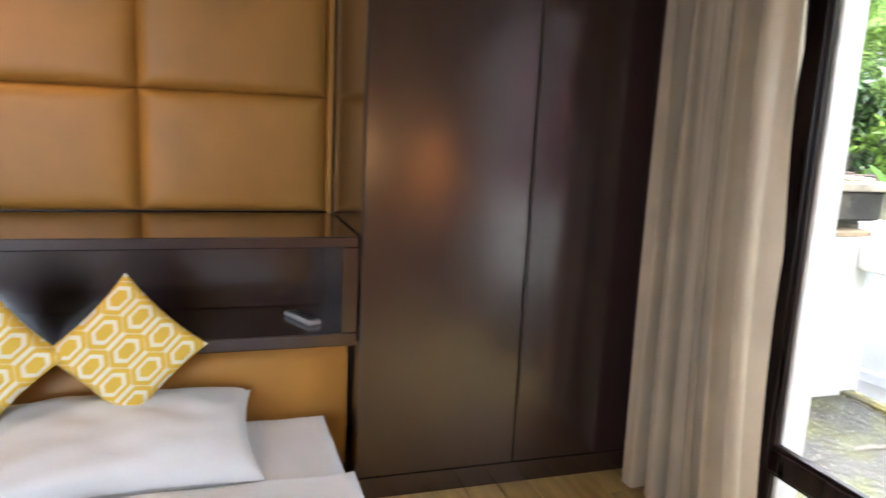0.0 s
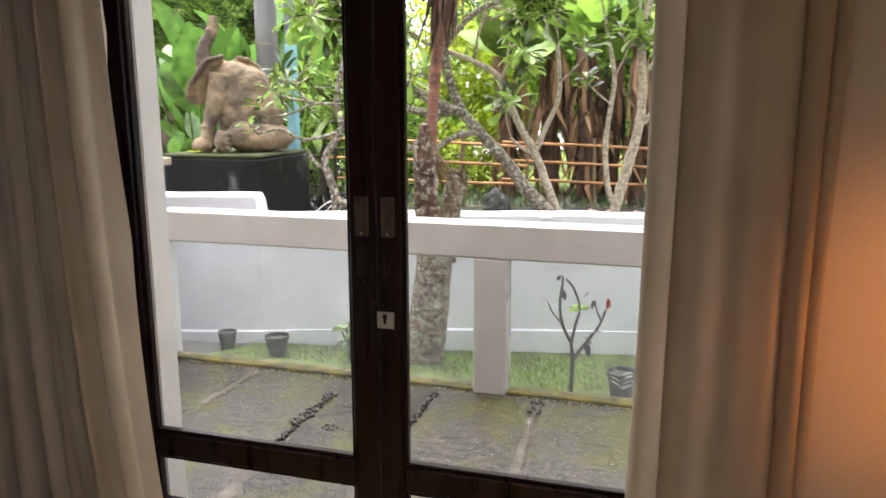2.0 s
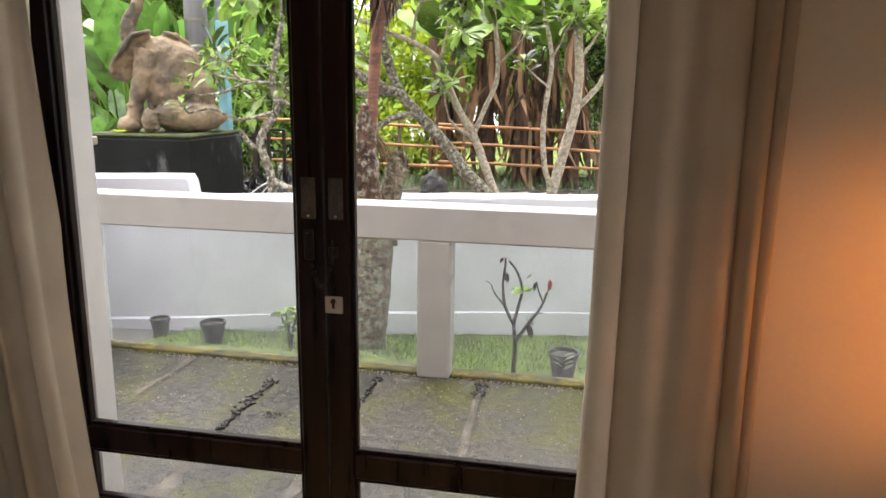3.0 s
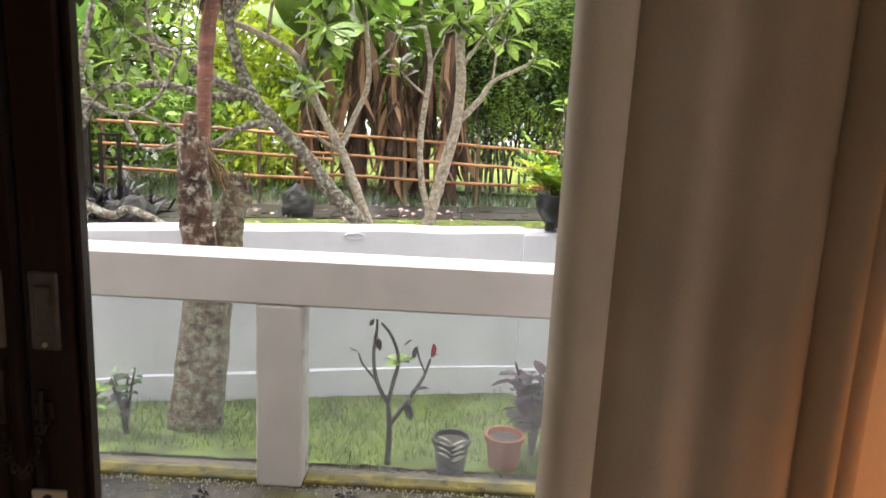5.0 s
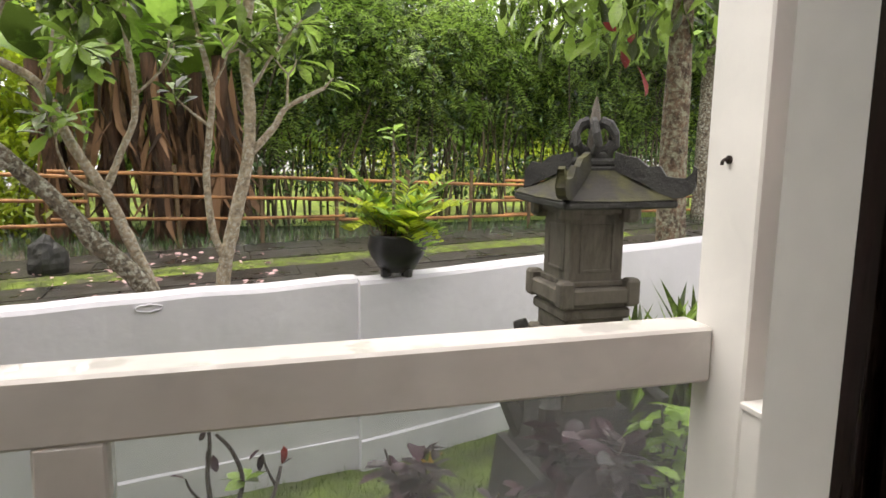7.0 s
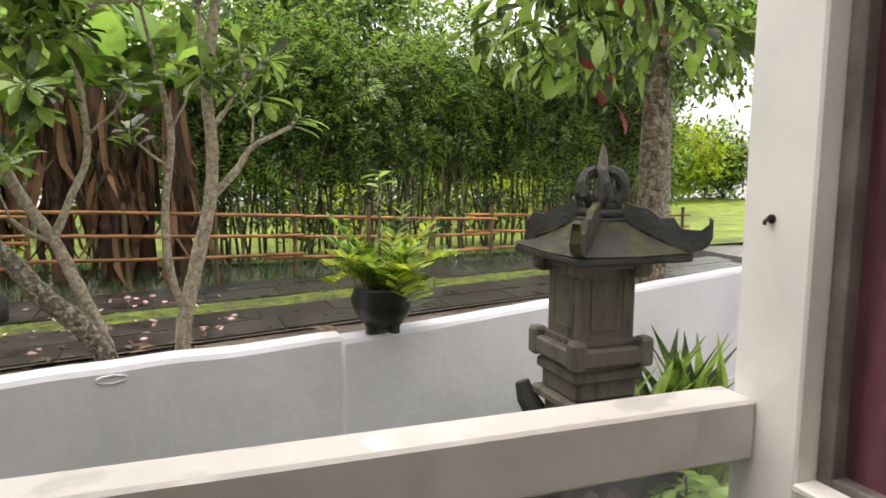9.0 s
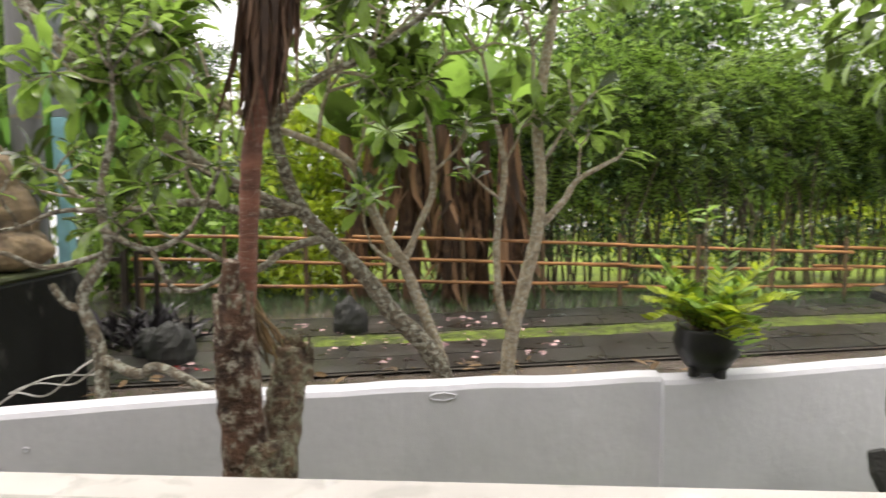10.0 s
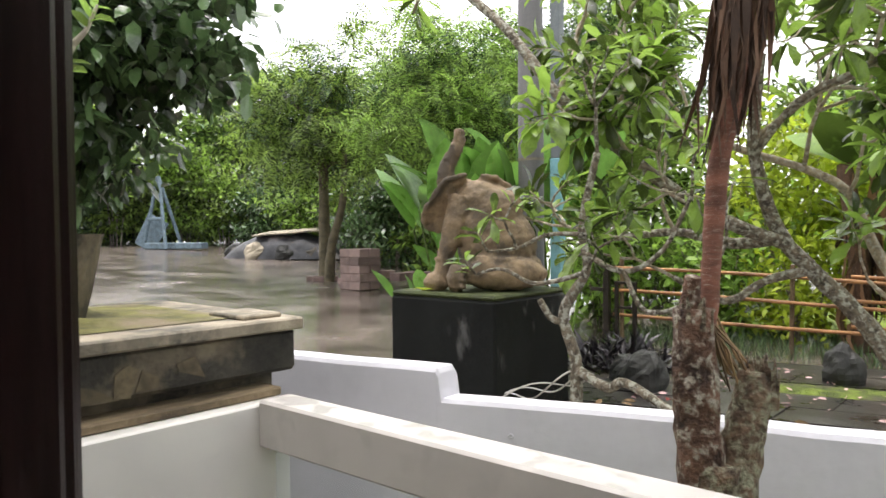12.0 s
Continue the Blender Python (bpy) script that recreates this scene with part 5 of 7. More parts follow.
for i in range(14):
    x = -4.2 + i * 1.0
    part("fence_post", Build().tube([(x, fence_line(x), -0.1), (x + rnd.uniform(-.04, .04), fence_line(x), 1.15 - 0.03 * i)], 0.028, 7), material("post_wood", (0.16, 0.11, 0.06), 0.85, vary=0.3) if i == 0 else bpy.data.materials["post_wood"], fence)
gate_post = tagged(part("dark_post", Build().box(-4.42, -4.34, 7.0, 7.08, -0.05, 1.0, 0.006).box(-4.6, -4.38, 7.0, 7.06, 0.7, 0.75, 0.004), DARKMETAL), "short dark metal post beside the path", "post")

# paved path past the wall
path = structure("path", Build().add([(-4.4, 3.55, 0.02), (9, 6.9, 0.02), (9, 9.7, 0.02), (-4.4, 6.35, 0.02)], [(0, 1, 2, 3)]), SOIL, "wet slab path behind the garden wall", "path")


def path_pt(u, v):
    """u along the path in metres, v across it."""
    return (-4.2 + u, 3.65 + 0.25 * u + v, 0.0)


def path_slab(u0, u1, v0, v1, seed):
    r = random.Random(seed)
    z = 0.034 + r.uniform(-0.004, 0.004)
    a, b2, c2, d2 = path_pt(u0 + 0.008, v0 + 0.008), path_pt(u1 - 0.008, v0 + 0.008), path_pt(u1 - 0.008, v1 - 0.008), path_pt(u0 + 0.008, v1 - 0.008)
    top = [(p[0], p[1], z) for p in (a, b2, c2, d2)]
    bot = [(p[0], p[1], -0.02) for p in (a, b2, c2, d2)]
    return Build().add(top + bot, [(0, 1, 2, 3), (0, 4, 5, 1), (1, 5, 6, 2), (2, 6, 7, 3), (3, 7, 4, 0)])


k = 0
for v0, v1, step in ((0.0, 0.52, 0.9), (0.52, 1.05, 0.75), (1.6, 2.15, 0.8), (2.15, 2.7, 0.95)):
    u = 0.0
    while u < 12.5:
        part("path_slab", path_slab(u, u + step, v0, v1, k), PATHSLAB, path)
        u += step
        k += 1

PETAL = material("fallen_petal", (0.75, 0.5, 0.5), 0.6, vary=0.15, island=0.5, translucent=0.3, bump=0)
rng = np.random.default_rng(21)
u, v = rng.uniform(1.2, 5.0, 150), rng.uniform(0.2, 2.4, 150)
pp = np.stack([-4.2 + u, 3.65 + 0.25 * u + v, np.full(150, 0.043)], 1)
ww = rng.normal(size=(150, 3))
ww[:, 2] = np.abs(ww[:, 2]) * 0.3
tagged(part("fallen_petals", leaf_mesh("fallen_petals", "oval", pp, ww, rng.uniform(0.04, 0.09, 150), PETAL, 5), None), "pink and white petals fallen on the wet path", "petals", kind="stuff")
u, v = rng.uniform(0.2, 6, 90), rng.uniform(-0.6, 0.1, 90)
pp = np.stack([-4.2 + u, 3.65 + 0.25 * u + v, np.full(90, 0.044)], 1)
ww = rng.normal(size=(90, 3)) * (1, 1, 0.15)
DEADLEAF = material("dead_leaf", (0.15, 0.095, 0.045), 0.8, vary=0.4, island=0.7, bump=0)
tagged(part("dead_leaves", leaf_mesh("dead_leaves", "lance", pp, ww, rng.uniform(0.06, 0.2, 90), DEADLEAF, 6), None), "brown leaves fallen on the path", "leaves", kind="stuff")
for i, (xa, ya, xb, yb, bend) in enumerate(((-1.9, 2.6, -0.3, 3.2, 0.1), (-0.9, 3.1, 0.9, 3.0, -0.06), (-1.6, 2.3, -0.6, 2.75, 0.05), (-0.4, 2.7, 1.2, 2.9, 0.07), (-2.4, 2.35, -1.3, 1.9, 0.06))):
    tagged(part("dead_branch", Build().tube([(xa + (xb - xa) * q, ya + (yb - ya) * q + bend * math.sin(q * 3.1), 0.03 + 0.1 * math.sin(q * 3.1)) for q in np.linspace(0, 1, 9)], [0.016 - 0.01 * q for q in np.linspace(0, 1, 9)], 6, 0.1, seed=i),
                PALEWOOD), "pale dead branch lying behind the wall", "branch", "fallen branches")


# ---- plants ----
def limb(points, r0, r1, n=9, seed=0, rough=0.1):
    """Smoothed tapering limb through the given places."""
    pts = [Vector(p) for p in points]
    out = []
    for i in range(len(pts) - 1):
        p0, p1, p2, p3 = pts[max(i - 1, 0)], pts[i], pts[i + 1], pts[min(i + 2, len(pts) - 1)]
        for k in range(5):
            t = k / 5
            out.append(0.5 * ((2 * p1) + (p2 - p0) * t + (2 * p0 - 5 * p1 + 4 * p2 - p3) * t * t + (3 * p1 - p0 - 3 * p2 + p3) * t ** 3))
    out.append(pts[-1])
    m = len(out)
    return Build().tube(out, [r0 + (r1 - r0) * (i / (m - 1)) for i in range(m)], n, rough, seed=seed), out


def forked(rng, start, way, length, r, depth, twigs, tips):
    """Grows candelabra twigs that fork in twos and threes."""
    pts = [start]
    d = Vector(way).normalized()
    for i in range(3):
        d = (d + Vector(rng.normal(0, 0.16, 3)) + Vector((0, 0, 0.06))).normalized()
        pts.append(pts[-1] + d * length / 3)
    twigs.append((pts, r))
    if depth == 0:
        tips.append((pts[-1], d))
        return
    a0 = rng.uniform(0, 6.28)
    side = d.orthogonal().normalized()
    for k in range(2 if rng.random() < 0.7 else 3):
        a = a0 + k * 2.6
        w = d * 0.75 + (side * math.cos(a) + d.cross(side) * math.sin(a)) * 0.75
        forked(rng, pts[-1], w, length * rng.uniform(0.7, 0.95), r * 0.72, depth - 1, twigs, tips)


def frangipani(name, label, limbs, starts, seed, leaf=0.25, per=18, mat=LEAF_FRANG, pale=()):
    """limbs: (points, r0, r1); starts: (place, way, length, radius, depth) of forking twigs."""
    rng = np.random.default_rng(seed)
    t = thing(name, label, "tree")
    for i, (pts, r0, r1) in enumerate(limbs):
        b, _ = limb(pts, r0, r1, 10, seed + i)
        part("trunk" if i == 0 else "limb", b, PALEBARK if i in pale else BARK, t, smooth=True)
    twigs, tips = [], []
    for place, way, length, r, depth in starts:
        forked(rng, Vector(place), way, length, r, depth, twigs, tips)
    tb = Build()
    for i, (pts, r) in enumerate(twigs):
        tb.tube(pts, [r, r * 0.92, r * 0.85, r * 0.8], 6, 0.08, seed=i)
    tagged(part("twigs", tb, PALEBARK if pale else BARK, t, smooth=True), kind="stuff")
    P, W, S = [], [], []
    for tip, d in tips:
        whorl(P, W, S, tip, d, int(per * rng.uniform(0.6, 1.3)), leaf, rng)
    part("crown", leaf_mesh("crown", "obovate", P, W, S, mat, seed, 0.25), None, t, smooth=False)
    return t


frangipani("frangipani_tree", "frangipani tree with grey lichen-spotted forking limbs", [
    ([(-0.16, 3.62, -0.1), (-0.2, 3.6, 0.27), (-0.32, 3.6, 0.46), (-0.56, 3.6, 0.71), (-0.72, 3.6, 0.93), (-0.97, 3.58, 1.2), (-1.18, 3.5, 1.46), (-1.28, 3.4, 1.8), (-1.3, 3.3, 2.1), (-1.2, 3.1, 2.6)], 0.08, 0.035),
    ([(-0.15, 3.76, -0.1), (-0.19, 3.77, 0.25), (-0.29, 3.77, 0.53), (-0.4, 3.77, 0.82), (-0.49, 3.77, 1.035), (-0.66, 3.77, 1.32), (-0.79, 3.77, 1.62), (-0.88, 3.75, 1.79), (-1.09, 3.65, 1.92), (-1.49, 3.5, 2.08),
      (-1.9, 3.3, 2.3)], 0.05, 0.022),
    ([(-0.49, 3.77, 1.03), (-0.38, 3.77, 1.29), (-0.26, 3.77, 1.62), (-0.3, 3.7, 2.2)], 0.03, 0.018),
    ([(-0.49, 3.77, 1.02), (-0.62, 3.75, 1.08), (-0.72, 3.72, 1.18)], 0.022, 0.012),
    ([(-1.18, 3.5, 1.46), (-1.5, 3.5, 1.42), (-1.95, 3.6, 1.5), (-2.5, 3.7, 1.45)], 0.045, 0.025),
    ([(-1.15, 3.5, 1.42), (-1.5, 3.1, 1.62), (-1.9, 2.8, 1.98), (-2.33, 2.6, 2.42), (-2.72, 2.6, 2.9), (-3.1, 2.6, 3.25)], 0.045, 0.032),
    ([(-1.0, 3.57, 1.25), (-1.25, 3.4, 1.18), (-1.45, 3.2, 1.05), (-1.75, 3.1, 1.2)], 0.035, 0.018),
    ([(-1.3, 3.3, 2.0), (-1.0, 3.2, 2.3), (-0.6, 3.1, 2.45), (-0.2, 3.0, 2.7)], 0.026, 0.015),
], [((-1.2, 3.1, 2.6), (0.1, -0.1, 1), 0.45, 0.026, 3), ((-1.3, 3.3, 2.1), (0.8, -0.2, 0.6), 0.5, 0.022, 3), ((-1.9, 3.3, 2.3), (-0.3, -0.1, 1), 0.45, 0.02, 3),
    ((-1.49, 3.5, 2.08), (-0.4, -0.6, 0.5), 0.4, 0.018, 3), ((-0.3, 3.7, 2.2), (0.2, -0.1, 1), 0.4, 0.016, 2), ((-0.27, 3.76, 1.7), (0.5, -0.3, 0.2), 0.3, 0.012, 1),
    ((-0.72, 3.72, 1.18), (-0.3, -0.2, 0.6), 0.25, 0.01, 1), ((-2.5, 3.7, 1.45), (-0.8, -0.2, 0.5), 0.4, 0.018, 2), ((-1.95, 3.6, 1.5), (-0.1, -0.5, 0.6), 0.35, 0.018, 2),
    ((-3.1, 2.6, 3.25), (-0.5, 0, 0.7), 0.5, 0.025, 1), ((-2.33, 2.6, 2.42), (0.5, -0.2, 0.8), 0.4, 0.02, 1), ((-1.9, 2.8, 1.98), (0.2, -0.4, 0.7), 0.35, 0.016, 2),
    ((-1.75, 3.1, 1.2), (-0.7, -0.1, 0.35), 0.3, 0.014, 2), ((-0.85, 3.76, 1.73), (0.6, -0.3, 0.6), 0.4, 0.016, 3), ((-1.5, 3.1, 1.62), (-0.4, -0.5, 0.3), 0.35, 0.014, 2),
    ((-1.09, 3.65, 1.92), (0.2, -0.4, 0.9), 0.4, 0.018, 3), ((-0.2, 3.0, 2.7), (0.6, -0.2, 0.5), 0.4, 0.014, 3),
    ((-0.6, 3.1, 2.45), (0.2, -0.6, 0.3), 0.35, 0.014, 3)], 31, per=14, pale=(1, 2, 3))

frangipani("frangipani_tree", "young frangipani with two pale stems behind the wall", [
    ([(0.29, 3.75, -0.1), (0.29, 3.75, 0.33), (0.33, 3.75, 0.57), (0.42, 3.75, 0.94), (0.5, 3.75, 1.29), (0.52, 3.75, 1.66), (0.5, 3.75, 2.1), (0.6, 3.75, 2.8)], 0.058, 0.036),
    ([(0.29, 3.75, 0.35), (0.3, 3.74, 0.53), (0.23, 3.74, 0.74), (0.2, 3.74, 1.14), (0.23, 3.74, 1.45), (0.26, 3.74, 1.76), (0.18, 3.72, 2.14)], 0.03, 0.02),
    ([(0.5, 3.75, 1.29), (0.69, 3.75, 1.5), (0.79, 3.75, 1.65), (1.07, 3.75, 1.8)], 0.03, 0.014),
    ([(0.24, 3.74, 1.5), (0.14, 3.74, 1.58), (0.05, 3.74, 1.66)], 0.012, 0.008),
], [((0.6, 3.75, 2.8), (0.2, 0, 1), 0.45, 0.022, 3), ((0.51, 3.75, 2.2), (-0.5, -0.2, 0.7), 0.4, 0.016, 2), ((0.18, 3.72, 2.14), (-0.2, -0.1, 1), 0.4, 0.014, 2),
    ((1.07, 3.75, 1.8), (0.5, 0.1, 0.5), 0.1, 0.01, 0), ((0.79, 3.75, 1.65), (0.1, -0.3, 0.9), 0.25, 0.011, 1), ((0.52, 3.75, 1.75), (0.6, -0.1, 0.8), 0.4, 0.014, 1),
    ((0.05, 3.74, 1.66), (-0.3, -0.1, 0.6), 0.12, 0.008, 0), ((0.26, 3.74, 1.76), (0.4, -0.3, 0.5), 0.3, 0.01, 1)], 47, per=12, pale=(0, 1, 2, 3))

frangipani("frangipani_sapling", "small frangipani with twisting pale stems beside the plinth", [
    ([(-1.8, 1.9, -0.1), (-1.82, 1.95, 0.4), (-1.85, 2.0, 0.78), (-1.93, 2.0, 1.05), (-1.78, 2.0, 1.3), (-1.82, 2.02, 1.55), (-1.71, 2.0, 1.95)], 0.042, 0.02),
    ([(-1.93, 2.0, 1.0), (-2.0, 1.98, 1.02), (-2.08, 1.98, 1.12)], 0.022, 0.018),
    ([(-1.85, 2.0, 0.74), (-1.6, 1.9, 0.68), (-1.45, 1.82, 0.74), (-1.17, 1.72, 0.66), (-0.95, 1.65, 0.6)], 0.03, 0.02),
    ([(-1.8, 2.0, 1.28), (-2.05, 1.9, 1.22), (-2.25, 1.85, 1.3), (-2.45, 1.85, 1.26)], 0.016, 0.009),
    ([(-1.8, 2.0, 1.4), (-1.55, 2.0, 1.3), (-1.35, 2.05, 1.42), (-1.2, 2.05, 1.7)], 0.018, 0.011),
    ([(-1.78, 2.0, 1.5), (-2.0, 1.95, 1.5), (-2.2, 1.92, 1.42), (-2.4, 1.9, 1.4)], 0.014, 0.008),
    ([(-1.55, 2.0, 1.3), (-1.4, 1.95, 1.1), (-1.15, 1.95, 1.18), (-1.0, 1.98, 1.45)], 0.014, 0.01),
], [((-2.45, 1.85, 1.26), (-0.5, -0.3, 0.6), 0.12, 0.008, 0), ((-2.4, 1.9, 1.4), (-0.4, -0.3, 0.7), 0.14, 0.008, 0), ((-1.71, 2.0, 1.95), (0.1, -0.1, 1), 0.25, 0.012, 2),
    ((-1.2, 2.05, 1.7), (0.1, -0.1, 1), 0.22, 0.01, 1), ((-1.0, 1.98, 1.45), (0.2, -0.2, 1), 0.2, 0.01, 1),
    ((-1.78, 2.0, 1.3), (0.5, -0.6, 0.4), 0.22, 0.01, 1), ((-2.2, 1.92, 1.42), (-0.1, -0.5, 0.8), 0.2, 0.009, 1)], 53, leaf=0.17, per=8, mat=LEAF_FRANG)

# cut trunk with a slim red stem and a skirt of dry leaves
st = thing("cut_tree_trunk", "thick lichen-covered cut trunk with a red-brown shoot", "tree")
b, _ = limb([(-0.72, 0.8, -0.4), (-0.7, 0.81, -0.12), (-0.665, 0.84, 0.2), (-0.645, 0.87, 0.5), (-0.64, 0.88, 0.74)], 0.145, 0.1, 20, 3, 0.06)
part("trunk", b, TRUNKBARK, st, "bark with pale lichen patches", True)
b, _ = limb([(-0.66, 0.86, 0.5), (-0.68, 0.84, 0.85), (-0.69, 0.83, 1.05), (-0.692, 0.83, 1.26)], 0.085, 0.062, 16, 4, 0.15)
part("stem", b, STEMBARK, st, smooth=True)
b, _ = limb([(-0.6, 0.9, 0.5), (-0.565, 0.93, 0.8), (-0.54, 0.95, 0.95), (-0.532, 0.95, 1.05)], 0.082, 0.05, 14, 8, 0.12)
part("stub", b, TRUNKBARK, st, smooth=True)
b, _ = limb([(-0.71, 0.83, 1.2), (-0.7, 0.82, 1.3), (-0.685, 0.81, 1.37)], 0.034, 0.027, 9, 18, 0.15)
part("broken_twig", b, STEMBARK, st, smooth=True)
jag = Build()
rnd = random.Random(2)
for cx2, cy2, cz2, rr, hh in ((-0.692, 0.83, 1.25, 0.06, 0.06), (-0.532, 0.95, 1.04, 0.05, 0.08), (-0.49, 0.97, 0.98, 0.03, 0.12)):
    for i in range(22):
        a, q = rnd.uniform(0, 6.28), math.sqrt(rnd.random())
        x, y = cx2 + q * rr * math.cos(a), cy2 + q * rr * math.sin(a)
        h = hh * rnd.uniform(0.15, 1.0)
        jag.tube([(x, y, cz2 - 0.06), (x + rnd.gauss(0, 0.008), y + rnd.gauss(0, 0.008), cz2 + h)], [rnd.uniform(0.008, 0.02), 0.003], 5)
tagged(part("splintered_top", jag, TRUNKBARK, st), kind="stuff")
b, _ = limb([(-0.68, 0.88, 1.1), (-0.672, 0.91, 1.25), (-0.665, 0.93, 1.5), (-0.645, 0.93, 1.75), (-0.6, 0.93, 2.0), (-0.55, 0.93, 2.4), (-0.5, 0.93, 3.2)], 0.03, 0.042, 12, 5, 0.06)
part("red_stem", b, REDBARK, st, "slim red-brown ringed stem", True)
rng = np.random.default_rng(3)
n = 420
zz = rng.uniform(2.15, 3.3, n)
aa = rng.uniform(0, 6.28, n)
r0 = rng.uniform(0.03, 0.075, n)
Pp = np.stack([-0.62 + (zz - 1.9) * 0.1 + r0 * np.cos(aa), 0.93 + r0 * np.sin(aa), zz], 1)
Wp = np.stack([0.05 * np.cos(aa) - 0.05, 0.05 * np.sin(aa), -np.ones(n)], 1) + rng.normal(0, 0.04, (n, 3))
part("dry_leaf_skirt", leaf_mesh("dry_leaf_skirt", "blade", Pp, Wp, rng.uniform(0.25, 0.55, n), FIBRE, 4, 1.5), None, st, "hanging skirt of dry brown leaves")
roots = Build()
for i in range(16):
    e = Vector((-0.545 + rng.normal(0, 0.02), 0.94 + rng.normal(0, 0.02), 1.0 + rng.normal(0, 0.04)))
    if i % 3 == 0:
        e = Vector((-0.62 + rng.normal(0, 0.02), 0.92, 1.02 + rng.normal(0, 0.05)))
    o = Vector((-0.665 + rng.normal(0, 0.012), 0.9 + rng.normal(0, 0.015), 1.21 + rng.normal(0, 0.015)))
    mid = o.lerp(e, 0.5) + Vector((rng.normal(0, 0.012), rng.normal(0, 0.01), rng.normal(-0.015, 0.02)))
    roots.tube([o, o.lerp(mid, 0.6), mid, mid.lerp(e, 0.6), e], [0.004, 0.005, 0.005, 0.004, 0.002], 5, 0.1, seed=i)
part("aerial_roots", roots, material("dry_root", (0.27, 0.18, 0.09), 0.8, vary=0.3, island=0.6, bump=0), st, "dried hanging root strands")
Pp, Wp, Ss = [], [], []
for i in range(3):
    whorl(Pp, Wp, Ss, (-0.5 + 0.03 * i, 0.93, 3.2 + 0.08 * i), (0, 0, 1), 16, 0.8, rng, 1.3)
part("crown", leaf_mesh("crown", "strap", Pp, Wp, Ss, LEAF_DARK, 8), None, st)


# bed plants behind the glass
def twiggy(name, label, stems, leaves, stem_mat, category="shrub"):
    t = thing(name, label, category)
    for pts, r in stems:
        b, _ = limb(pts, r, r * 0.55, 7, 1, 0.08)
        part("stem", b, stem_mat, t, smooth=True)
    for kind, mat, items in leaves:
        part("leaves", leaf_mesh("leaves", kind, [i[0] for i in items], [i[1] for i in items], [i[2] for i in items], mat, 3, 0.3), None, t)
    return t


RED = material("red_leaf", (0.3, 0.035, 0.03), 0.5, vary=0.3, translucent=0.3)
DARKSTEM = material("dark_stem", (0.05, 0.04, 0.035), 0.75, vary=0.3, bump=0.3)
zb = bed_z(0.38)
twiggy("bare_shrub", "nearly bare shrub with a few dark and one red leaf", [
    ([(0.295, 0.38, zb - 0.03), (0.3, 0.38, 0.08), (0.29, 0.38, 0.2)], 0.016), ([(0.29, 0.38, 0.2), (0.24, 0.38, 0.3), (0.225, 0.37, 0.42), (0.235, 0.37, 0.52), (0.235, 0.37, 0.575)], 0.01),
    ([(0.29, 0.38, 0.2), (0.31, 0.38, 0.3), (0.33, 0.38, 0.4), (0.3, 0.375, 0.5), (0.255, 0.37, 0.56)], 0.01), ([(0.24, 0.38, 0.3), (0.18, 0.38, 0.37), (0.16, 0.38, 0.42)], 0.006),
    ([(0.3, 0.38, 0.1), (0.37, 0.42, 0.2), (0.43, 0.48, 0.28), (0.46, 0.52, 0.36)], 0.011), ([(0.44, 0.5, 0.3), (0.41, 0.5, 0.37), (0.4, 0.5, 0.42)], 0.006)],
    [("oval", LEAF_PURPLE, [((0.225, 0.36, 0.58), (-0.3, 0, -0.5), 0.04), ((0.245, 0.36, 0.5), (0.1, -0.2, -1), 0.06), ((0.23, 0.36, 0.52), (-0.2, 0, -1), 0.06), ((0.16, 0.38, 0.42), (-0.4, 0, 0.2), 0.05), ((0.4, 0.5, 0.42), (-0.2, -0.2, -0.6), 0.06), ((0.46, 0.52, 0.36), (0.4, 0, 0.3), 0.05), ((0.35, 0.37, 0.46), (0.4, 0, 0.5), 0.05),
                            ((0.34, 0.4, 0.24), (0.6, 0, -0.4), 0.1), ((0.38, 0.4, 0.25), (0.5, 0.2, 0.1), 0.1), ((0.4, 0.4, 0.22), (-0.3, 0, -0.6), 0.08), ((0.37, 0.4, 0.2), (0.2, -0.3, -0.7), 0.08)]),
     ("oval", RED, [((0.47, 0.53, 0.43), (0.02, 0, -1), 0.075), ((0.468, 0.53, 0.42), (-0.05, 0.1, -1), 0.065)]),
     ("oval", LEAF_FRANG, [((0.34, 0.38, 0.39), (math.cos(a * 1.3), math.sin(a * 1.3), 0.5 - 0.12 * (a % 4)), 0.05 + 0.012 * (a % 4)) for a in range(11)])], DARKSTEM)

rng = np.random.default_rng(5)


def croton(x, y, z0, h, spread, n, seed, label, mats):
    rng = np.random.default_rng(seed)
    stems = []
    items = {k: [] for k in range(len(mats))}
    for i in range(5):
        a = rng.uniform(0, 6.28)
        tx, ty = x + spread * 0.45 * math.cos(a), y + spread * 0.45 * math.sin(a)
        stems.append(([(x, y, z0 - 0.03), (x * 0.6 + tx * 0.4, y * 0.6 + ty * 0.4, z0 + h * 0.5), (tx, ty, z0 + h * rng.uniform(0.75, 0.95))], 0.008))
        for j in range(n // 3):
            q = rng.uniform(0.35, 1)
            p = Vector((x, y, z0)).lerp(Vector((tx, ty, z0 + h * 0.9)), q)
            b = rng.uniform(0, 6.28)
            items[rng.integers(len(mats))].append((p, (math.cos(b), math.sin(b), rng.uniform(-0.3, 0.5)), spread * rng.uniform(0.35, 0.6)))
    return twiggy("croton", label, stems, [("oval", m, items[k]) for k, m in enumerate(mats) if items[k]], DARKSTEM)


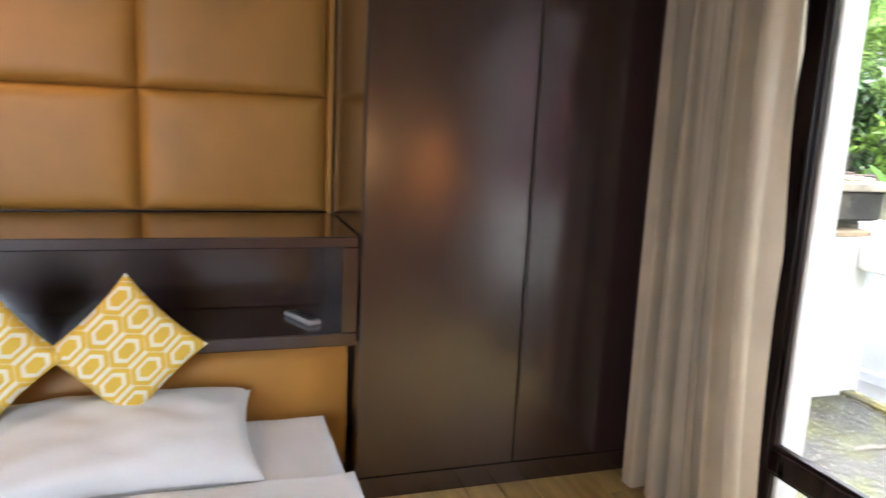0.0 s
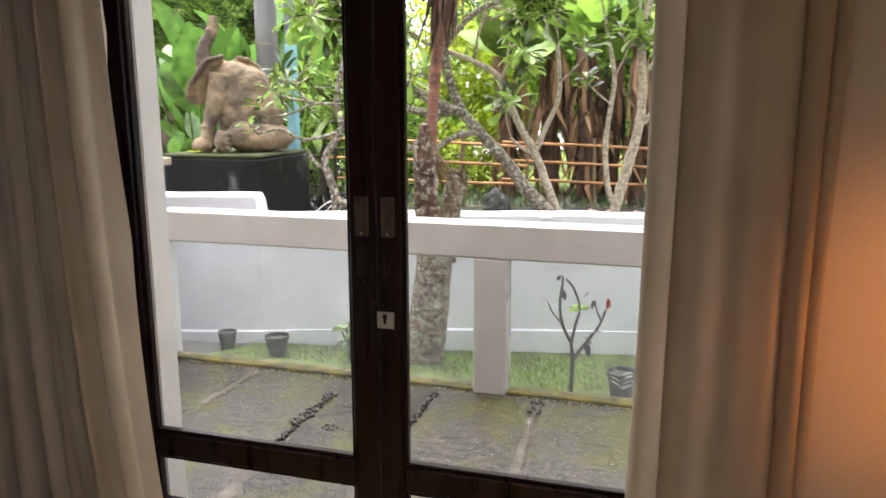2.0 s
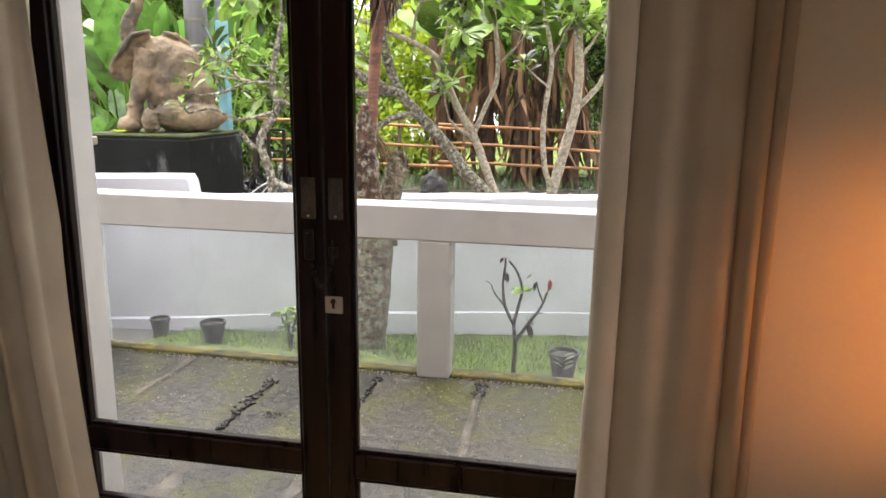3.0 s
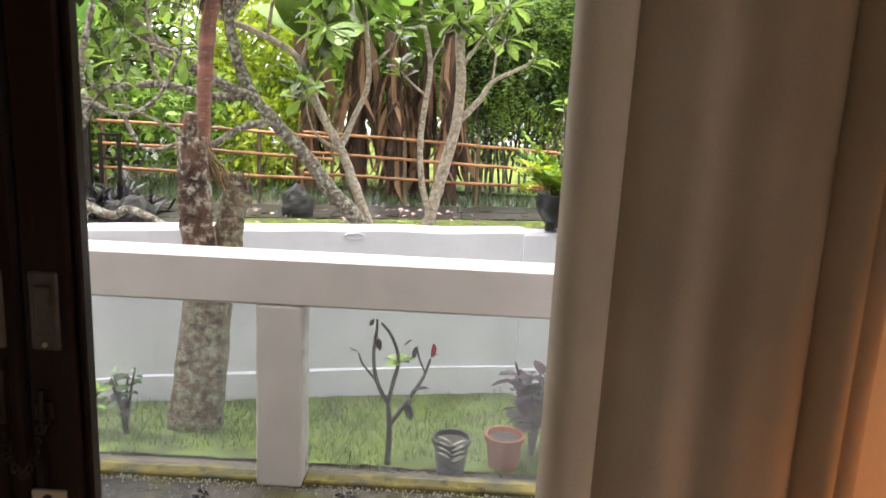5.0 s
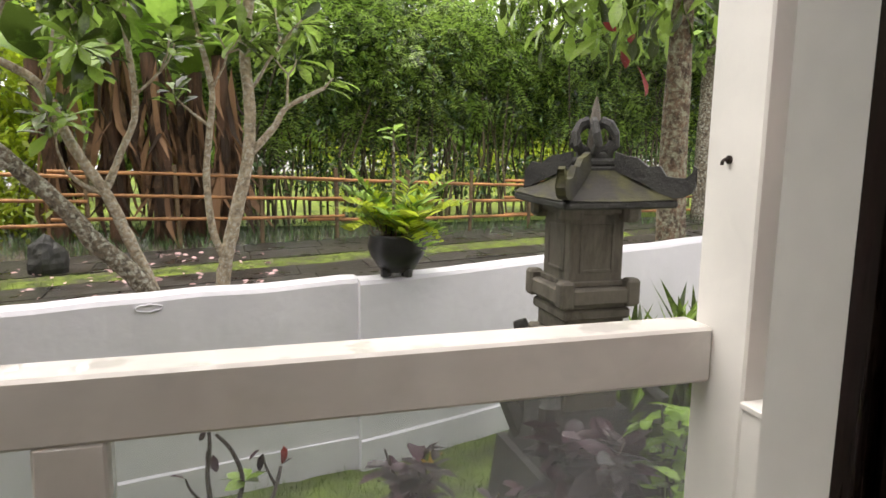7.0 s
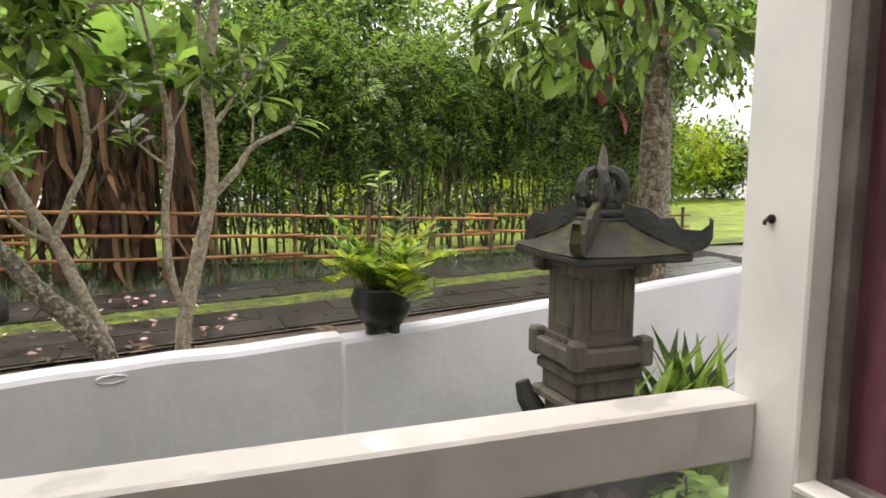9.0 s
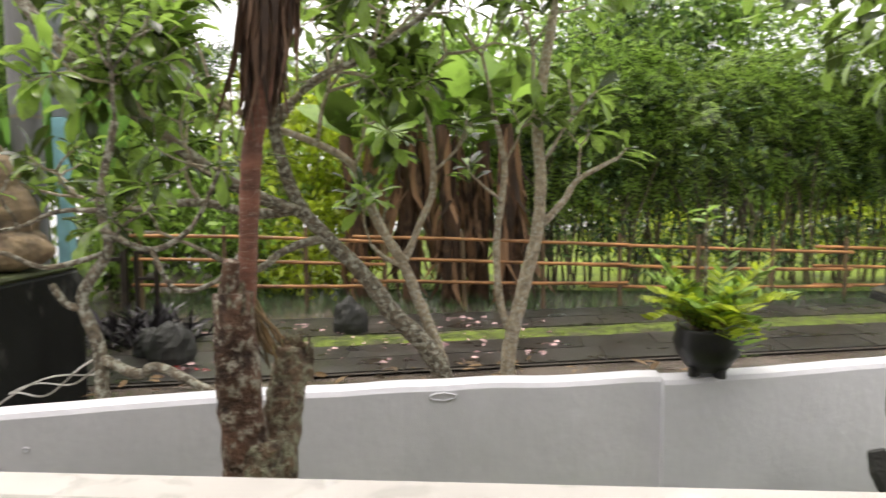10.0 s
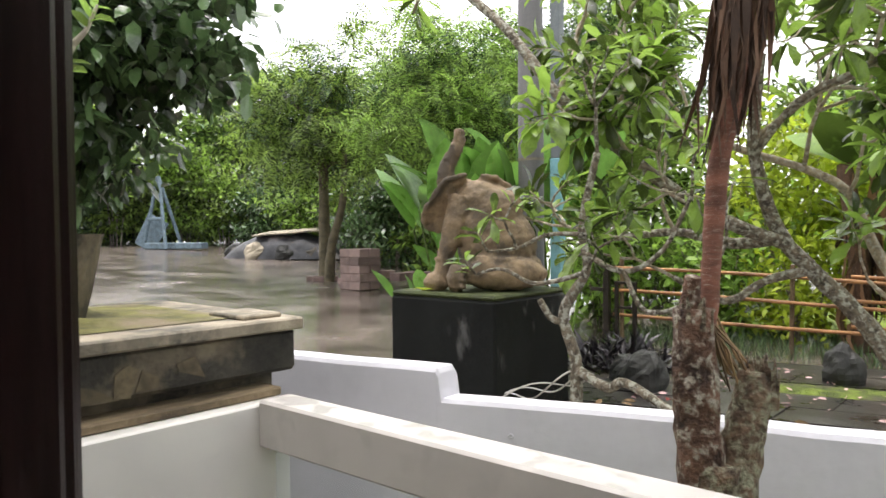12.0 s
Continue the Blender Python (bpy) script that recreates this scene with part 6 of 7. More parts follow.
croton(0.95, 0.62, bed_z(0.62), 0.5, 0.24, 66, 1, "dark purple croton with a yellow young leaf", [LEAF_PURPLE])
twiggy("yellow_leaf_tuft", "yellow young leaves among purple croton leaves", [([(0.98, 0.6, -0.1), (1.0, 0.6, 0.25)], 0.005)],
       [("oval", material("yellow_leaf", (0.55, 0.33, 0.04), 0.5, vary=0.2, translucent=0.3), [((1.0, 0.6, 0.25), (0.1, -0.5, 0.8), 0.1), ((1.0, 0.6, 0.25), (-0.4, -0.3, 0.7), 0.08), ((1.0, 0.6, 0.25), (0.5, -0.1, 0.6), 0.08)])], DARKSTEM)
croton(1.55, 0.42, bed_z(0.42), 0.52, 0.34, 84, 2, "purple-black glossy croton at the foot of the shrine", [LEAF_PURPLE])
croton(1.98, 0.5, bed_z(0.5), 0.62, 0.26, 46, 3, "leafy light green shrub beside the shrine", [LEAF_LIGHT, LEAF_FRANG])
croton(1.9, 0.3, bed_z(0.3), 0.4, 0.2, 30, 9, "low light green shrub beside the shrine", [LEAF_LIGHT])
croton(-1.1, 0.55, bed_z(0.55), 0.28, 0.15, 30, 4, "small light green seedling behind the glass", [LEAF_LIGHT])
croton(-0.95, 0.6, bed_z(0.6), 0.34, 0.14, 20, 6, "small dark seedling behind the glass", [LEAF_PURPLE, LEAF_DARK])
croton(1.3, 0.55, bed_z(0.55), 0.3, 0.14, 22, 7, "thin dark seedling in the grass", [LEAF_PURPLE])
P = [(0.57 + 0.02 * math.cos(a), 0.34, 0.06) for a in range(8)]
twiggy("variegated_seedling", "pale striped seedling in the black pot", [([(0.57, 0.3, bed_z(0.3)), (0.57, 0.27, 0.06)], 0.004)],
       [("lance", material("pale_leaf", (0.5, 0.55, 0.42), 0.5, vary=0.1, translucent=0.3), [((0.57, 0.275, 0.0 + 0.012 * i), ((-1) ** i * 0.8, -0.1, 0.5), 0.07) for i in range(8)])], DARKSTEM, "seedling")

# upright sword-leaved plants by the far end of the bed
for i, (x, y) in enumerate(((2.72, 1.75), (2.9, 1.7), (3.1, 1.72), (2.3, 1.35))):
    rng = np.random.default_rng(60 + i)
    n = 16
    P = np.stack([rng.normal(x, 0.06, n), rng.normal(y, 0.04, n), np.full(n, -0.3)], 1)
    W = np.stack([rng.normal(0, 0.16, n), rng.normal(0, 0.16, n), np.ones(n)], 1)
    tagged(part("sword_plant", leaf_mesh("sword_plant", "strap", P, W, rng.uniform(0.6, 0.98, n), LEAF_FRANG, i, 2.0), None), "clump of upright green sword-shaped leaves", "plant", "sword-leaved plants")

stand = thing("metal_stand", "small dark metal stand beside the black plants", "stand")
for sx in (-3.64, -3.42):
    part("leg", Build().box(sx - 0.02, sx + 0.02, 5.88, 5.92, -0.02, 0.93, 0.003), DARKMETAL, stand)
for sz in (0.9, 0.62):
    part("bar", Build().box(-3.62, -3.44, 5.885, 5.915, sz, sz + 0.03, 0.003), DARKMETAL, stand)

# black-leaved clump beside the path
rng = np.random.default_rng(15)
n = 260
P = np.stack([rng.normal(-3.45, 0.24, n), rng.normal(5.6, 0.2, n), np.full(n, 0.0)], 1)
W = np.stack([rng.normal(0, 0.6, n), rng.normal(0, 0.6, n), np.abs(rng.normal(0.6, 0.3, n))], 1)
tagged(part("black_grass_clump", leaf_mesh("black_grass_clump", "strap", P, W, rng.uniform(0.25, 0.5, n), material("black_leaf", (0.03, 0.025, 0.03), 0.35, vary=0.4, island=0.6), 2), None),
       "clump of black strap-leaved plants beside the path", "plant")
tagged(part("red_petals", leaf_mesh("red_petals", "oval", [(-2.7 + 0.06 * i, 4.42 + 0.03 * (i % 3), 0.04) for i in range(7)], [(math.cos(i), math.sin(i), 0.1) for i in range(7)], [0.09] * 7, RED, 1), None),
       "fallen red flower petals", "petals", kind="stuff")


# grass
def grass(name, label, xs, ys, zfn, n, h0, h1, mat, seed, keep=None):
    rng = np.random.default_rng(seed)
    x, y = rng.uniform(*xs, n), rng.uniform(*ys, n)
    if keep is not None:
        k = np.array([keep(a, b) for a, b in zip(x, y)])
        x, y = x[k], y[k]
    z = np.array([zfn(a, b) for a, b in zip(x, y)]) - 0.005
    W = np.stack([rng.normal(0, 0.35, len(x)), rng.normal(0, 0.35, len(x)), np.ones(len(x))], 1)
    return tagged(part(name, leaf_mesh(name, "blade", np.stack([x, y, z], 1), W, rng.uniform(h0, h1, len(x)), mat, seed, 1.5), None), label, "grass", kind="stuff")


structure("bed_turf", Build().grid(lambda u, v: ((-2.0 + 6.2 * u), 0.34 + (wall_y(-2.0 + 6.2 * u) - 0.36) * v,
                                                 ground_z(-2.0 + 6.2 * u, 0.34 + (wall_y(-2.0 + 6.2 * u) - 0.36) * v) + 0.012 + 0.012 * noise.noise(Vector((u * 60, v * 20, 0)))), 90, 20),
          material("bed_turf", (0.11, 0.155, 0.03), 0.9, vary=0.45, scale=5, fine=90, bump=1.0, dist=0.03), "green turf in the garden bed", "lawn")
grass("bed_grass", "short green grass in the garden bed", (-2.0, 4.0), (0.3, 2.6), ground_z, 40000, 0.03, 0.075, GRASS, 1,
      lambda a, b: b < wall_y(a) - 0.03 and (b > 0.42 or noise.noise(Vector((a * 3, b * 3, 0))) > 0.2))
MOSS = material("bright_moss", (0.12, 0.16, 0.02), 0.9, vary=0.5, scale=9, fine=90, bump=1.0, spots=(0.07, 0.065, 0.035), spot_scale=3, spot_cut=(0.5, 0.6), dist=0.03)


def moss_pt(u, v):
    w = 0.16 * noise.noise(Vector((u * 11, 3 + v, 0))) * (2 * v - 1)
    p = path_pt(2.2 + 8 * u, 1.06 + 0.53 * v + w * 0.5)
    return (p[0], p[1], 0.026 + 0.02 * math.sin(math.pi * v) + 0.012 * noise.noise(Vector((u * 160, v * 12, 0))))


tagged(part("moss_strip", Build().grid(moss_pt, 240, 12), MOSS, smooth=True), "strip of bright green moss between the path slabs", "moss", kind="stuff")
grass("turf", "short bright turf growing on the moss strip", (-4.2, 8.2), (4.6, 8.4), lambda a, b: 0.03, 30000, 0.025, 0.07, GRASS, 8, lambda a, b: 1.08 < b - 3.65 - 0.25 * (a + 4.2) < 1.56)
grass("verge_grass", "ragged grass under the bamboo fence", (-4.5, 8.5), (6.8, 9.6), lambda a, b: 0.0, 10000, 0.06, 0.22, LEAF_DARK, 3, lambda a, b: b > fence_line(a) - 0.35)
structure("lawn", Build().grid(lambda u, v: (-4 + 26 * u, 9.3 + 14 * v, 0.03 + 0.03 * noise.noise(Vector((u * 20, v * 14, 0)))), 40, 24),
          material("sunlit_lawn", (0.22, 0.3, 0.03), 0.7, vary=0.35, scale=1.5, fine=30, bump=0.5), "bright yellow-green lawn beyond the fence", "lawn")


def bush(name, label, centre, radii, n_clump, per, size, clump_r, mat, seed, kind="lance", droop=0.2, stems=6, hollow=0.4, stem_mat=None, category="bush"):
    rng = np.random.default_rng(seed)
    t = thing(name, label, category)
    P, W, S = clumps(rng, centre, radii, n_clump, per, size, clump_r, droop, hollow)
    keep = P[:, 2] > ground_z(float(centre[0]), float(centre[1])) + 0.03
    part("crown", leaf_mesh("crown", kind, P[keep], W[keep], S[keep], mat, seed), None, t)
    sb = Build()
    g = ground_z(float(centre[0]), float(centre[1]))
    for i in range(stems):
        a = rng.uniform(0, 6.28)
        r = rng.uniform(0.2, 0.75)
        tx, ty = centre[0] + radii[0] * r * math.cos(a), centre[1] + radii[1] * r * math.sin(a)
        sb.tube([(centre[0] + 0.3 * radii[0] * r * math.cos(a), centre[1] + 0.3 * radii[1] * r * math.sin(a), g - 0.05), ((centre[0] + tx) / 2, (centre[1] + ty) / 2, g + (centre[2] - g) * 0.6),
                 (tx, ty, centre[2] + radii[2] * 0.4)], [0.02 + radii[2] * 0.008, 0.016 + radii[2] * 0.005, 0.008], 6, 0.1, seed=i)
    part("stems", sb, stem_mat or BARK, t)
    return t


# tall hedge of thin stems behind the fence
HEDGESTEM = material("hedge_stem", (0.12, 0.1, 0.06), 0.8, vary=0.4, island=0.5, bump=0.3)
rnd = random.Random(33)
for i in range(11):
    x = 0.9 + i * 0.82
    y = fence_line(x) + 1.5 + rnd.uniform(-0.3, 0.5)
    rng = np.random.default_rng(200 + i)
    t = thing("hedge_shrub", "tall dark green hedge shrub with many thin stems", "shrub", "tall hedge behind the fence")
    sb = Build()
    for k in range(13):
        sx, sy = x + rng.normal(0, 0.3), y + rng.normal(0, 0.25)
        sb.tube([(sx, sy, -0.05), (sx + rng.normal(0, 0.12), sy + rng.normal(0, 0.1), 1.1), (sx + rng.normal(0, 0.3), sy + rng.normal(0, 0.2), 2.6)], [0.022, 0.018, 0.01], 5, 0.1, seed=k)
    part("stems", sb, HEDGESTEM, t)
    P1, W1, S1 = clumps(rng, (x, y, 2.45), (0.8, 0.6, 1.3 + 0.15 * (i % 3)), 110, 9, 0.4, 0.13, 0.5, 0.2)
    part("crown", leaf_mesh("crown", "frond", P1, W1, S1, LEAF_MID if i % 3 else LEAF_FRANG, 300 + i), None, t)
    # dark leaf colour here paints the shade within the hedge crown
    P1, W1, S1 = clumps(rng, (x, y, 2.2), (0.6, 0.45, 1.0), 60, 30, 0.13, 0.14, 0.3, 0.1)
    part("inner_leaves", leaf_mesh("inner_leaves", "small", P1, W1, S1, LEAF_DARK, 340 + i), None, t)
    # low leaves take the same dark colour, as shade under the crown
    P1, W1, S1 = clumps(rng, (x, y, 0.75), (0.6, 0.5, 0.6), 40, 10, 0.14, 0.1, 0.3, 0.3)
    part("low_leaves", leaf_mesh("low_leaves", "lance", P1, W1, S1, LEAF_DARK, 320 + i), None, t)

DRYLEAF = material("dry_banana_leaf", (0.21, 0.12, 0.065), 0.8, vary=0.5, island=0.9, translucent=0.2, bump=0.3)
# brown banana stems with hanging dead leaves
for i, (x, y, h) in enumerate(((-1.7, 8.5, 2.3), (-0.95, 8.3, 2.5), (-0.42, 8.2, 2.4), (-0.05, 8.5, 2.2), (0.38, 8.15, 2.4))):
    rng = np.random.default_rng(400 + i)
    t = thing("banana_plant", "banana plant with brown fibrous stem and hanging dead leaves", "banana plant", "banana plants behind the fence")
    b, _ = limb([(x, y, -0.1), (x + rng.normal(0, .05), y, h * 0.5), (x + rng.normal(0, .1), y, h)], 0.14, 0.09, 10, i, 0.12)
    part("stem", b, material("banana_stem", (0.11, 0.06, 0.035), 0.85, vary=0.4, scale=5, bump=0.6, stretch=(5, 5, 0.6)) if i == 0 else bpy.data.materials["banana_stem"], t, smooth=True)
    n = 44
    zz, aa = rng.uniform(h * 0.35, h * 1.0, n), rng.uniform(0, 6.28, n)
    P = np.stack([x + 0.12 * np.cos(aa), y + 0.12 * np.sin(aa), zz], 1)
    W = np.stack([0.15 * np.cos(aa), 0.15 * np.sin(aa), -np.ones(n)], 1) + rng.normal(0, 0.06, (n, 3))
    part("dead_leaves", leaf_mesh("dead_leaves", "strap", P, W, rng.uniform(0.4, 1.1, n) * 1.2, DRYLEAF, i, 1.5), None, t, "hanging dry brown leaves")
    P, W, S = [], [], []
    whorl(P, W, S, (x, y, h), (rng.normal(0, .1), rng.normal(0, .1), 1), 6, 1.25, rng, 0.42)
    part("leaves", leaf_mesh("leaves", "broad", P, W, S, LEAF_MID, i, 0.4), None, t, "broad green leaves")

# broad-leaved clump behind the statue
for i, (x, y, h) in enumerate(((-4.75, 4.0, 0.9), (-4.9, 4.8, 1.7), (-4.6, 5.2, 2.0), (-5.3, 5.2, 1.7), (-5.2, 5.8, 2.2), (-4.4, 4.9, 1.7), (-4.2, 5.5, 1.9))):
    rng = np.random.default_rng(500 + i)
    t = thing("canna_clump", "clump of broad bright green leaves behind the statue", "plant", "broad-leaved plants")
    P, W, S = [], [], []
    sb = Build()
    for k in range(9):
        a, r = rng.uniform(0, 6.28), rng.uniform(0, 0.3)
        bx2, by2 = x + r * math.cos(a), y + r * math.sin(a)
        hh = h * rng.uniform(0.5, 1.1)
        d = Vector((math.cos(a) * 0.5, math.sin(a) * 0.5, 1))
        p1 = (bx2 + d.x * hh * 0.4, by2 + d.y * hh * 0.4, hh)
        sb.tube([(bx2, by2, 0), p1], [0.018, 0.01], 6)
        P.append(p1), W.append(d + Vector((0, 0, rng.uniform(-0.6, 0.2)))), S.append(rng.uniform(0.6, 1.05) * (0.5 if i == 0 else 1))
    part("stalks", sb, LEAF_FRANG, t)
    part("leaves", leaf_mesh("leaves", "broad", P, W, S, LEAF_CANNA, i, 0.5), None, t)

# shrubs behind and beyond
bush("shrub", "light green shrub behind the path", (-3.6, 8.9, 0.9), (1.0, 0.8, 1.0), 150, 12, 0.16, 0.12, LEAF_LIGHT, 71, "oval")
bush("shrub", "yellow-flecked green shrub behind the path", (-2.4, 8.8, 0.7), (0.9, 0.7, 0.9), 130, 12, 0.13, 0.12, LEAF_YELLOW, 72, "oval")
bush("shrub", "light green shrub behind the fence", (-4.9, 7.9, 1.1), (0.9, 0.8, 1.2), 150, 12, 0.17, 0.12, LEAF_MID, 73, "oval")
bush("shrub", "dense green shrub behind the fence", (-2.9, 9.8, 2.1), (1.4, 0.9, 1.4), 170, 14, 0.17, 0.14, LEAF_YELLOW, 74, "oval")
bush("shrub", "dense light green shrub behind the fence", (-0.6, 10.3, 2.6), (2.0, 0.9, 1.7), 300, 14, 0.2, 0.15, LEAF_LIGHT, 75, "oval")
bush("shrub", "yellow-green shrub on the lawn", (3.5, 12.0, 0.6), (2.2, 0.8, 0.6), 160, 12, 0.14, 0.12, LEAF_YELLOW, 76)
bush("shrub", "yellow-green shrub on the lawn", (7.2, 13.2, 0.7), (2.2, 0.8, 0.7), 160, 12, 0.14, 0.12, LEAF_YELLOW, 77)


def tree(name, label, x, y, height, r_trunk, crown, n_clump, per, size, clump_r, mat, seed, kind="small", lean=(0, 0), bark=None, droop=0.3, hollow=0.35, limbs=6):
    rng = np.random.default_rng(seed)
    t = thing(name, label, "tree")
    g = ground_z(x, y)
    (cx, cy, cz), rad = crown
    b, out = limb([(x, y, g - 0.1), (x + lean[0] * 0.3, y + lean[1] * 0.3, g + height * 0.35), (x + lean[0] * 0.6, y + lean[1] * 0.6, g + height * 0.65), (cx, cy, cz + rad[2] * 0.4)], r_trunk, r_trunk * 0.35, 12, seed, 0.08)
    part("trunk", b, bark or BARK, t, smooth=True)
    lb = Build()
    for k in range(limbs):
        s = out[int(len(out) * rng.uniform(0.4, 0.85))]
        d = Vector(rng.normal(size=3)).normalized()
        e = Vector((cx + d.x * rad[0] * 0.8, cy + d.y * rad[1] * 0.8, cz + d.z * rad[2] * 0.6))
        lb.tube([s, s.lerp(e, 0.5) + Vector((0, 0, 0.15)), e], [r_trunk * 0.4, r_trunk * 0.25, r_trunk * 0.1], 6, 0.1, seed=k)
    part("limbs", lb, bark or BARK, t)
    # darker leaves fill the core: the crown's inner shade set by colour
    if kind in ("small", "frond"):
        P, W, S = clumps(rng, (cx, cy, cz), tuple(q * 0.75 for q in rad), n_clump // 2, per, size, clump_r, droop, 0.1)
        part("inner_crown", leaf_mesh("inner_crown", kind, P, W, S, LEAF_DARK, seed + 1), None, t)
    P, W, S = clumps(rng, (cx, cy, cz), rad, n_clump, per, size, clump_r, droop, hollow)
    part("crown", leaf_mesh("crown", kind, P, W, S, mat, seed), None, t)
    return t


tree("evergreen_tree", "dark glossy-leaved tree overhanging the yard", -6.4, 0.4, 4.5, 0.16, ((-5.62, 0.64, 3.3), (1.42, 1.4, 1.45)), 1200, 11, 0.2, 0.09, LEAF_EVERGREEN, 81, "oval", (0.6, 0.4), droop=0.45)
tree("almond_tree", "spotted grey trunk with large round leaves", 3.62, 2.95, 4.0, 0.13, ((3.2, 3.0, 3.0), (1.4, 1.1, 0.95)), 150, 9, 0.24, 0.1, LEAF_FRANG, 82, "obovate", (-0.1, 0), bark=TRUNKBARK, droop=0.7)
almond = [ob for ob in bpy.data.objects if ob.name.startswith("almond_tree")][0]
rng = np.random.default_rng(91)
part("old_leaves", leaf_mesh("old_leaves", "obovate", rng.normal((3.1, 2.6, 2.3), (0.5, 0.3, 0.25), (9, 3)), rng.normal(0, 1, (9, 3)) - (0, 0, 0.8), rng.uniform(0.15, 0.24, 9), RED, 2), None, almond, "few old red leaves")
tree("feathery_tree", "airy tree with feathery light green foliage", -9.2, 9.3, 5.0, 0.14, ((-9.0, 9.2, 4.0), (2.1, 2.0, 2.1)), 210, 12, 0.46, 0.16, LEAF_LIGHT, 83, "frond", bark=HEDGESTEM, droop=0.6, limbs=9)
tree("feathery_tree", "airy tree with feathery yellow-green foliage", -13.2, 9.6, 5.0, 0.16, ((-13.2, 9.8, 4.3), (2.7, 2.6, 2.1)), 210, 12, 0.5, 0.18, LEAF_FRANG, 84, "frond", bark=HEDGESTEM, droop=0.6, limbs=9)
for trunk_x, trunk_y, trunk_h in ((-9.2, 9.3, 3.2), (-13.2, 9.6, 3.4)):
    side_stem, _ = limb([(trunk_x + 0.25, trunk_y - 0.1, ground_z(trunk_x, trunk_y) - 0.1), (trunk_x + 0.5, trunk_y - 0.2, 1.2), (trunk_x + 0.9, trunk_y - 0.2, 2.2), (trunk_x + 1.1, trunk_y - 0.3, trunk_h)], 0.13, 0.05, 10, 5, 0.12)
    owner = min((ob for ob in bpy.data.objects if ob.name.startswith("feathery_tree")), key=lambda ob: abs(ob.children[0].data.vertices[0].co.x - trunk_x))
    part("side_stem", side_stem, HEDGESTEM, owner, smooth=True)
tree("far_tree", "leafy green tree at the edge of the yard", -8.0, 13.5, 6.0, 0.18, ((-8.0, 13.5, 5.0), (3.2, 2.5, 2.6)), 170, 12, 0.65, 0.22, LEAF_MID, 85, "frond", bark=HEDGESTEM)
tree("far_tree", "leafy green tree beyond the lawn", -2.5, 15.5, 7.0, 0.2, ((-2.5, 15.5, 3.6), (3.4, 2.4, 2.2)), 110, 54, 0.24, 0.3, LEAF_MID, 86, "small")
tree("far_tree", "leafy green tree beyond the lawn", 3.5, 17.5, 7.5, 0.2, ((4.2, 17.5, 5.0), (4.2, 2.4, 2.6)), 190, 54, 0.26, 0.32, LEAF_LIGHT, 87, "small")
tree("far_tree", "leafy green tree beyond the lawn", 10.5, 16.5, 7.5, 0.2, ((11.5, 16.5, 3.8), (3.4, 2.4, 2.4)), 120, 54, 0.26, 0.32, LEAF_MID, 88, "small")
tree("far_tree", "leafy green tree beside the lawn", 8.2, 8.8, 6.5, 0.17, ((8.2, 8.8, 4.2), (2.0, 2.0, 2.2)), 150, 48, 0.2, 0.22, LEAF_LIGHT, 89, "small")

# far edge of the yard
yard = [(-12.5, 14.5), (-15.5, 14.2), (-18.5, 16.0), (-22, 16.5), (-25.5, 17.5), (-29, 17.0), (-33, 16.0), (-34, 11.5), (-35, 7.0), (-6.0, 12.0), (-37, 2.0), (-33.5, 13.9), (-31, 16.3), (-27, 18.2), (-35.5, 9.5), (-23.5, 18.5)]
for i in range(13):
    x, y = -7 + i * 2.6, 21 + (i % 3) * 0.8
    bush("far_hedge", "light green hedge beyond the lawn", (x, y, 1.5), (1.9, 1.2, 1.7), 290, 14, 0.3, 0.25, (LEAF_LIGHT, LEAF_YELLOW, LEAF_MID)[i % 3], 700 + i, "small", stems=4, hollow=0.2)
for i, (x, y) in enumerate(yard):
    bush("yard_shrub", "dense green shrub at the far edge of the yard", (x, y, (1.5 if x > -30 else 2.4) + ground_z(x, y) + 0.2 * (i % 3)), (2.3, 1.6, 1.9 if x > -30 else 2.8), 150 if x > -30 else 240, 34, 0.3, 0.2, (LEAF_MID, LEAF_DARK, LEAF_FRANG)[i % 3], 600 + i, "small", stems=5)
for i, (x, y) in enumerate(((-30, 19.8), (-34, 18.2), (-37, 14.5), (-38.5, 10.5), (-39, 6.0), (-26, 20.6), (-22, 20.2), (-40, 1.0), (-17.5, 18.6), (-36, 16.6), (-38, 12.6), (-39, 8.4))):
    bush("yard_undergrowth", "low dark undergrowth behind the yard shrubs", (x, y, 0.8 + ground_z(x, y)), (2.6, 1.4, 1.3), 150, 30, 0.34, 0.22, (LEAF_DARK, LEAF_MID)[i % 2], 670 + i, "small", stems=3, hollow=0.1)
for i, (x, y, s) in enumerate(((-20, 22, 1.0), (-27, 24, 1.1), (-35, 21, 1.2), (-14, 20, 1.0), (-42, 14, 1.2), (-44, 4, 1.2))):
    tree("distant_tree", "distant green tree beyond the yard", x, y, 6.5 * s, 0.22, ((x, y, 5.2 * s), (3.8 * s, 3.0 * s, 2.8 * s)), 420, 18, 0.42, 0.4, (LEAF_MID, LEAF_FRANG)[i % 2], 640 + i, "small")


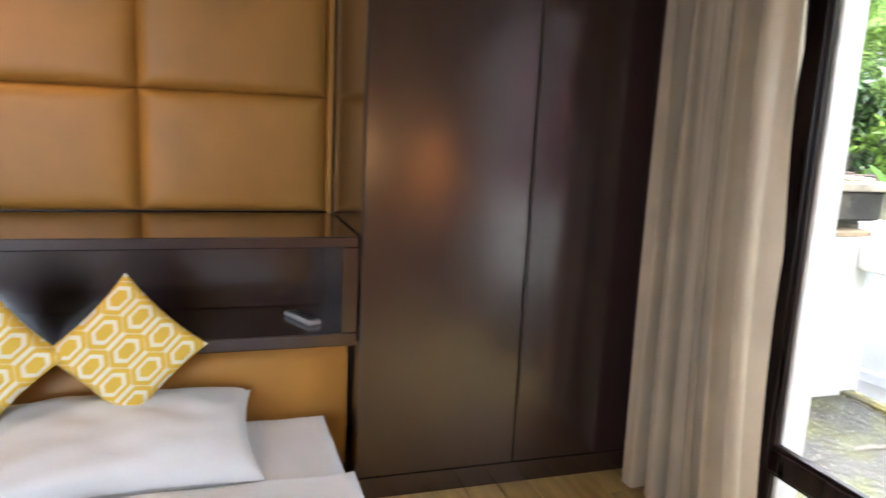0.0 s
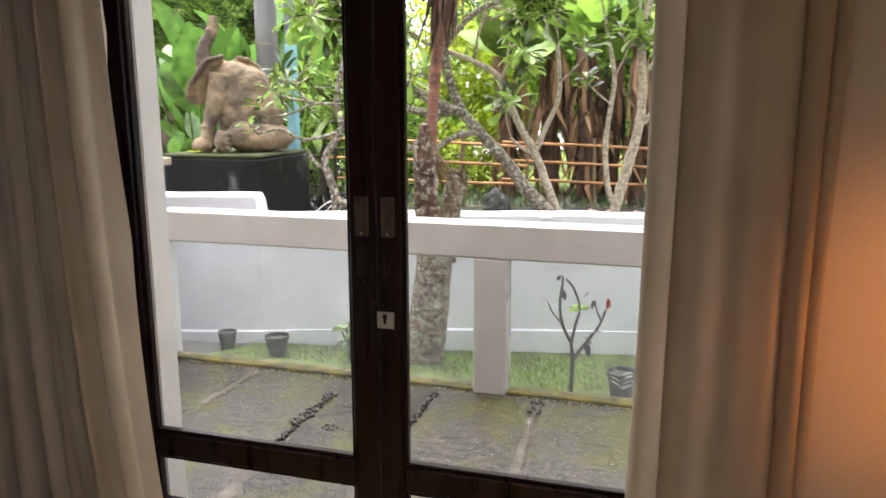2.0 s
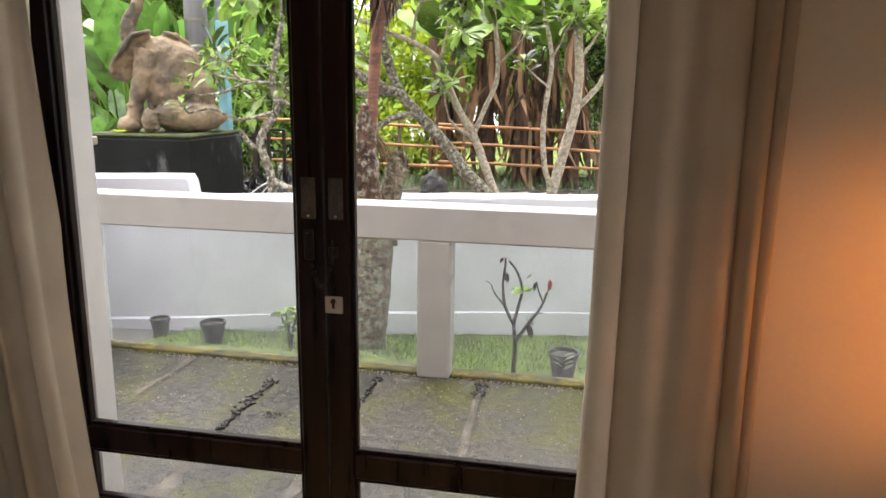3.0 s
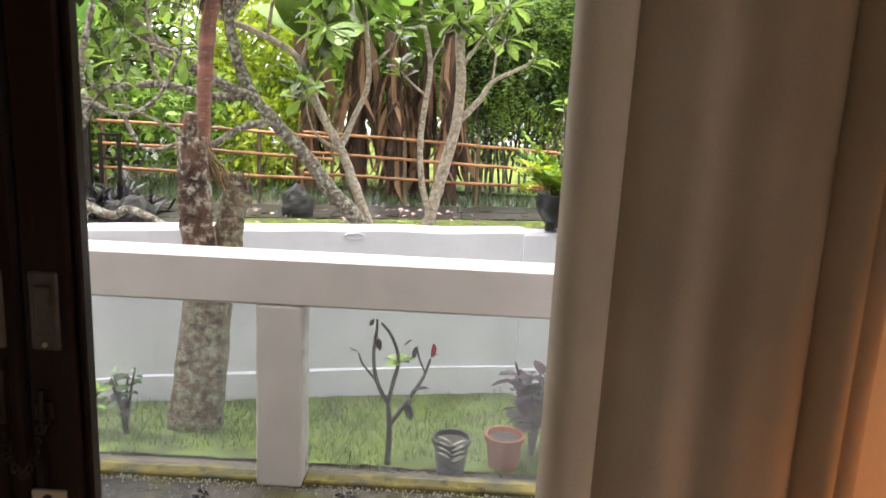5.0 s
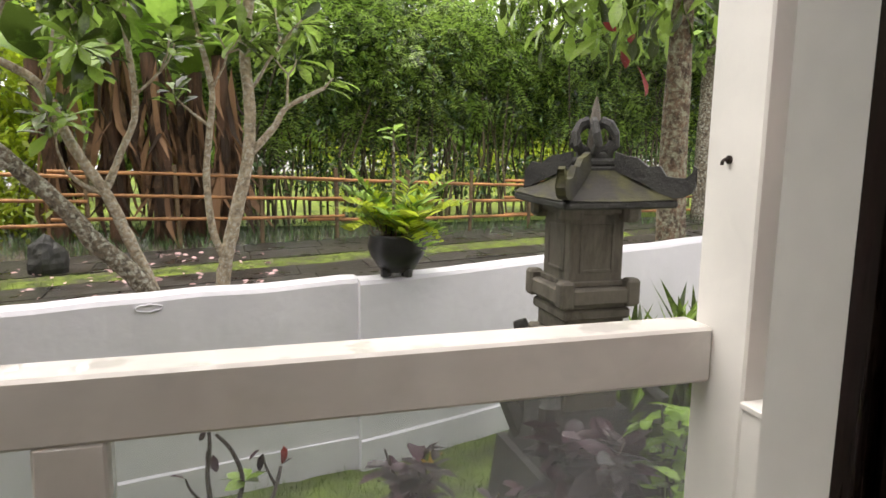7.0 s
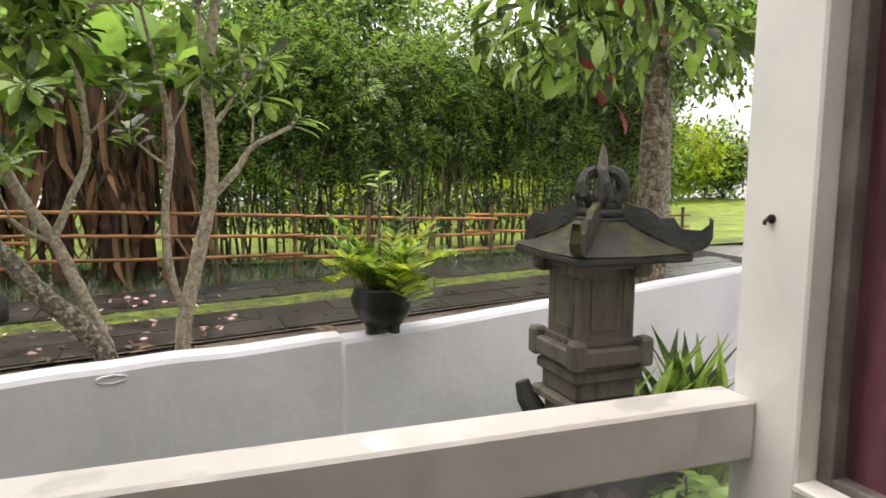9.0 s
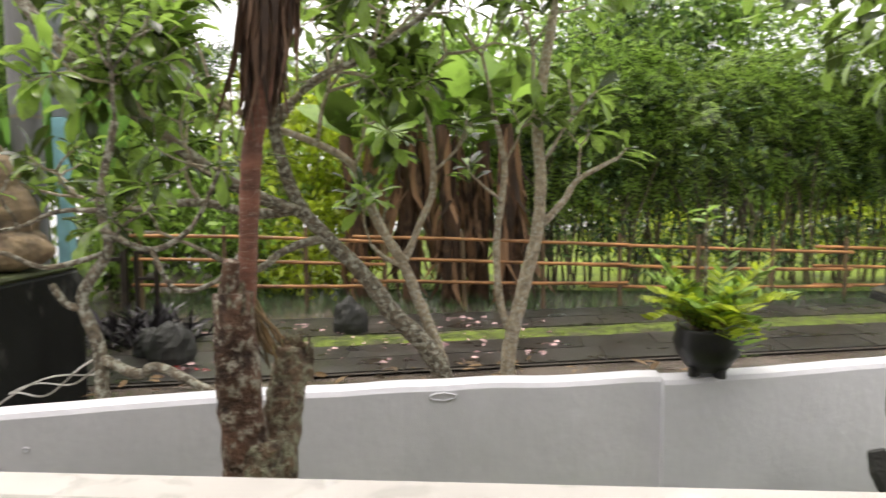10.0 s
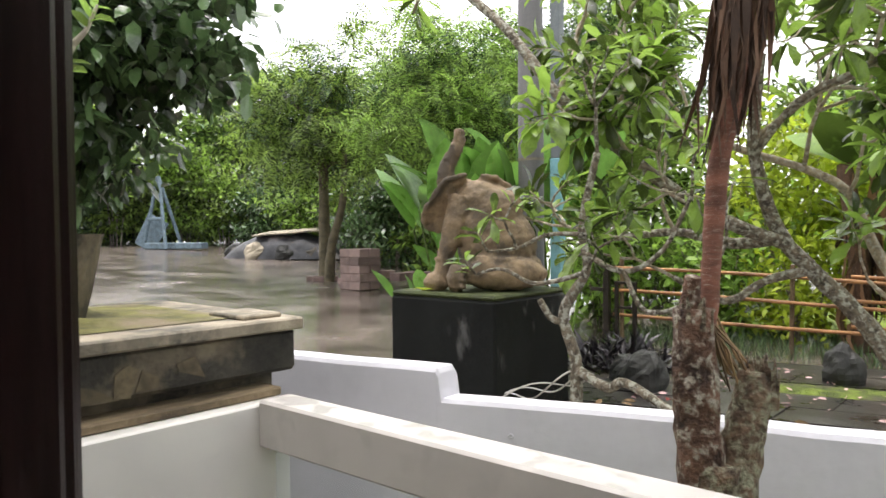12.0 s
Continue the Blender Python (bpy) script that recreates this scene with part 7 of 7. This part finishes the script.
# ---- things at the far side of the yard ----
gz = ground_z
stack = thing("block_stack", "short stack of grey and reddish concrete blocks", "blocks")
CONBLOCK = material("concrete_block", (0.24, 0.17, 0.15), 0.85, vary=0.25, scale=5, fine=50, bump=0.5, obj_random=0.5)
blk = mesh_of("concrete_block", Build().box(-0.3, 0.3, -0.15, 0.15, 0, 0.17, 0.012), CONBLOCK)
rnd = random.Random(5)
sx, sy = -11.2, 8.9
for layer in range(5):
    for k in range(2):
        ob = part("concrete_block", blk, None, stack)
        a = 90 * (layer % 2)
        off = Vector((0, -0.155 + 0.31 * k, 0))
        off.rotate(Euler((0, 0, radians(a))))
        ob.matrix_local = pose(sx + off.x, sy + off.y, gz(sx, sy) + 0.172 * layer, 0, 0, a + rnd.uniform(-4, 4))
for i in range(8):
    ob = part("concrete_block", blk, None, stack)
    ob.matrix_local = pose(sx - 0.7 + 1.5 * rnd.random() * (1 if i % 2 else -1), sy + 0.5 + rnd.uniform(0, 0.8), gz(sx, sy) + 0.17 * (i % 2), 0, 0, rnd.uniform(0, 90))
hx, hy = -20.2, 14.0
hz = gz(hx, hy)
heap = thing("covered_heap", "rubble heap under a dark tarpaulin and a flat sheet", "heap")


def tarp(u, v):
    x, y = (u - 0.5) * 4.2, (v - 0.5) * 2.4
    e = max(0, 1 - (abs(u - 0.5) * 2) ** 3) * max(0, 1 - (abs(v - 0.5) * 2) ** 3)
    return (hx + x * 0.8 - y * 0.5, hy + x * 0.55 + y * 0.8, hz + 0.85 * e ** 0.6 + 0.16 * noise.noise(Vector((x * 1.6, y * 1.6, 0))) * e)


part("tarpaulin", Build().grid(tarp, 40, 26), material("dark_tarpaulin", (0.05, 0.05, 0.055), 0.4, vary=0.6, scale=2.5, spots=(0.22, 0.2, 0.2), spot_scale=1.2, spot_cut=(0.55, 0.62)), heap, smooth=True)
part("cover_sheet", Build().box(-1.5, 1.3, -0.9, 0.9, 0, 0.05, 0.01, pose(hx + 0.3, hy + 0.2, hz + 0.92, 4, -4, 35)), CONCRETE, heap, "flat weathered sheet")
for i, (ox, oy, r) in enumerate(((-1.9, -1.0, 0.42), (-1.2, -1.3, 0.34), (-0.4, -1.25, 0.45), (0.5, -0.7, 0.38), (1.2, 0.0, 0.42), (-2.3, -0.4, 0.3), (1.8, 0.6, 0.35))):
    rock("rubble_stone", "dark rubble stone at the foot of the covered heap", hx + ox, hy + oy, hz - 0.03, r, r * 0.8, (DARKSTONE, GREYSTONE, CONCRETE)[i % 3], 20 + i)
tx, ty = -27.4, 12.7
tz = gz(tx, ty)
STEELBLUE = material("blue_grey_steel", (0.14, 0.2, 0.24), 0.5, vary=0.25)
frame_thing = thing("steel_frame", "blue-grey steel frame leaning at the yard's edge", "metal frame")
for a, b2 in (((-0.9, 0, 0), (-0.2, 0.3, 2.9)), ((0.9, 0, 0), (-0.1, 0.3, 2.9)), ((0.0, 1.2, 0), (-0.15, 0.3, 2.9)), ((-0.6, 0.1, 1.2), (0.5, 0.1, 1.2))):
    part("bar", Build().tube([(tx + a[0], ty + a[1], tz + a[2]), (tx + b2[0], ty + b2[1], tz + b2[2])], 0.07, 8), STEELBLUE, frame_thing)
part("board", Build().box(-0.5, 0.5, -0.03, 0.03, 0, 1.4, 0.01, pose(tx - 1.2, ty + 0.2, tz, 0, 28, 30)), STEELBLUE, frame_thing)
part("foot", Build().box(-0.3, 2.2, -0.25, 0.25, 0, 0.25, 0.03, pose(tx, ty, tz, 0, 0, 30)), STEELBLUE, frame_thing)
hut = thing("far_hut", "low hut with an open timber frame behind the trees", "hut")
ux, uy, uz = -29.0, 20.5, gz(-29, 20.5)
HUTWOOD = material("hut_timber", (0.4, 0.2, 0.1), 0.8, vary=0.3)
for i in range(5):
    part("hut_post", Build().box(ux - 4 + i * 2, ux - 3.85 + i * 2, uy + i * 0.6, uy + 0.15 + i * 0.6, uz, uz + 3.0, 0.01), HUTWOOD, hut)
part("hut_roof", Build().add([(ux - 5, uy - 1.2, uz + 2.9), (ux + 5, uy + 2.2, uz + 2.9), (ux + 4, uy + 5, uz + 4.4), (ux - 6, uy + 2, uz + 4.4),
                              (ux - 5, uy - 1.2, uz + 2.75), (ux + 5, uy + 2.2, uz + 2.75), (ux + 4, uy + 5, uz + 4.25), (ux - 6, uy + 2, uz + 4.25)],
                             [(0, 1, 2, 3), (7, 6, 5, 4), (0, 4, 5, 1), (1, 5, 6, 2), (2, 6, 7, 3), (3, 7, 4, 0)]), material("tin_roof", (0.42, 0.4, 0.38), 0.5, vary=0.2), hut, "pale tin roof")
part("hut_wall", Build().box(ux - 5, ux + 4.5, uy + 3.2, uy + 3.3, uz, uz + 3.2, 0.01), CONCRETE, hut)
rails = tagged(thing("yard_fence", "rough dark rail fence at the yard's edge", "fence"), kind="structure")
for z in (0.7, 1.2):
    part("fence_rail", Build().tube([(-24, 17.5, 0.8 + z), (-20, 18.2, 0.78 + z), (-16.5, 17.2, 0.72 + z)], 0.06, 6, 0.1), HEDGESTEM, rails)
for i in range(6):
    part("fence_post", Build().tube([(-24 + i * 1.4, 17.6 + 0.1 * i, 0.5), (-24 + i * 1.4, 17.6 + 0.1 * i, 2.3)], 0.05, 6), HEDGESTEM, rails)

# yellow-green petals on the plinth
tagged(part("fallen_flower", leaf_mesh("fallen_flower", "oval", [(-3.7, 2.72, 1.045), (-3.72, 2.74, 1.045), (-3.69, 2.75, 1.045)], [(1, 0.2, 0.2), (-0.3, 1, 0.3), (-0.6, -0.8, 0.3)], [0.12, 0.12, 0.1], LEAF_YELLOW, 1), None), "yellow-green fallen flower on the plinth", "flower")
# coiled wire behind the wall
wire = Build()
for k in range(3):
    wire.tube([(-2.7 + 0.75 * q, 2.35 + 0.15 * math.sin(q * 3 + k), 0.35 + 0.3 * q + 0.05 * math.sin(q * 6 + k)) for q in np.linspace(0, 1, 14)], 0.006, 5)
tagged(part("wire", wire, METAL), "loose loops of grey wire beside the plinth", "wire")
